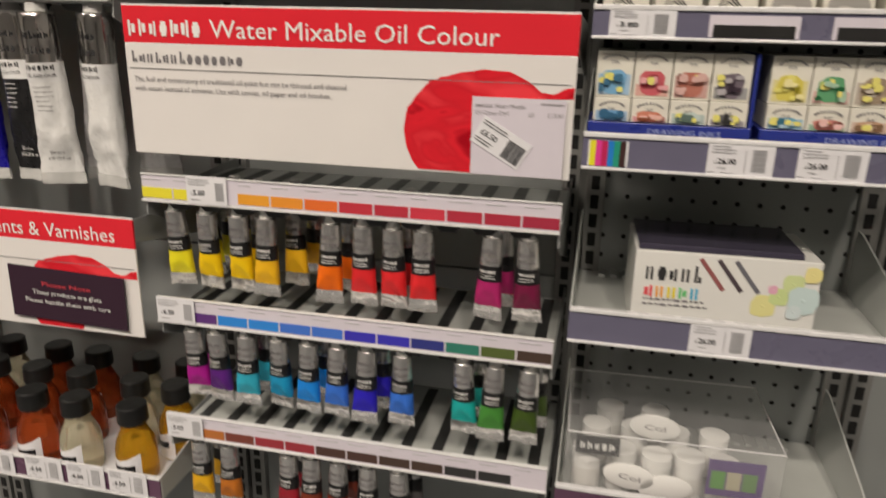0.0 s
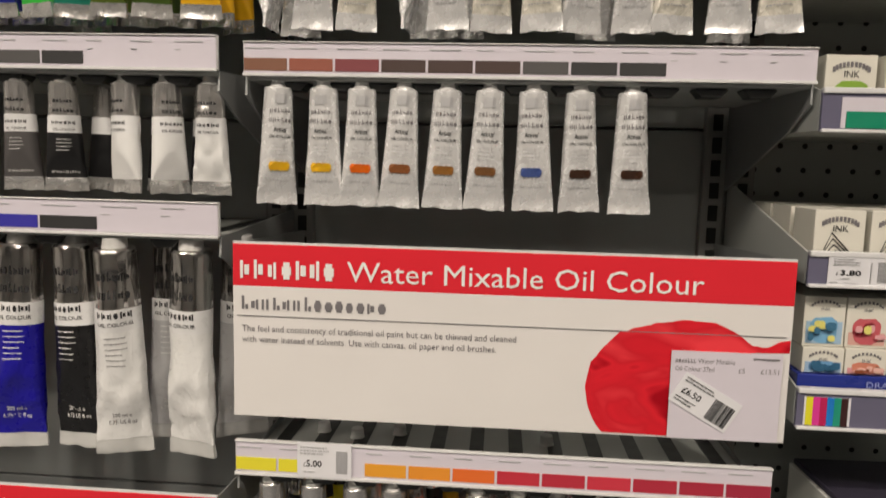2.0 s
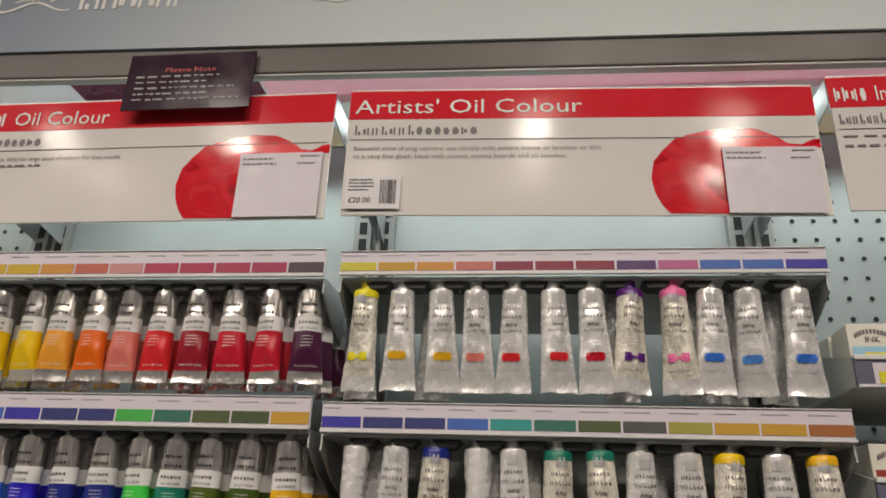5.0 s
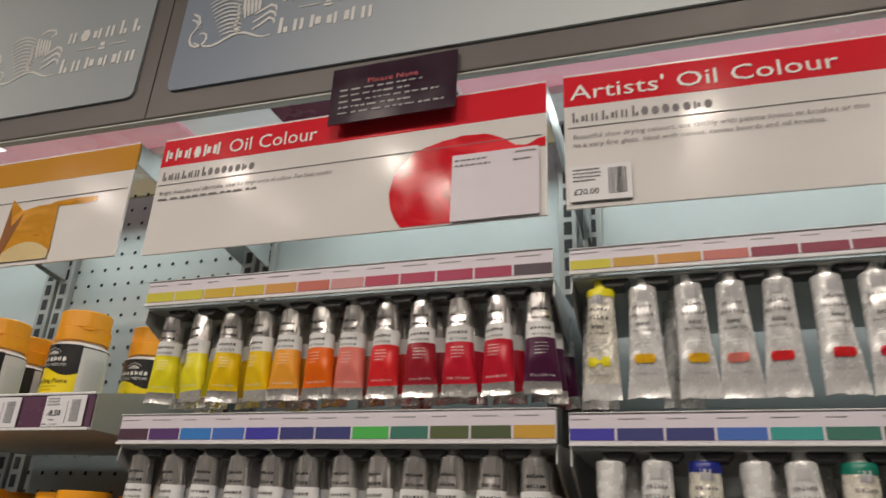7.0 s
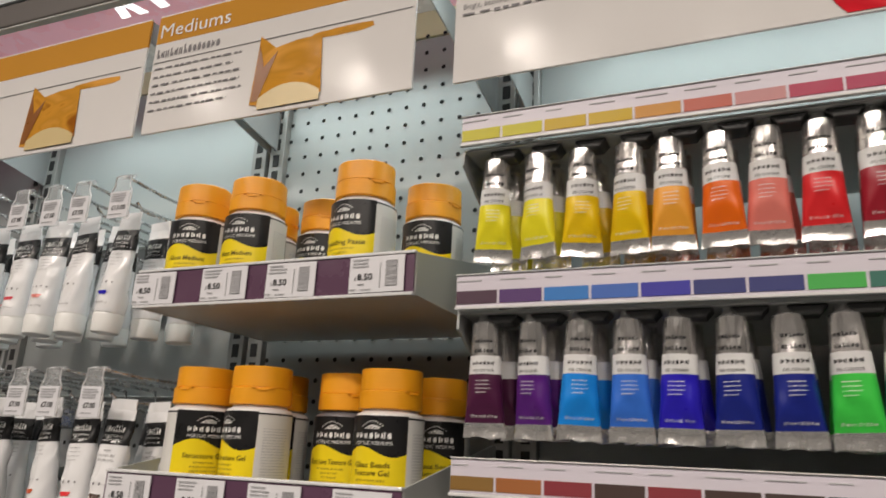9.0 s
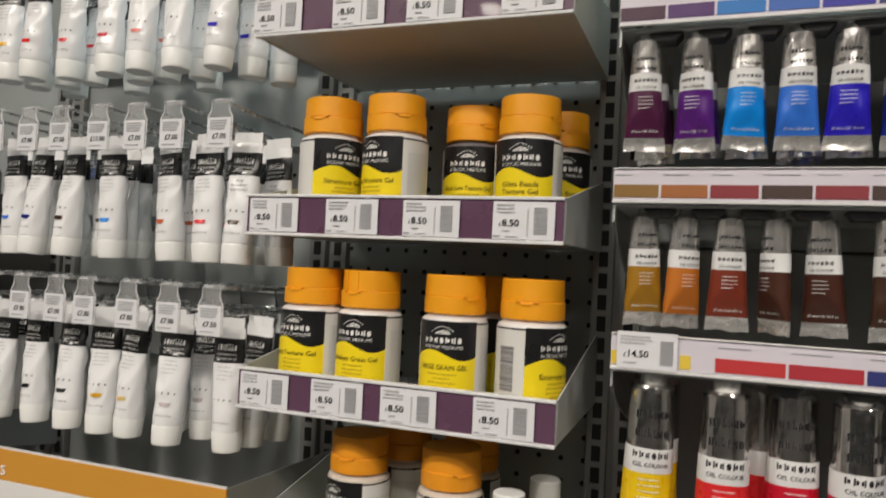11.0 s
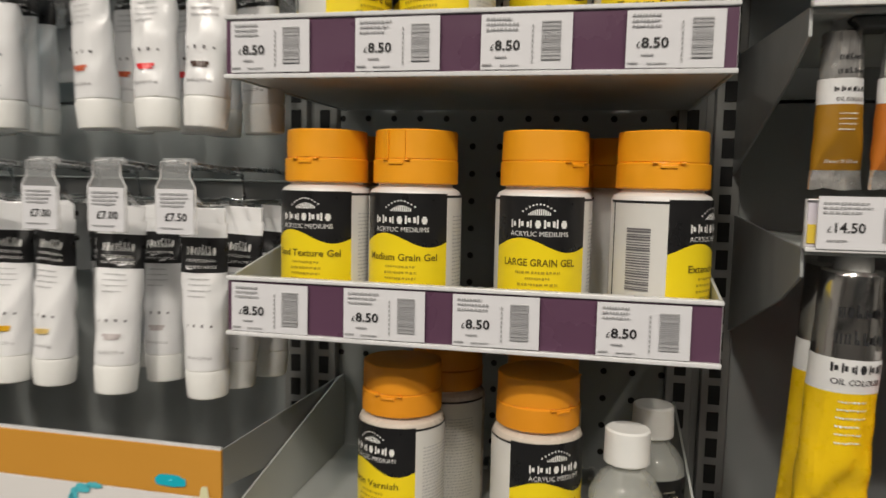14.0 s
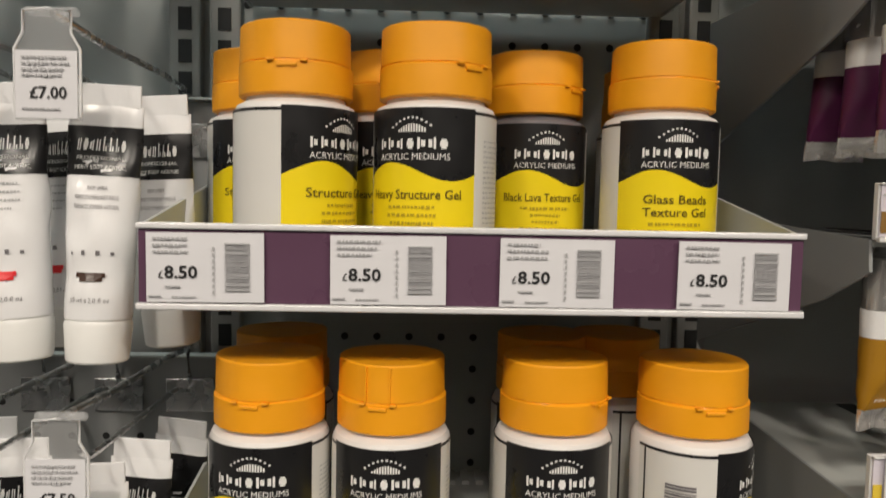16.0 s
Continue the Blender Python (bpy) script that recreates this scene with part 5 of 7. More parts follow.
def arc_label(name, a0, a1, lower, upper, r, material, n=26, key=None):
    """A label wrapped on a jar between two angles; lower and upper give z by angle."""
    key = key or (name, round(a0, 2), round(a1, 2), r)
    if key in _cache:
        return _cache[key]
    verts, faces = [], []
    for k in range(n + 1):
        a = a0 + (a1 - a0) * k / n
        for z in (lower(a), upper(a)):
            verts.append((r * math.cos(a), r * math.sin(a), z))
    for k in range(n):
        faces.append((2 * k, 2 * k + 2, 2 * k + 3, 2 * k + 1))
    _cache[key] = raw_mesh(name, verts, faces, material, True)
    return _cache[key]


def round_print(name, sets, r, material, a_mid=A_FRONT, key=None):
    """Lettering bent round a jar of radius r."""
    if key and key in _cache:
        return _cache[key]
    v, f = joined(*sets)
    vv = [(r * math.cos(a_mid + x / r), r * math.sin(a_mid + x / r), z) for x, y, z in v]
    me = raw_mesh(name, vv, f, material)
    if key:
        _cache[key] = me
    return me


HALF = 1.02


def wave(a):
    t = (a - A_FRONT) / HALF
    return 0.0682 + 0.0050 * math.cos((t + 0.35) * 3.3)


def cap_meshes():
    if "jar_cap" not in _cache:
        prof = [(R_C * 0.955, H_CAP), (R_C * 0.978, H_CAP - 0.0009), (R_C * 0.99, H_CAP * 0.475), (R_C * 0.972, H_CAP * 0.465), (R_C * 0.972, H_CAP * 0.445), (R_C, H_CAP * 0.435), (R_C * 1.0, 0.001), (R_C * 0.96, 0.0)]
        n = 40
        verts, faces = revolve(prof, n)
        out = []
        for x, y, z in verts:
            a = math.atan2(y, x)
            flat = 1 - 0.045 * (0.5 + 0.5 * math.cos(3 * a + 0.6)) ** 2 * (z > H_CAP * 0.46)
            out.append((x * flat, y * flat, z))
        _cache["jar_cap"] = raw_mesh("cap", out, faces, CAP_ORANGE, True)
        for p in _cache["jar_cap"].polygons:
            if len(p.vertices) > 4:
                p.use_smooth = False
        _cache["jar_cap"].set_sharp_from_angle(angle=radians(24))
        bm = bmesh.new()
        box(bm, -0.0055, 0.0055, -R_C - 0.0010, -R_C * 0.9, H_CAP * 0.36, H_CAP * 0.41, 0.0004)
        for sx in (-0.009, 0.009):
            box(bm, sx - 0.002, sx + 0.002, -R_C - 0.0008, -R_C * 0.9, H_CAP * 0.43, H_CAP * 0.46, 0.0004)
        _cache["jar_tab"] = as_mesh("thumb_tab", bm, CAP_ORANGE)
    return _cache["jar_cap"], _cache["jar_tab"]


def gel_jar(x, y, z, title, rz, body=BOTTLE_WHITE, kind="gel", tab=0.0, tone=None):
    """A gel jar: plastic body, black and yellow label with wavy join, pale panel, flip cap."""
    what = "white plastic" if body == BOTTLE_WHITE else "dark grey plastic"
    j = thing("gel_jar", x, y, z, "%s jar with black and yellow label and orange cap" % what, "jar", "acrylic medium jars", rz=rz)
    put("body", turned("body", ((R_C * 0.86, H_BODY + 0.002), (R_C * 0.88, H_BODY - 0.002), (R_B * 0.95, H_BODY - 0.0045), (R_B, H_BODY - 0.008), (R_B, 0.004), (R_B * 0.95, 0.0)), BOTTLE_WHITE, 36), j, body)
    cap, tabm = cap_meshes()
    c = put("cap", cap, j, tone, pose(0, 0, H_BODY, 0, 0, tab))
    put("thumb_tab", tabm, c, tone)
    if title == "Medium Grain Gel":
        for sx in (-0.007, 0.007):
            part("hinge_line", boxes((sx - 0.0004, sx + 0.0004, -R_C * 0.985, -R_C * 0.90, H_CAP * 0.46, H_CAP * 0.97)), CAP_ORANGE, c)
    top = 0.1025
    lab = put("black_label", arc_label("black_label", A_FRONT - HALF, A_FRONT + HALF, wave, lambda a: top, R_B + 0.0004, BLACK_LABEL), j)
    yel = put("yellow_label", arc_label("yellow_label", A_FRONT - HALF, A_FRONT + HALF, lambda a: 0.006, wave, R_B + 0.0004, YELLOW_LABEL), j)
    pale = put("back_label", arc_label("back_label", A_FRONT + HALF, A_FRONT + HALF + 1.35, lambda a: 0.006, lambda a: top - 0.003, R_B + 0.0004, LABEL_PALE), j)
    put("back_label", arc_label("back_label_b", A_FRONT - HALF - 1.35, A_FRONT - HALF, lambda a: 0.006, lambda a: top - 0.003, R_B + 0.0004, LABEL_PALE), j)
    put("label_edge", arc_label("label_edge", A_FRONT - HALF - 1.22, A_FRONT - HALF - 1.18, lambda a: 0.006, lambda a: top - 0.003, R_B + 0.0006, BLACK_LABEL, 3), j)
    put("label_border", arc_label("label_border", A_FRONT - HALF - 1.35, A_FRONT + HALF + 1.35, lambda a: top - 0.003, lambda a: top - 0.0012, R_B + 0.0005, BLACK_LABEL, 40), j)
    r = R_B + 0.0009
    ticks = [(-0.0125 + 0.0025 * k, -0.0112 + 0.0025 * k, 0.0905 + 0.0060 * math.sin(math.pi * (k + 0.5) / 10.5), 0.0916 + 0.0060 * math.sin(math.pi * (k + 0.5) / 10.5)) for k in range(10)] + [(-0.008 + 0.0015 * k, -0.0070 + 0.0015 * k, 0.0893, 0.0902 + 0.0036 * math.sin(math.pi * (k + 0.5) / 12)) for k in range(11)]
    put("wordmark", round_print("wordmark", [(*shape_row(-0.0215, 0.0215, 0.0800, 0.0876, 7, 3), 0, 0), (*text_data("ACRYLIC MEDIUMS", 0.0050, "CENTER", 0.043), 0, 0.0745), (*quads(ticks), 0, 0)], r, WHITE_INK, key="jar_wordmark"), lab)
    lines = title.split("|")
    sets = [(*text_data(s, 0.0072, "CENTER", min(0.056, 0.0036 * len(s)), 0.012), 0, 0.0535 - 0.0075 * k) for k, s in enumerate(lines)]
    rj, fine = random.Random(len(title)), []
    for k in range(9):
        hw = rj.uniform(0.009, 0.017)
        fine.append((*quads(print_lines(-hw, hw, 0.0498 - 0.0075 * (len(lines) - 1) - 0.0043 * k, 1, 0.005, 0.0020, k + len(title), 0.02)), 0, 0))
    put("title_print", round_print("title_print", sets, r, paint((0.16, 0.115, 0.01)), key=("jar_title", title)), yel)
    put("fine_print", round_print("fine_print", fine, r, paint((0.50, 0.37, 0.02)), key=("jar_small", title)), yel)
    put("fine_print", round_print("fine_print", [(*quads(print_lines(-0.016, 0.016, 0.086, 26, 0.0028, 0.0011, 6, 0.15)), 0, 0)], r, PALE_INK, A_FRONT + HALF + 0.62, key="jar_fine"), pale)
    put("bar_code", round_print("bar_code", [(*quads([(-0.009 + 0.0025 * q, -0.0065 + 0.0025 * q, 0.040 + 0.0018 * k, 0.040 + 0.0018 * k + random.Random(k).uniform(0.0006, 0.0014)) for k in range(24) for q in range(7)]), 0, 0), (*text_data("3040817", 0.0045, "CENTER"), 0, 0.030)] if kind == "code" else [(*quads(barcode(-0.004, 0.012, 0.006, 0.016, 12, 3)), 0.0, 0)], r, GREY_INK, A_FRONT - HALF - 0.55, key=("jar_code", kind)), yel)
    return j


G0, G1X, GY = -1.201, -0.850, -0.168
TRAYS = ((1.553, 1.597, (-1.211 + 0.008, -1.105, -1.020, -0.920)), (1.3355, 1.3800, (-1.195, -1.101, -1.013, -0.919)), (1.1470, 1.1910, (-1.196, -1.108, -1.028, -0.930)), (0.9650, 1.0080, (-1.191, -1.096, -1.016, -0.922)))
for k, (z0, z1, tx) in enumerate(TRAYS):
    jar_tray(G0, G1X, z0, z1, GY, tx, ("£8.50", "£8.50", "£8.50", "£5.00") if k == 3 else "£8.50", "grey steel tray with plum price strip and white tickets", 3 * k)
FLOOR_T = 0.0055
z = 1.553 + FLOOR_T
for x, y, ttl, rz, tab in ((-1.166, -0.118, "Gloss Medium", 20, 10), (-1.085, -0.118, "Matt Medium", 5, 20), (-0.937, -0.124, "Modelling Paste", -8, 60), (-1.125, -0.035, "Matt Gel", 10, 90), (-1.045, -0.03, "Matt Gel", 0, 30), (-0.893, -0.040, "Flow Improver", 4, 70)):
    gel_jar(x, y, z, ttl, rz, tab=tab)
z = 1.3355 + FLOOR_T
for x, y, ttl, rz, b, tab in ((-1.128, -0.118, "Structure Gel", 55, 0, -55), (-1.047, -0.122, "Heavy Structure Gel", -22, 0, 60), (-0.979, -0.055, "Black Lava Texture Gel", 6, 1, 40), (-0.9055, -0.094, "Glass Beads|Texture Gel", 0, 0, 70), (-1.165, -0.040, "Structure Gel", 10, 0, 0), (-1.078, -0.045, "Heavy Structure Gel", 10, 0, 0), (-0.888, -0.010, "Glass Beads|Texture Gel", 20, 0, 10)):
    gel_jar(x, y, z, ttl, rz, BOTTLE_GREY if b else BOTTLE_WHITE, tab=tab)
z = 1.147 + FLOOR_T
for x, y, ttl, rz, tab, kd in ((-1.143, -0.116, "Sand Texture Gel", -6, -4, "gel"), (-1.070, -0.118, "Medium Grain Gel", -3, -10, "gel"), (-0.972, -0.116, "LARGE GRAIN GEL", 0, 50, "gel"), (-0.888, -0.120, "Extender Gel", 62, -60, "code"), (-1.150, -0.038, "Sand Texture Gel", 8, 0, "gel"), (-0.966, -0.040, "LARGE GRAIN GEL", -10, 0, "gel"), (-0.912, -0.034, "Extender Gel", 120, 0, "gel")):
    gel_jar(x, y, z, ttl, rz, kind=kd, tab=tab)
z = 0.965 + FLOOR_T
DULL_CAP = mat("dull_orange_cap", (0.78, 0.30, 0.01), 0.45, 0, 0.05, 60, 0.1, 0.05)
for x, y, ttl, rz, tab in ((-1.083, -0.100, "Satin Varnish", -25, 20), (-0.972, -0.104, "Matt Varnish", 30, 10), (-1.062, -0.020, "Satin Varnish", -60, 0), (-0.975, -0.028, "Matt Varnish", 0, 80)):
    gel_jar(x, y, z, ttl, rz, mat("milky_varnish_bottle", (0.62, 0.55, 0.47), 0.25, 0, 0.03, 40), tab=tab, tone=DULL_CAP)


def clear_bottle(x, y, z, rz):
    b = thing("varnish_remover_bottle", x, y, z, "small clear bottle with white ribbed cap and black and yellow label", "bottle", "clear bottles", rz=rz)
    r, h = 0.027, 0.085
    put("bottle", turned("bottle", ((0.012, h + 0.006), (0.013, h), (r * 0.8, h - 0.009), (r, h - 0.02), (r, 0.003), (r * 0.93, 0)), CLEAR_BOTTLE, 28), b)
    put("cap", turned("cap", ((0.0150, 0.026), (0.0165, 0.0248), (0.0170, 0.001), (0.0160, 0.0)), CAP_WHITE, 24), b, m=pose(0, 0, h + 0.004))
    w2 = lambda a: 0.034 - 0.004 * math.sin((a - A_FRONT) * 2.4)
    lab = put("black_label", arc_label("small_black_label", A_FRONT - 1.35, A_FRONT + 1.35, w2, lambda a: 0.060, r + 0.0005, BLACK_LABEL, 20), b)
    put("yellow_label", arc_label("small_yellow_label", A_FRONT - 1.35, A_FRONT + 1.35, lambda a: 0.003, w2, r + 0.0005, YELLOW_LABEL, 20), b)
    put("wordmark", round_print("wordmark", [(*shape_row(-0.014, 0.014, 0.0415, 0.0475, 7, 3), 0, 0), (*text_data("Varnish Remover", 0.0055, "CENTER", 0.036), 0, 0.0215), (*quads(word_bars(-0.010, 0.010, 0.050, 0.0515, 9, 6)), 0, 0)], r + 0.001, paint((0.5, 0.47, 0.38)), key="small_mark"), lab)
    return b


clear_bottle(-0.904, -0.120, z, 8)
clear_bottle(-0.881, -0.054, z, 20)

# lower tray with black-capped jars
jar_tray(G0, G1X, 0.745, 0.789, GY, (-1.19, -1.09, -1.0, -0.92), "£8.50", "grey steel tray with plum price strip under the jars", 17)
for x, y in ((-0.995, -0.105), (-0.922, -0.100)):
    j = thing("black_cap_jar", x, y, 0.7505, "jar with broad black screw cap and dark label", "jar", "black capped jars")
    put("body", turned("body", ((0.033, 0.112), (0.036, 0.105), (0.036, 0.003), (0.034, 0.0)), BOTTLE_WHITE, 32), j)
    put("cap", turned("cap", ((0.0315, 0.034), (0.0335, 0.032), (0.0345, 0.001), (0.033, 0.0)), CAP_BLACK, 32), j, m=pose(0, 0, 0.110))
    put("label", arc_label("dark_label", A_FRONT - 1.3, A_FRONT + 1.3, lambda a: 0.01, lambda a: 0.095, 0.0365, BLACK_LABEL), j)


# ---- hanging acrylic tubes on wire hooks ----
def rod(points, r, n=8):
    """Verts and faces of a bent wire."""
    verts, faces = [], []
    pts = [Vector(p) for p in points]
    for i, p in enumerate(pts):
        d = (pts[min(i + 1, len(pts) - 1)] - pts[max(i - 1, 0)]).normalized()
        u = d.orthogonal().normalized()
        w = d.cross(u)
        for k in range(n):
            a = 2 * math.pi * k / n
            verts.append(tuple(p + (u * math.cos(a) + w * math.sin(a)) * r))
    for i in range(len(pts) - 1):
        for k in range(n):
            a, b = i * n + k, i * n + (k + 1) % n
            faces.append((a, b, b + n, a + n))
    return verts, faces


def acrylic_point(an, t, variant, lift=0.0):
    """A point of a hanging plastic tube's skin, flat at the top, round at the cap, with soft dents."""
    a = 0.0203 - 0.0028 * t + lift
    b = 0.0010 + 0.0163 * (1 - (1 - t) ** 1.5)
    x, y = a * math.cos(an), (b + lift) * math.sin(an)
    fade = min(1, 5 * t) * min(1, 6 * (1.02 - t))
    q = Vector((x * 48, t * 3.4 + x * 22 * (variant - 1), variant * 6.1 + (0 if math.sin(an) < 0 else 30)))
    d = (abs(noise.noise(q)) * 1.6 - 0.35 + 0.3 * noise.noise(q * 2.7)) * 0.0042 * fade
    return x, y + d, -t * 0.118


def acrylic_band(name, t0, t1, material, variant, lift=0.0):
    key = ("acr", name, variant)
    if key not in _cache:
        n, rows = 32, max(6, int(26 * (t1 - t0)))
        verts, faces = [], []
        for j in range(rows + 1):
            verts += [acrylic_point(2 * math.pi * k / n, t0 + (t1 - t0) * j / rows, variant, lift) for k in range(n)]
        for j in range(rows):
            for k in range(n):
                p, q = j * n + k, j * n + (k + 1) % n
                faces.append((q, p, p + n, q + n))
        _cache[key] = raw_mesh(name, verts, faces, material, True)
    return _cache[key]


def on_acrylic(name, rects, material, variant, lift=0.0007, words=()):
    key = ("onacr", name, variant)
    if key not in _cache:
        def lay(x, z):
            t = min(1.0, max(0.0, -z / 0.118))
            an = -math.acos(max(-0.97, min(0.97, x / (0.0203 - 0.0028 * t))))
            return x, acrylic_point(an, t, variant, lift)[1], z
        verts, faces = [], []
        for x0, x1, z0, z1 in rects:
            k, m = len(verts), 4
            for q in range(m):
                x = x0 + (x1 - x0) * q / (m - 1)
                verts += [lay(x, z0), lay(x, z1)]
            faces += [(k + 2 * q, k + 2 * q + 2, k + 2 * q + 3, k + 2 * q + 1) for q in range(m - 1)]
        for vs, wf, dx, dz in words:
            k = len(verts)
            verts += [lay(vx + dx, vz + dz) for vx, vy, vz in vs]
            faces += [tuple(i + k for i in q) for q in wf]
        _cache[key] = raw_mesh(name, verts, faces, material)
    return _cache[key]


def acrylic_tube(x, y, z, colour, name, rnd, front=True):
    v = rnd.choice((0, 1, 2, 3))
    t = thing("acrylic_paint_tube", x, y, z, "white plastic acrylic tube with black band and %s mark, hanging" % name, "paint tube", "hanging acrylic tubes", rz=rnd.uniform(-16, 16), ry=rnd.uniform(-3, 3), rx=rnd.uniform(-4, 2))
    if "hang_tab" not in _cache:
        _cache["hang_tab"] = as_mesh("hang_tab", boxes((-0.0185, 0.0185, -0.0009, 0.0009, -0.001, 0.012), bevel=0.0006), ACRYLIC_WHITE)
    put("hang_tab", _cache["hang_tab"], t)
    put("tube_body", acrylic_band("tube_body", 0.0, 1.0, ACRYLIC_WHITE, v), t)
    put("black_band", acrylic_band("black_band", 0.10, 0.335, BLACK_LABEL, v, 0.0003), t)
    put("cap", turned("cap", ((0.0172, 0.0), (0.0168, -0.001), (0.0178, -0.0035), (0.0164, -0.0235), (0.0154, -0.0245)), CAP_WHITE, 28), t, m=pose(0, 0, -0.118))
    if front:
        put("wordmark", on_acrylic("wordmark", [], WHITE_INK, v, words=((*text_data("PROFESSIONAL", 0.0032, "CENTER", 0.025), 0, -0.0310), (*shape_row(-0.013, 0.013, -0.0260, -0.0175, 8, 4), 0, 0), (*text_data("HEAVY BODY ACRYLIC", 0.0032, "CENTER", 0.027), 0, -0.0360))), t)
        if name == "dark umber":
            put("label_print", on_acrylic("umber_print", [], GREY_INK, v, words=tuple((*text_data(b, 0.0034, "CENTER", w), 0, -0.0475 - 0.0052 * k) for k, (b, w) in enumerate((("RAW UMBER", 0.011), ("TERRE D'OMBRE NATURELLE", 0.023), ("TIERRA DE SOMBRA NATURAL", 0.024))))), t)
        else:
            put("label_print", on_acrylic("label_print", print_lines(-0.010, 0.010, -0.044, 4, 0.0046, 0.0013, 4), PALE_INK, v), t)
        put("symbol_print", on_acrylic("symbol_print", [(-0.011, -0.0100, -0.083, -0.0812), (-0.005, -0.0034, -0.083, -0.0805), (0.002, 0.0040, -0.083, -0.0805), (0.009, 0.0108, -0.083, -0.0812)], GREY_INK, v), t)
        put("foot_print", on_acrylic("foot_print", [], GREY_INK, v, words=((*text_data("59 ml e 2.0 fl oz", 0.0036, "CENTER", 0.020), 0, -0.1085),)), t)
        if colour:
            put("colour_mark", on_acrylic("colour_mark", [(-0.0075, 0.0070, -0.0950, -0.0925), (-0.0055, 0.0058, -0.0972, -0.0940)], WHITE_INK, v, 0.0010), t, paint(colour))
    return t


HOOK_ROWS = (
    (1.718, (-1.616, -1.556, -1.494, -1.435, -1.374, -1.324, -1.256), "£7.00", ((DEEP, "yellow"), (SCARLET, "red"), (SCARLET, "red"), (CRIMSON, "crimson"), (PINK, "peach"), (None, "pale"), (ULTRA, "violet"))),
    (1.483, (-1.660, -1.600, -1.540, -1.486, -1.424, -1.367, -1.313, -1.246), "£7.00", ((COBALT, "blue"), (COBALT, "blue"), (NAVY, "navy"), (UMBER, "dark"), (CERUL, "sky blue"), ((0.55, 0.10, 0.03), "rust"), (SCARLET, "red"), (UMBER, "dark umber"))),
    (1.271, (-1.716, -1.655, -1.593, -1.536, -1.478, -1.430, -1.364, -1.304, -1.245), "£7.00", ((BLACK, "black"), (BLACK, "black"), (UMBER, "umber"), (BLACK, "black"), (BLACK, "black"), (DEEP, "gold"), (CREAMC, "cream"), ((0.5, 0.45, 0.45), "outline"), (None, "pale"))))
rnd = random.Random(23)
TUBE_XS = ((-1.630, -1.570, -1.515, -1.450, -1.393, -1.338, -1.273), (-1.655, -1.600, -1.545, -1.490, -1.432, -1.342, -1.287, -1.230), (-1.700, -1.640, -1.596, -1.540, -1.478, -1.425, -1.376, -1.316, -1.245))
for row, (hz, hxs, price, marks) in enumerate(HOOK_ROWS):
    bar = thing("hook_bar", -1.49, 0.062, hz - 0.022, "long perforated steel plate that carries the wire hooks", "hook bar", "hook bars")
    part("plate", boxes((-0.238, 0.268, -0.002, 0.002, -0.095, 0.010), bevel=0.0008), BRACKET, bar)
    part("top_lip", boxes((-0.238, 0.268, -0.010, 0.002, 0.0105, 0.0125), bevel=0.0006), TRAY_STEEL, bar)
    hv, hf = [], []
    for k in range(int(0.49 / 0.0285)):
        for hz2 in (-0.030, -0.0585):
            i = len(hv)
            hv += [(-0.225 + 0.0285 * k + 0.0032 * math.cos(q * math.pi / 4), -0.0026, hz2 + 0.0032 * math.sin(q * math.pi / 4)) for q in range(8)]
            hf.append(tuple(range(i, i + 8)))
    put("perforation", raw_mesh("perforation", hv, hf, HOLE), bar)
    for k, (hx, (c, nm)) in enumerate(zip(hxs, marks)):
        hk = thing("wire_hook", hx, 0.0, hz, "double wire display hook with clear ticket holder", "display hook", "wire hooks")
        if "hook_wire" not in _cache:
            _cache["hook_wire"] = raw_mesh("wire", *rod([(0, 0.056, -0.03), (0, 0.05, -0.004), (0, 0.0, 0.0), (0, -0.10, 0.0), (0, -0.160, 0.004)], 0.0022), WIRE, True)
            _cache["hook_wire2"] = raw_mesh("lower_wire", *rod([(0.0, 0.056, -0.04), (0.0, 0.02, -0.030), (0.0, -0.10, -0.030), (0.0, -0.130, -0.030), (0.0, -0.140, -0.022)], 0.0020), WIRE, True)
            _cache["hook_cross"] = raw_mesh("cross_bar", *rod([(-0.013, -0.160, 0.004), (0.013, -0.160, 0.004)], 0.0026), CLEAR, True)
            _cache["hook_plate"] = as_mesh("back_plate", boxes((-0.02, 0.02, 0.0555, 0.0585, -0.058, -0.030), bevel=0.001), WIRE)
            bm = bmesh.new()
            vs = [bm.verts.new(p) for p in ((-0.012, -0.166, 0.004), (0.012, -0.166, 0.004), (0.012, -0.166, -0.008), (0.0165, -0.166, -0.016), (0.0165, -0.166, -0.052), (-0.0165, -0.166, -0.052), (-0.0165, -0.166, -0.016), (-0.012, -0.166, -0.008))]
            face = bm.faces.new(vs)
            ext = bmesh.ops.extrude_face_region(bm, geom=[face])
            bmesh.ops.translate(bm, vec=(0, 0.002, 0), verts=[g for g in ext["geom"] if isinstance(g, bmesh.types.BMVert)])
            _cache["hook_flap"] = as_mesh("ticket_holder", bm, HOOK_CLEAR)
            _cache["hook_rim"] = raw_mesh("holder_rim", *rod([(-0.0165, -0.166, -0.050), (-0.0165, -0.166, -0.016), (-0.012, -0.166, -0.008), (-0.012, -0.166, 0.003), (0.0, -0.166, 0.0045), (0.012, -0.166, 0.003), (0.012, -0.166, -0.008), (0.0165, -0.166, -0.016), (0.0165, -0.166, -0.050)], 0.0008, 6), EDGE, True)
            _cache["hook_ticket"] = as_mesh("price_ticket", boxes((-0.0155, 0.0155, -0.1675, -0.1668, -0.051, -0.017)), WHITE_PAPER)
        put("wire", _cache["hook_wire"], hk)
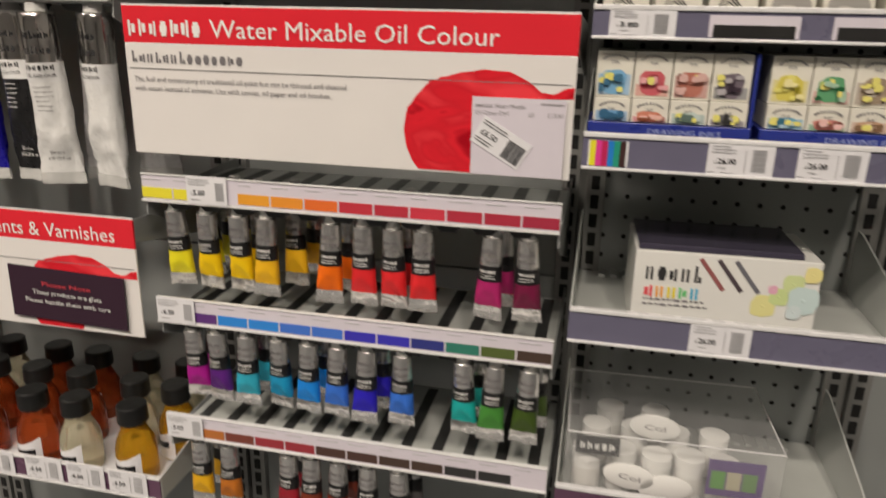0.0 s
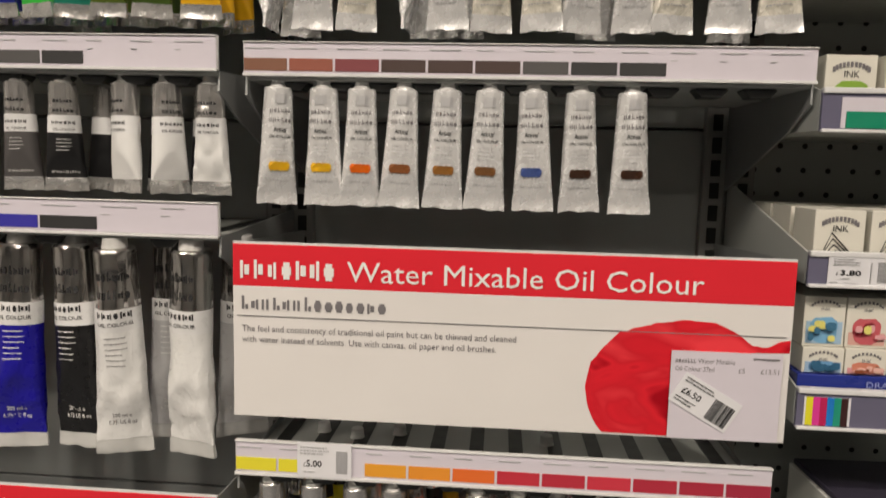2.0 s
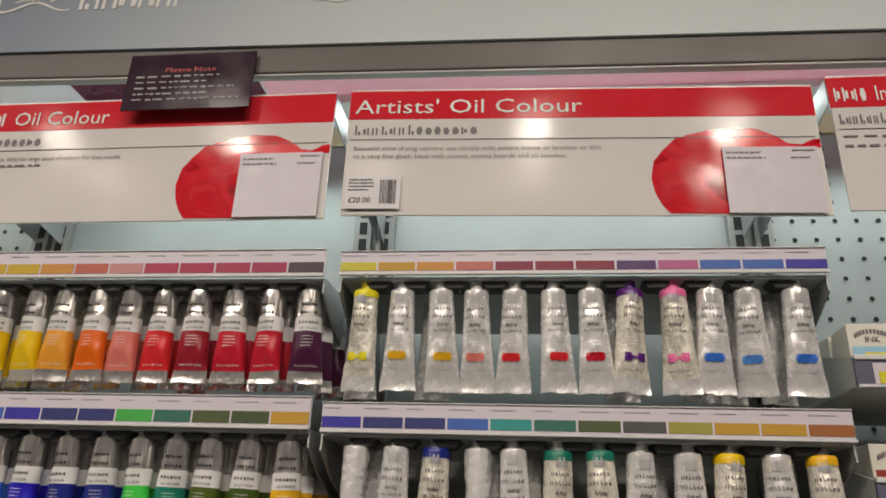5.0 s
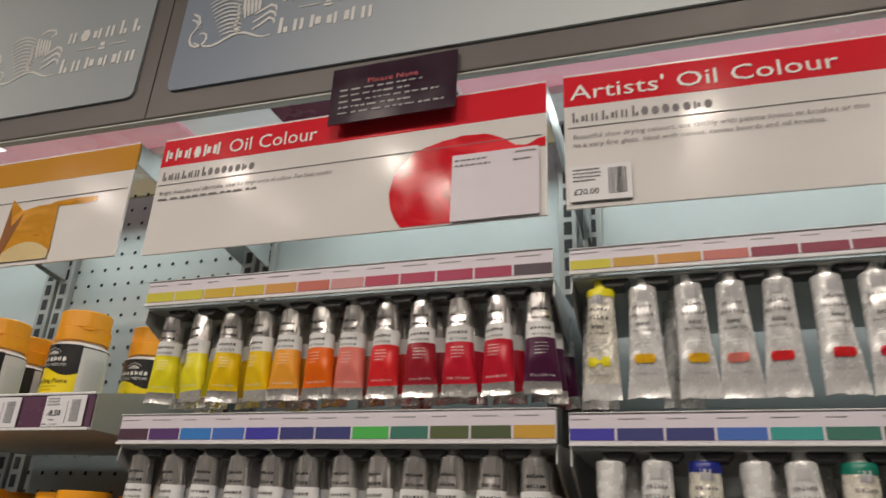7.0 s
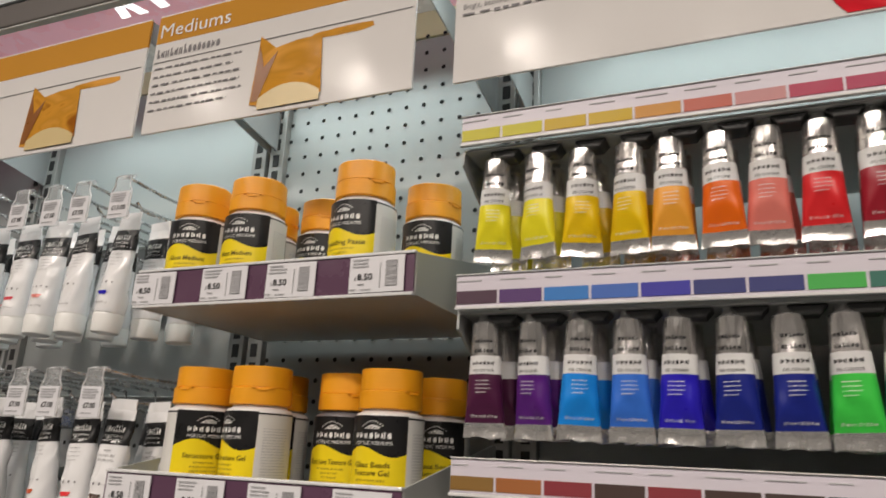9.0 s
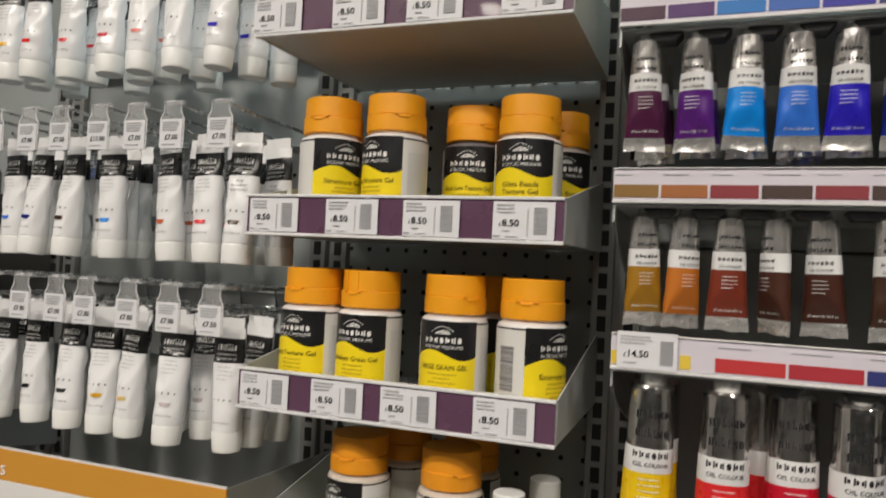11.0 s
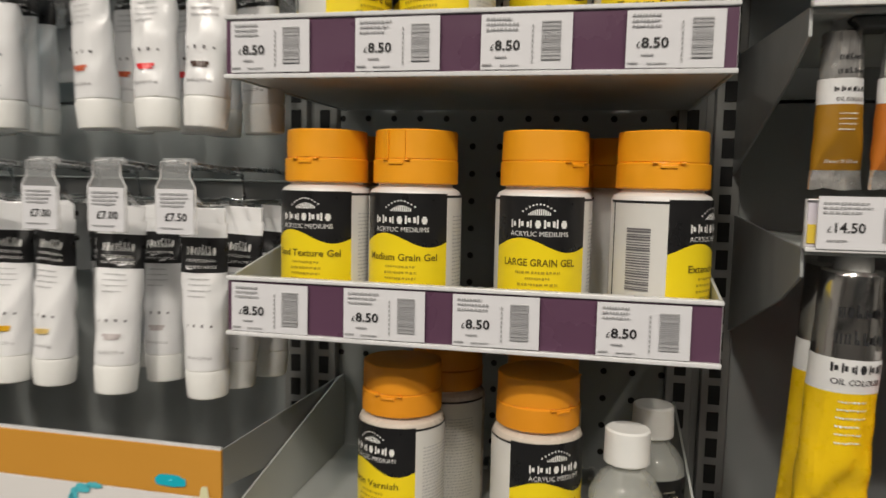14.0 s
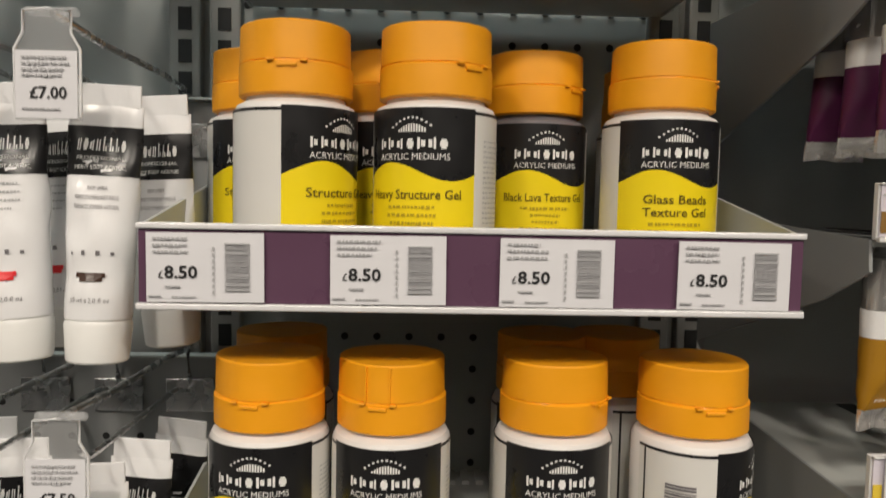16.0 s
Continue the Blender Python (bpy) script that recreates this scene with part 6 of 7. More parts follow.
        put("lower_wire", _cache["hook_wire2"], hk)
        put("cross_bar", _cache["hook_cross"], hk)
        put("back_plate", _cache["hook_plate"], hk)
        fl = put("ticket_holder", _cache["hook_flap"], hk)
        put("holder_rim", _cache["hook_rim"], fl)
        tk = put("price_ticket", _cache["hook_ticket"], hk)
        p = "£7.50" if (row == 2 and k == 8) else "£13.00" if (row, k) in ((0, 6), (1, 4)) else price
        key = ("hookprint", p)
        if key not in _cache:
            v, f = joined((*text_data(p, 0.0084, "CENTER", None, 0.02), 0.001, -0.041))
            _cache[key] = raw_mesh("price_print", v, f, INK)
            v, f = joined((*quads(print_lines(-0.012, 0.012, -0.020, 4, 0.0030, 0.0015, 3, 0.2)), 0, 0), (*quads(print_lines(-0.012, 0.009, -0.046, 1, 0.003, 0.0010, 4)), 0, 0))
            _cache[key + ("fine",)] = raw_mesh("fine_print", v, f, TICKET_INK)
        put("price_print", _cache[key], tk, m=pose(0, -0.168, 0))
        put("fine_print", _cache[key + ("fine",)], tk, m=pose(0, -0.168, 0))
        for d in range(3):
            if d == 2 and k % 2:
                continue
            acrylic_tube(TUBE_XS[row][k] + rnd.uniform(-0.003, 0.003) + (0.013 if (row, k) != (1, 4) else -0.016) * d, -0.132 + 0.042 * d, hz - (0.040 if row == 1 else 0.044), c, nm, rnd, d < 2)


# ---- solvent tray and glass bottles ----
tr = jar_tray(-0.808, -0.316, 0.570, 0.606, -0.166, (-0.770, -0.690, -0.610, -0.530, -0.462, -0.395), "£6.50", "grey steel tray with plum price strip full of glass bottles", 40)
AMBER_G, YELLOW_G, PALE_G = liquid("dark_amber_oil", (0.50, 0.09, 0.02)), liquid("golden_oil", (0.75, 0.40, 0.02)), liquid("pale_oil", (0.86, 0.81, 0.60))


def oil_bottle(x, y, z, glass, name, rz):
    b = thing("oil_medium_bottle", x, y, z, "glass bottle of %s oil medium with black cap" % name, "bottle", "oil medium bottles", rz=rz)
    put("glass", turned("glass", ((0.0150, 0.094), (0.0155, 0.086), (0.0175, 0.079), (0.0260, 0.060), (0.0282, 0.050), (0.0282, 0.003), (0.026, 0.0)), AMBER_G, 28), b, glass)
    put("cap", turned("cap", ((0.0185, 0.027), (0.0205, 0.0255), (0.0212, 0.002), (0.0200, 0.0)), CAP_BLACK, 24), b, m=pose(0, 0, 0.089))
    put("label", arc_label("bottle_label", A_FRONT - 1.2, A_FRONT + 1.2, lambda a: 0.004, lambda a: 0.046 - 0.007 * math.cos((a - A_FRONT) * 2), 0.0287, WHITE_PAPER, 16), b)
    put("label_swoosh", arc_label("bottle_swoosh", A_FRONT - 0.9, A_FRONT + 0.9, lambda a: 0.026 + 0.004 * a, lambda a: 0.036 + 0.004 * a, 0.0291, BLACK_LABEL, 16), b)
    return b


rnd = random.Random(5)
part("paper_liner", boxes((0.004, 0.488, 0.006, 0.240, 0.0051, 0.0055)), WHITE_PAPER, tr, "white paper liner")
zb = 0.5757
cols = {"amber": AMBER_G, "yellow": YELLOW_G, "pale": PALE_G}
for y, row in ((-0.128, ((-0.768, "pale"), (-0.700, "amber"), (-0.632, "amber"), (-0.540, "amber"), (-0.468, "pale"), (-0.377, "yellow"))),
               (-0.060, ((-0.735, "amber"), (-0.668, "amber"), (-0.590, "amber"), (-0.512, "amber"), (-0.420, "pale"), (-0.352, "yellow"))),
               (0.010, ((-0.700, "pale"), (-0.610, "amber"), (-0.535, "amber"), (-0.448, "pale"), (-0.372, "pale")))):
    for x, nm in row:
        oil_bottle(x, y, zb, cols[nm], {"amber": "dark amber", "yellow": "golden", "pale": "pale"}[nm], rnd.uniform(-55, -20))

# ---- white medium bottles under the hanging tubes ----
jar_tray(-1.740, -1.206, 0.640, 0.684, -0.170, (-1.70, -1.60, -1.50, -1.40, -1.31), "£9.50", "grey steel tray with plum price strip under white bottles", 60)


def medium_bottle(x, y, z, colour, name, rz):
    b = thing("medium_bottle", x, y, z, "white plastic bottle with flip cap, black and %s label" % name, "bottle", "white medium bottles", rz=rz)
    put("body", turned("body", ((0.0165, 0.150), (0.0175, 0.145), (0.0235, 0.141), (0.0320, 0.131), (0.0352, 0.118), (0.0352, 0.004), (0.033, 0.0)), BOTTLE_WHITE, 28), b)
    put("cap", turned("cap", ((0.0150, 0.033), (0.0170, 0.031), (0.0180, 0.020), (0.0176, 0.0192), (0.0185, 0.018), (0.0185, 0.0)), CAP_WHITE, 24), b, m=pose(0, 0, 0.148))
    put("black_label", arc_label("wide_black_label", A_FRONT - 1.5, A_FRONT + 1.5, lambda a: 0.083, lambda a: 0.113, 0.0356, BLACK_LABEL, 20), b)
    put("colour_label", arc_label("wide_colour_label", A_FRONT - 1.5, A_FRONT + 1.5, lambda a: 0.055, lambda a: 0.083, 0.0356, TUBE_WHITE, 20), b, paint(colour))
    put("wordmark", round_print("wordmark", [(*shape_row(-0.018, 0.018, 0.097, 0.107, 8, 4), 0, 0), (*quads(word_bars(-0.018, 0.018, 0.088, 0.091, 12, 4)), 0, 0)], 0.0361, WHITE_INK, key="bottle_mark"), b)
    return b


zb = 0.640 + FLOOR_T
for x, y, dz, c, nm, rz in ((-1.700, -0.120, 0, (0.10, 0.55, 0.05), "green", 5), (-1.592, -0.120, 0, (0.80, 0.20, 0.03), "orange", 5), (-1.505, -0.120, 0, (0.04, 0.10, 0.45), "blue", 10), (-1.427, -0.122, 0, (0.3, 0.3, 0.32), "grey", 0), (-1.355, -0.122, 0, (0.04, 0.30, 0.5), "blue", 8), (-1.284, -0.122, 0, (0.5, 0.05, 0.1), "red", 0),
                            (-1.700, -0.045, 0, (0.8, 0.2, 0.03), "orange", 0), (-1.625, -0.045, 0, (0.8, 0.2, 0.03), "orange", 0), (-1.510, -0.045, 0, (0.3, 0.3, 0.3), "grey", 0), (-1.430, -0.045, 0, (0.3, 0.3, 0.3), "grey", 0), (-1.356, -0.045, 0, (0.1, 0.1, 0.4), "blue", 0)):
    medium_bottle(x, y, zb + dz, c, nm, rz)
medium_bottle(-1.2445, -0.048, zb, (0.35, 0.30, 0.26), "brown", 12)

# ---- ink shelves ----
I0, I1 = 0.216, 0.568


def ink_shelf(z_top, h, patches, tickets, label, strip=PURPLE_GREY, y=-0.157):
    """A shelf tray with a clear-fronted strip; patches: (x0, x1, colour) pieces of the printed strip."""
    w = I1 - I0
    depth = BACK - y - 0.006
    s = thing("ink_shelf", I0, y, z_top - h, label, "shelf", "ink shelves")
    part("base", boxes((0.002, w - 0.002, 0.003, depth, 0.001, 0.004), bevel=0.0006), TRAY_STEEL, s)
    part("front_strip", boxes((0.0, w, -0.001, 0.003, 0.0, h - 0.002), bevel=0.0005), strip, s)
    part("top_edge", boxes((0.0, w, -0.0035, 0.0045, h - 0.005, h), bevel=0.001), EDGE, s)
    part("bottom_edge", boxes((0.0, w, -0.0045, 0.001, -0.001, 0.002), bevel=0.0008), EDGE, s)
    for bx in (0.0, w - 0.002):
        bm = bmesh.new()
        vs = [bm.verts.new(p) for p in ((bx, 0.004, 0.001), (bx, 0.004, h - 0.002), (bx, depth * 0.9, h + 0.05), (bx, depth, h + 0.05), (bx, depth, 0.001))]
        face = bm.faces.new(vs)
        ext = bmesh.ops.extrude_face_region(bm, geom=[face])
        bmesh.ops.translate(bm, vec=(0.002, 0, 0), verts=[g for g in ext["geom"] if isinstance(g, bmesh.types.BMVert)])
        part("side_panel", bm, TRAY_STEEL, s)
    part("back_ridge", boxes(*[(0.03 + 0.016 * k, 0.038 + 0.016 * k, depth - 0.03, depth - 0.004, 0.004, 0.0085) for k in range(int((w - 0.06) / 0.016))]), TRAY_STEEL, s)
    for k, (x0, x1, c) in enumerate(patches):
        me = raw_mesh("strip_patch", *quads([(x0, x1, 0.003, h - 0.008)]), WHITE_INK)
        put("strip_patch", me, s, c, pose(0, -0.0012 - 0.00012 * k, 0))
    for x, p in tickets:
        price_ticket(s, x, 0.002, p, 2, -0.0022, 0.062, h - 0.006)
    return s


def carton(x, y, z, w, d, h, art, rnd, label, rz=0.0, body=INK_CREAM):
    """A small printed ink carton with an arched name and a picture."""
    c = thing("ink_carton", x, y, z, label, "carton", "ink cartons", rz=rz)
    part("carton_body", boxes((-w / 2, w / 2, 0, d, 0, h), bevel=0.0008), body, c)
    arch = []
    for k in range(11):
        a = math.pi * (0.2 + 0.6 * k / 10)
        cx, cz = -0.42 * w * math.cos(a), h * 0.70 + 0.17 * h * math.sin(a)
        arch.append((cx - 0.0011, cx + 0.0011, cz - 0.0022, cz + 0.0022))
    put("name_print", raw_mesh("name_print", *quads(arch + []), GREY_INK), c, m=pose(0, -0.0002, 0))
    put("range_print", raw_mesh("range_print", *text_data("INK", h * 0.13, "CENTER", w * 0.30), INK), c, m=pose(0, -0.0010, h * 0.69))
    kind, ca, cb = art
    if kind == "blob":
        v, f = smear(-0.42 * w, 0.42 * w, 0.06 * h, 0.64 * h, 0, rnd.randint(1, 30))
        put("picture", raw_mesh("picture", v, f, paint(ca)), c)
        v, f = smear(-0.30 * w, 0.18 * w, 0.18 * h, 0.46 * h, 0, rnd.randint(1, 30))
        put("picture_detail", raw_mesh("picture_detail", v, f, paint(cb)), c, m=pose(0, -0.0022, 0))
    elif kind == "lines":
        for k in range(7):
            knee = (0.02 * w - 0.03 * w * k, h * (0.16 + 0.085 * k))
            tip = (-0.42 * w + 0.02 * w * k, h * (0.08 + 0.055 * k))
            put("picture_stroke", raw_mesh("picture_stroke", *ribbon([(0.40 * w, h * 0.13), (0.20 * w, (knee[1] + h * 0.13) / 2), knee, tip], 0.0007), paint(ca)), c, m=pose(0, -0.0008, 0))
    else:
        v, f = quads([(-0.44 * w, 0.44 * w, 0.06 * h, 0.62 * h)])
        put("picture", raw_mesh("picture", v, f, paint(ca)), c, m=pose(0, -0.0002, 0))
        v, f = quads([(-0.36 * w, -0.05 * w, 0.10 * h, 0.40 * h), (0.04 * w, 0.36 * w, 0.10 * h, 0.34 * h), (-0.2 * w, 0.22 * w, 0.44 * h, 0.52 * h)])
        put("picture_detail", raw_mesh("picture_detail", v, f, paint(cb)), c, m=pose(0, -0.0012, 0))
    return c


rnd = random.Random(31)
YC, CRED, CGRN = (0.82, 0.68, 0.03), (0.30, 0.05, 0.04), (0.05, 0.35, 0.08)
for zt, h, cols_ in ((1.619, 0.031, [(0.75, 0.68, 0.04), (0.75, 0.5, 0.05), (0.7, 0.3, 0.04), (0.6, 0.1, 0.05)]), (1.506, 0.035, [(0.62, 0.02, 0.12), (0.5, 0.03, 0.2), (0.3, 0.03, 0.2), (0.2, 0.03, 0.2)]), (1.371, 0.037, [(0.01, 0.25, 0.14), (0.05, 0.3, 0.08), (0.2, 0.3, 0.03), (0.1, 0.15, 0.03)]), (1.231, 0.031, [(0.02, 0.02, 0.02), (0.02, 0.02, 0.02), (0.03, 0.03, 0.03), (0.02, 0.02, 0.02)])):
    pt = []
    off = 0.016 if zt > 1.3 else 0.108
    for k, c in enumerate(cols_[:3]):
        pt += [(off + 0.108 * k, off + 0.108 * k + 0.100 - 0.02 * (off > 0.1), PAPER)]
    sh = ink_shelf(zt, h, pt, () if zt > 1.3 else ((0.008 + 0.008, "£3.80"),), "steel shelf with slate strip and colour patches holding ink cartons")
    for k, c in enumerate(cols_[:3]):
        put("colour_patch", raw_mesh("colour_patch", *quads([(off + 0.108 * k + 0.004, off + 0.108 * k + 0.096 - 0.02 * (off > 0.1), 0.003, h * 0.46)]), WHITE_INK), sh, paint(c), pose(0, -0.0022, 0))
zf = {1: 1.619 - 0.031 + 0.0045, 2: 1.506 - 0.035 + 0.0045, 3: 1.371 - 0.037 + 0.0045, 4: 1.231 - 0.031 + 0.0045}
for row, arts in ((1, [("pic", (0.30, 0.55, 0.72), YC)] * 4 + [("blob", (0.8, 0.6, 0.05), SCARLET)] * 2), (2, [("pic", CRED, (0.6, 0.4, 0.1))] * 5 + [("blob", (0.5, 0.05, 0.2), (0.2, 0.02, 0.1))] * 1), (3, [("blob", (0.25, 0.42, 0.06), CGRN)] * 5 + [("blob", (0.06, 0.3, 0.25), (0.6, 0.55, 0.1))] * 1), (4, [("lines", BLACK, BLACK)] * 3 + [("blob", (0.35, 0.34, 0.32), (0.6, 0.58, 0.55))] * 3)):
    for k, art in enumerate(arts):
        for d in range(3):
            carton(0.245 + 0.0505 * k + rnd.uniform(-0.002, 0.002), -0.143 + 0.052 * d, zf[row], 0.044, 0.044, 0.062, art, rnd, "small cream ink carton with a printed picture", rnd.uniform(-4, 4)) if d < 2 or k < 3 else None

# boxed drawing ink sets
ink_shelf(1.108, 0.037, [(0.006, 0.046, WHITE_PAPER)] + [(0.0075 + 0.006 * k, 0.0135 + 0.006 * k, paint(c)) for k, c in enumerate(((0.75, 0.7, 0.03), (0.7, 0.05, 0.3), (0.5, 0.02, 0.1), (0.02, 0.2, 0.6), (0.02, 0.3, 0.2), (0.05, 0.02, 0.02)))] + [(0.300, 0.345, paint((0.8, 0.4, 0.03)))], ((0.122, "£26.00"), (0.205, "£26.00")), "steel shelf with slate strip and price tickets under ink sets")


def ink_set(x, y, z, pics, rnd):
    s = thing("ink_set_box", x, y, z, "blue framed window box of eight drawing inks", "ink set", "drawing ink sets")
    w, d, b = 0.158, 0.09, 0.030
    part("blue_tray", boxes((0, w, 0, d, 0, b + 0.012), bevel=0.0008), BLUE_CARTON, s)
    for bx in (w - 0.003,):
        part("blue_side", boxes((bx, bx + 0.003, 0.001, d, b + 0.0125, b + 0.083)), BLUE_CARTON, s)
    cw = (w - 0.008) / 4
    for r, (z0, z1) in enumerate(((b + 0.0125, b + 0.036), (b + 0.0365, b + 0.082))):
        for k in range(4):
            x0 = 0.004 + k * cw
            cb = part("inner_carton", boxes((x0 + 0.0006, x0 + cw - 0.0006, 0.004 + 0.004 * r, d - 0.004, z0, z1), bevel=0.0006), INK_CREAM, s)
            c1 = pics[r * 4 + k]
            lo, hi = (z0 + 0.001, z1 - 0.010) if r == 0 else (z0 + 0.003, z1 - 0.016)
            v, f = smear(x0 + 0.006, x0 + cw - 0.007, lo, hi - 0.002, 0, rnd.randint(1, 40))
            put("picture", raw_mesh("picture", v, f, paint(tuple(0.08 + 0.75 * c for c in c1))), cb, m=pose(0, 0.0036 + 0.004 * r, 0))
            put("picture_ground", raw_mesh("picture_ground", *quads([(x0 + 0.003, x0 + cw - 0.003, lo - 0.0005, lo + (hi - lo) * (0.40 if k % 2 else 0.75))]), paint(tuple(0.55 * c + 0.28 for c in pics[(r * 4 + k + 4) % 8 if k % 2 else r * 4 + k]))), cb, m=pose(0, 0.0038 + 0.004 * r, 0))
            for q in range(9):
                px, pz = rnd.uniform(x0 + 0.003, x0 + cw - 0.012), rnd.uniform(lo + 0.001, hi - 0.008)
                v, f = smear(px, px + rnd.uniform(0.004, 0.010), pz, pz + rnd.uniform(0.003, 0.008), 0, rnd.randint(1, 40))
                tone = rnd.choice((tuple(min(0.85, 0.35 + c * 0.6) for c in c1), tuple(c * 0.35 for c in c1), (0.75, 0.70, 0.2)))
                put("picture_detail", raw_mesh("picture_detail", v, f, paint(tone)), cb, m=pose(0, 0.0018 + 0.004 * r - 0.0004 * q, 0))
            arch = []
            for q in range(9):
                a = math.pi * (0.15 + 0.7 * q / 8)
                ax, az = x0 + cw / 2 - 0.013 * math.cos(a), z1 - 0.011 + 0.007 * math.sin(a)
                arch.append((ax - 0.0008, ax + 0.0008, az - 0.0011, az + 0.0011))
            put("name_print", raw_mesh("name_print", *quads(arch), GREY_INK), cb, m=pose(0, 0.0036 + 0.004 * r, 0))
            put("range_print", raw_mesh("range_print", *text_data("INK", 0.0050, "CENTER"), GREY_INK), cb, m=pose(x0 + cw / 2, 0.0028 + 0.004 * r, z1 - 0.0125))
    put("title_print", raw_mesh("title_print", *joined((*text_data("DRAWING INKS", 0.0075, "CENTER", 0.07), w * 0.6, b + 0.002)), paint((0.35, 0.4, 0.7))), s, m=pose(0, -0.0012, 0))
    return s


pics1 = [(0.1, 0.35, 0.65), (0.7, 0.2, 0.1), (0.3, 0.45, 0.4), (0.1, 0.1, 0.1), (0.15, 0.45, 0.75), (0.65, 0.05, 0.08), (0.5, 0.12, 0.06), (0.12, 0.08, 0.12)]
pics2 = [(0.1, 0.4, 0.6), (0.7, 0.25, 0.2), (0.6, 0.35, 0.2), (0.2, 0.3, 0.5), (0.75, 0.65, 0.05), (0.05, 0.35, 0.12), (0.35, 0.25, 0.15), (0.7, 0.4, 0.05)]
ink_set(0.219, -0.147, 1.0755, pics1, rnd)
ink_set(0.385, -0.147, 1.0755, pics2, rnd)

# boxed acrylic ink on a deep shelf
ink_shelf(0.916, 0.040, [], ((0.128, "£26.00"),), "deep steel shelf with slate strip under a white paint box")
mb = thing("paint_set_box", 0.283, -0.115, 0.8805, "white carton of acrylic inks with pens and colour splashes", "paint set", rz=2)
part("carton", boxes((0, 0.195, 0, 0.115, 0, 0.094), bevel=0.0012), mat("white_carton", (0.74, 0.74, 0.71), 0.35, 0, 0.04, 30), mb)
part("clear_lid", boxes((0.003, 0.176, 0.004, 0.112, 0.094, 0.101), bevel=0.0015), mat("smoky_lid", (0.05, 0.045, 0.07), 0.15), mb)
put("wordmark", raw_mesh("wordmark", *quads(word_bars(0.012, 0.076, 0.060, 0.080, 5, 4)), INK), mb, m=pose(0, -0.0004, 0))
for k, c in enumerate(((0.75, 0.08, 0.1), (0.85, 0.35, 0.02), (0.8, 0.65, 0.02), (0.15, 0.55, 0.2), (0.03, 0.4, 0.65))):
    put("wordmark", raw_mesh("wordmark", *quads(word_bars(0.012 + 0.0125 * k, 0.025 + 0.0125 * k, 0.040, 0.057, 1, k)), paint(c)), mb, m=pose(0, -0.0004, 0))
put("small_print", raw_mesh("small_print", *quads(print_lines(0.012, 0.085, 0.039, 2, 0.006, 0.0024, 4) + print_lines(0.012, 0.18, 0.016, 2, 0.006, 0.0018, 5)), GREY_INK), mb, m=pose(0, -0.0004, 0))
for k, (px, c) in enumerate(((0.083, (0.30, 0.10, 0.10)), (0.102, (0.08, 0.06, 0.07)), (0.120, (0.15, 0.15, 0.17)))):
    v, f = quads([(-0.0022, 0.0022, -0.022, 0.022)])
    put("pen_picture", raw_mesh("pen_picture", v, f, paint(c)), mb, m=pose(px, -0.0006, 0.072, 0, -38, 0))
for k, (px, pz, pr, c) in enumerate(((0.140, 0.040, 0.013, (0.75, 0.70, 0.06)), (0.155, 0.052, 0.010, (0.50, 0.68, 0.05)), (0.148, 0.060, 0.005, (0.75, 0.2, 0.4)), (0.168, 0.068, 0.011, (0.55, 0.70, 0.10)), (0.180, 0.050, 0.016, (0.45, 0.66, 0.66)), (0.186, 0.080, 0.009, (0.85, 0.72, 0.05)), (0.172, 0.036, 0.008, (0.55, 0.7, 0.72)))):
    v, f = smear(px - pr, px + pr, pz - pr, pz + pr, 0, k + 3)
    put("colour_splash", raw_mesh("colour_splash", v, f, paint(tuple(0.6 * q + 0.28 for q in c))), mb, m=pose(0, 0.0002 - 0.0003 * k, 0))

# lowest ink shelf: clear packs of white jars
ink_shelf(0.688, 0.045, [], ((0.13, "£9.90"),), "deep steel shelf with plum strip under clear packs", PLUM)
pk = thing("jar_pack", 0.224, -0.128, 0.6475, "clear plastic pack of white paint jars with oval tags", "paint set", rz=2)
part("clear_case", boxes((0, 0.252, 0, 0.17, 0, 0.096), bevel=0.004), HOOK_CLEAR, pk)
case_edge = ((0.002, 0.002), (0.250, 0.002), (0.250, 0.168), (0.002, 0.168))
for (ax, ay), (bx, by) in zip(case_edge, case_edge[1:] + case_edge[:1]):
    put("case_edge", raw_mesh("case_edge", *rod([(ax, ay, 0.095), (bx, by, 0.095)], 0.0010, 6), EDGE, True), pk)
for jx, jy in ((0.028, 0.030), (0.070, 0.036), (0.112, 0.030), (0.152, 0.036), (0.192, 0.030), (0.040, 0.090), (0.090, 0.092), (0.140, 0.090), (0.190, 0.092), (0.060, 0.140), (0.120, 0.140)):
    jr = put("white_jar", turned("white_jar", ((0.014, 0.058), (0.0185, 0.057), (0.019, 0.044), (0.0175, 0.043), (0.0175, 0.002), (0.016, 0.0)), CAP_WHITE, 20), pk, m=pose(jx, jy, 0.003))
    put("jar_label", arc_label("jar_wrap", A_FRONT - 1.2, A_FRONT + 1.2, lambda a: 0.010, lambda a: 0.034, 0.0180, LABEL_PALE, 12), jr)
lb = part("black_label", boxes((0.012, 0.064, 0.0035, 0.0050, 0.066, 0.090)), BLACK_LABEL, pk)
put("wordmark_bars", raw_mesh("wordmark_bars", *quads(word_bars(0.017, 0.060, 0.072, 0.085, 5, 3)), WHITE_INK), lb, m=pose(0, 0.0028, 0))
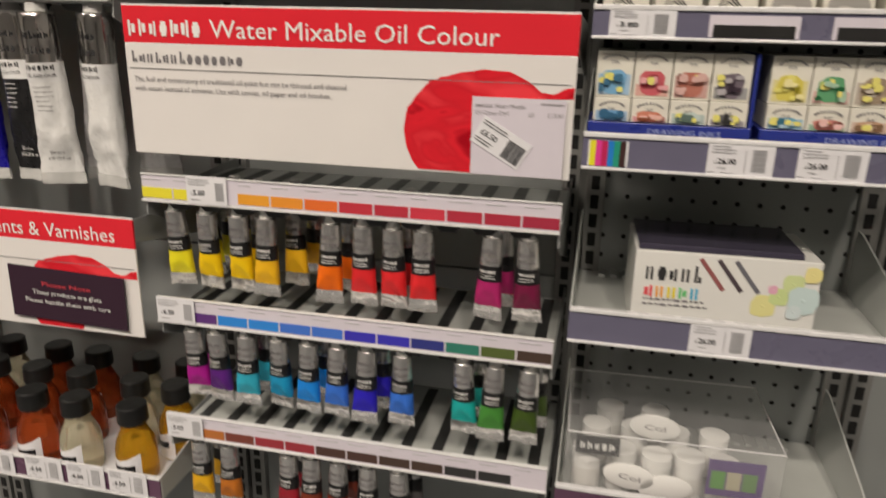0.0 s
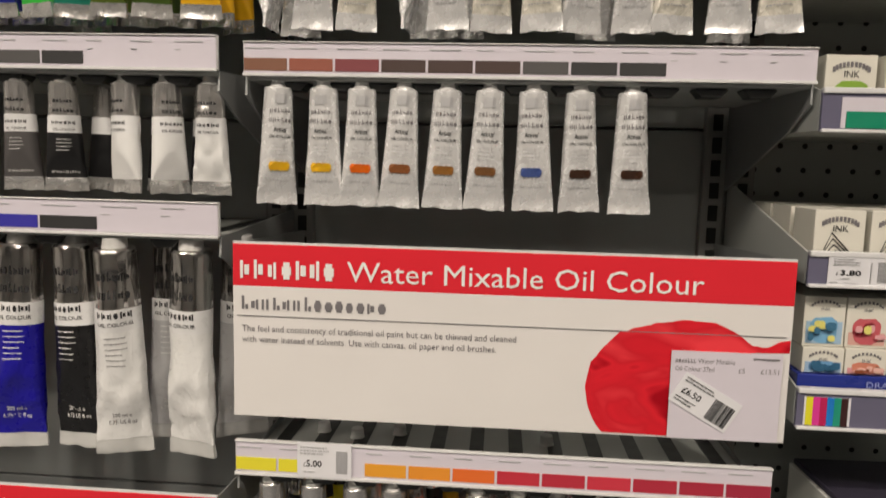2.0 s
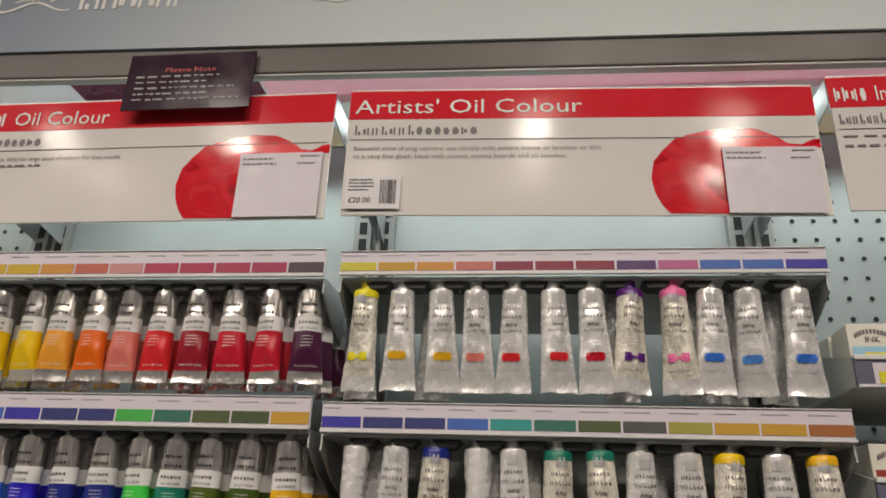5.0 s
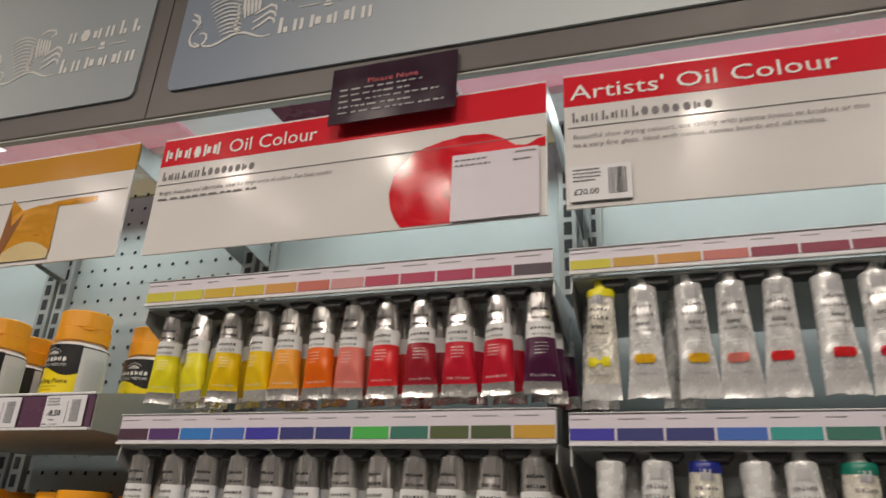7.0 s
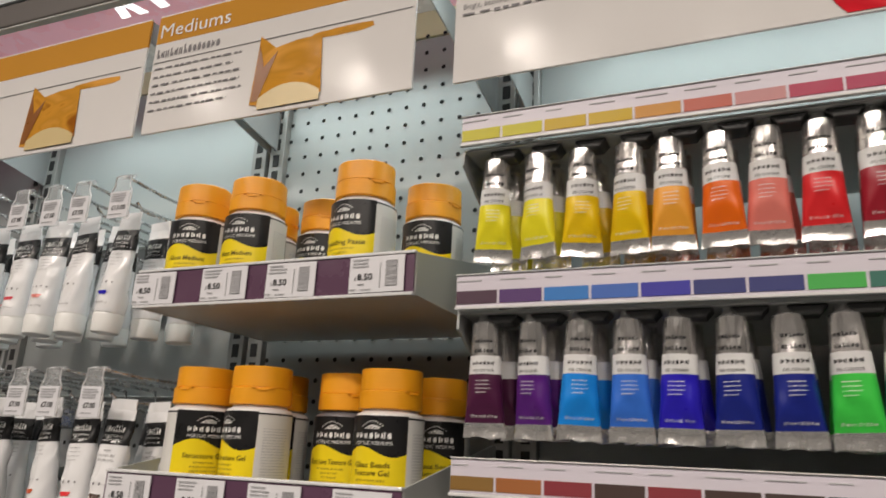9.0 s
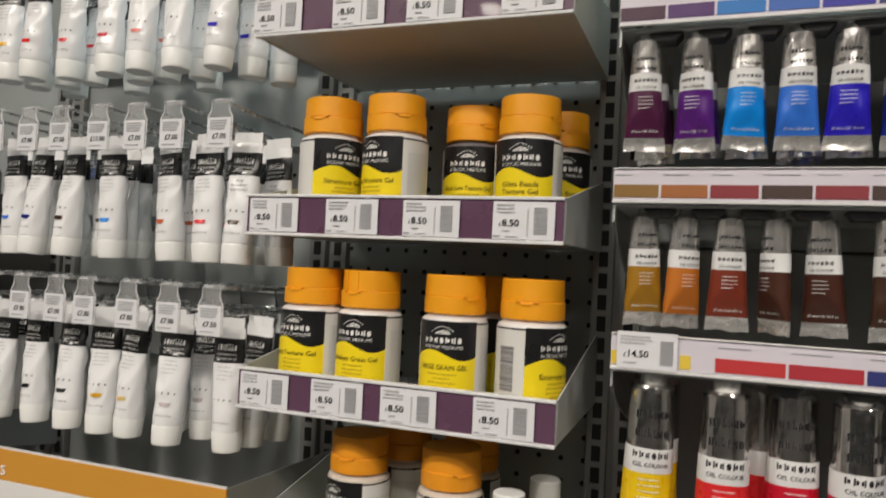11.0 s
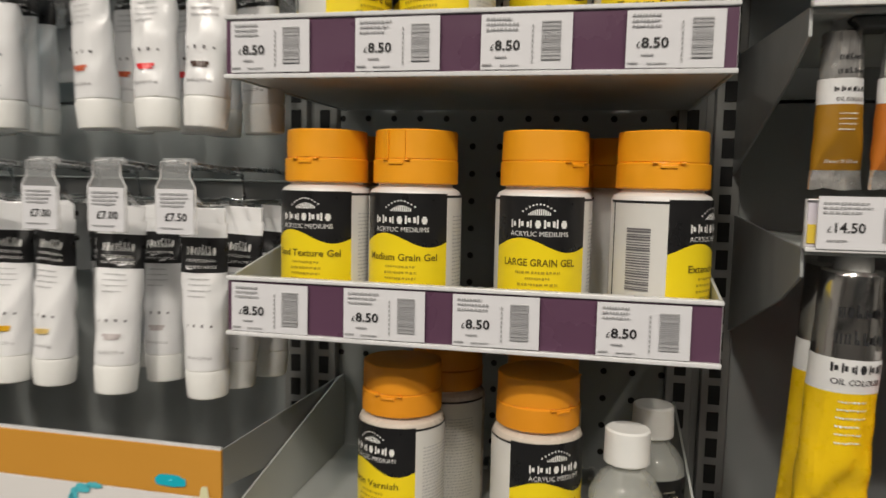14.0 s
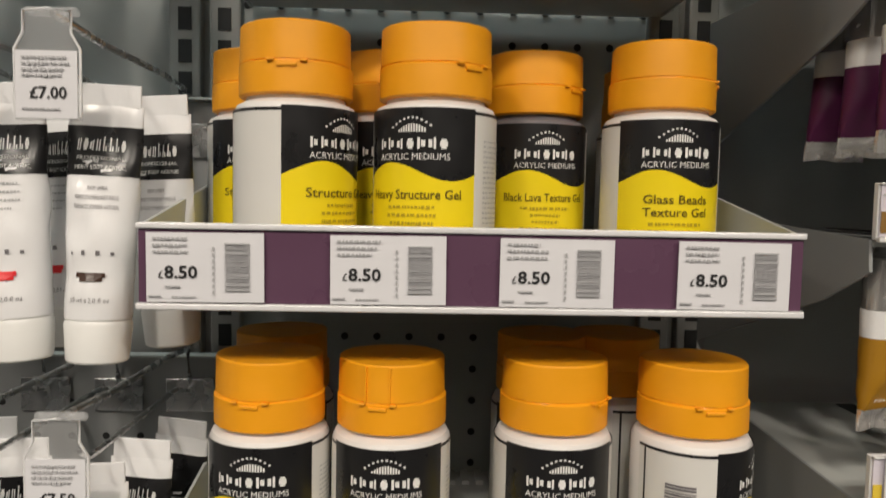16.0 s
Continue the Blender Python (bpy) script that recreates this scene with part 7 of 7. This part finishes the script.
for tx, tz, tilt, words in ((0.078, 0.046, 8, "Col"), (0.120, 0.036, -6, ""), (0.110, 0.080, 4, "Col")):
    tag = put("oval_tag", turned("oval_tag", ((0.021, 0.003), (0.0235, 0.002), (0.0235, 0.0), (0.021, -0.001)), CAP_WHITE, 28), pk, m=pose(tx, -0.0035 if tz < 0.07 else 0.06, tz, 90, tilt, 0) @ Matrix.Diagonal((1.35, 0.72, 1.0, 1.0)))
    if words:
        put("tag_print", raw_mesh("tag_print", *text_data(words, 0.014, "CENTER"), GREY_INK), tag, m=Matrix.Rotation(radians(-90), 4, "X") @ pose(0, -0.0036, -0.005))
cd = part("colour_card", boxes((0.168, 0.232, 0.0035, 0.0050, 0.030, 0.078)), paint((0.10, 0.05, 0.20)), pk)
for k, cc in enumerate(((0.10, 0.30, 0.05), (0.45, 0.42, 0.30), (0.12, 0.25, 0.08))):
    put("card_patch", raw_mesh("card_patch", *quads([(0.172 + 0.018 * k, 0.188 + 0.018 * k, 0.040, 0.064)]), paint(cc)), cd, m=pose(0, 0.0028, 0))

# ---- far bay with dark packs ----
for zt in (1.365, 1.155, 0.915):
    jar_tray(-2.25, -1.752, zt - 0.044, zt, -0.170, (-2.22, -2.1, -1.98, -1.86, -1.81), "£6.50", "dark filled steel tray with plum price strip", 80, DARK_STEEL)
DARK_JAR = mat("black_gloss_plastic", (0.014, 0.014, 0.015), 0.2, 0, 0.1, 50)
for row, (zb, gold) in enumerate(((1.365, 0), (1.155, 1), (0.915, 1))):
    for k in range(6):
        for d in range(2):
            t = thing("black_tub", -2.20 + 0.080 * k, -0.118 + 0.08 * d, zb - 0.044 + FLOOR_T, "black plastic tub with pale label", "tub", "black tubs", rz=rnd.uniform(-15, 15))
            put("body", turned("tub_body", ((0.030, 0.105), (0.034, 0.098), (0.034, 0.003), (0.032, 0.0)), DARK_JAR, 24), t)
            put("cap", turned("tub_cap", ((0.026, 0.028), (0.0285, 0.026), (0.029, 0.0)), CAP_BLACK, 24), t, paint((0.02, 0.16, 0.65)) if row == 0 and k == 5 else None, pose(0, 0, 0.104))
            put("label", arc_label("tub_label", A_FRONT - 0.8, A_FRONT + 0.8, lambda a: 0.012, lambda a: 0.05, 0.0345, WHITE_PAPER, 14), t, paint((0.50, 0.40, 0.18)) if gold else None)
            put("label_head", arc_label("tub_head", A_FRONT - 0.8, A_FRONT + 0.8, lambda a: 0.05, lambda a: 0.066, 0.0345, WHITE_PAPER, 14), t)
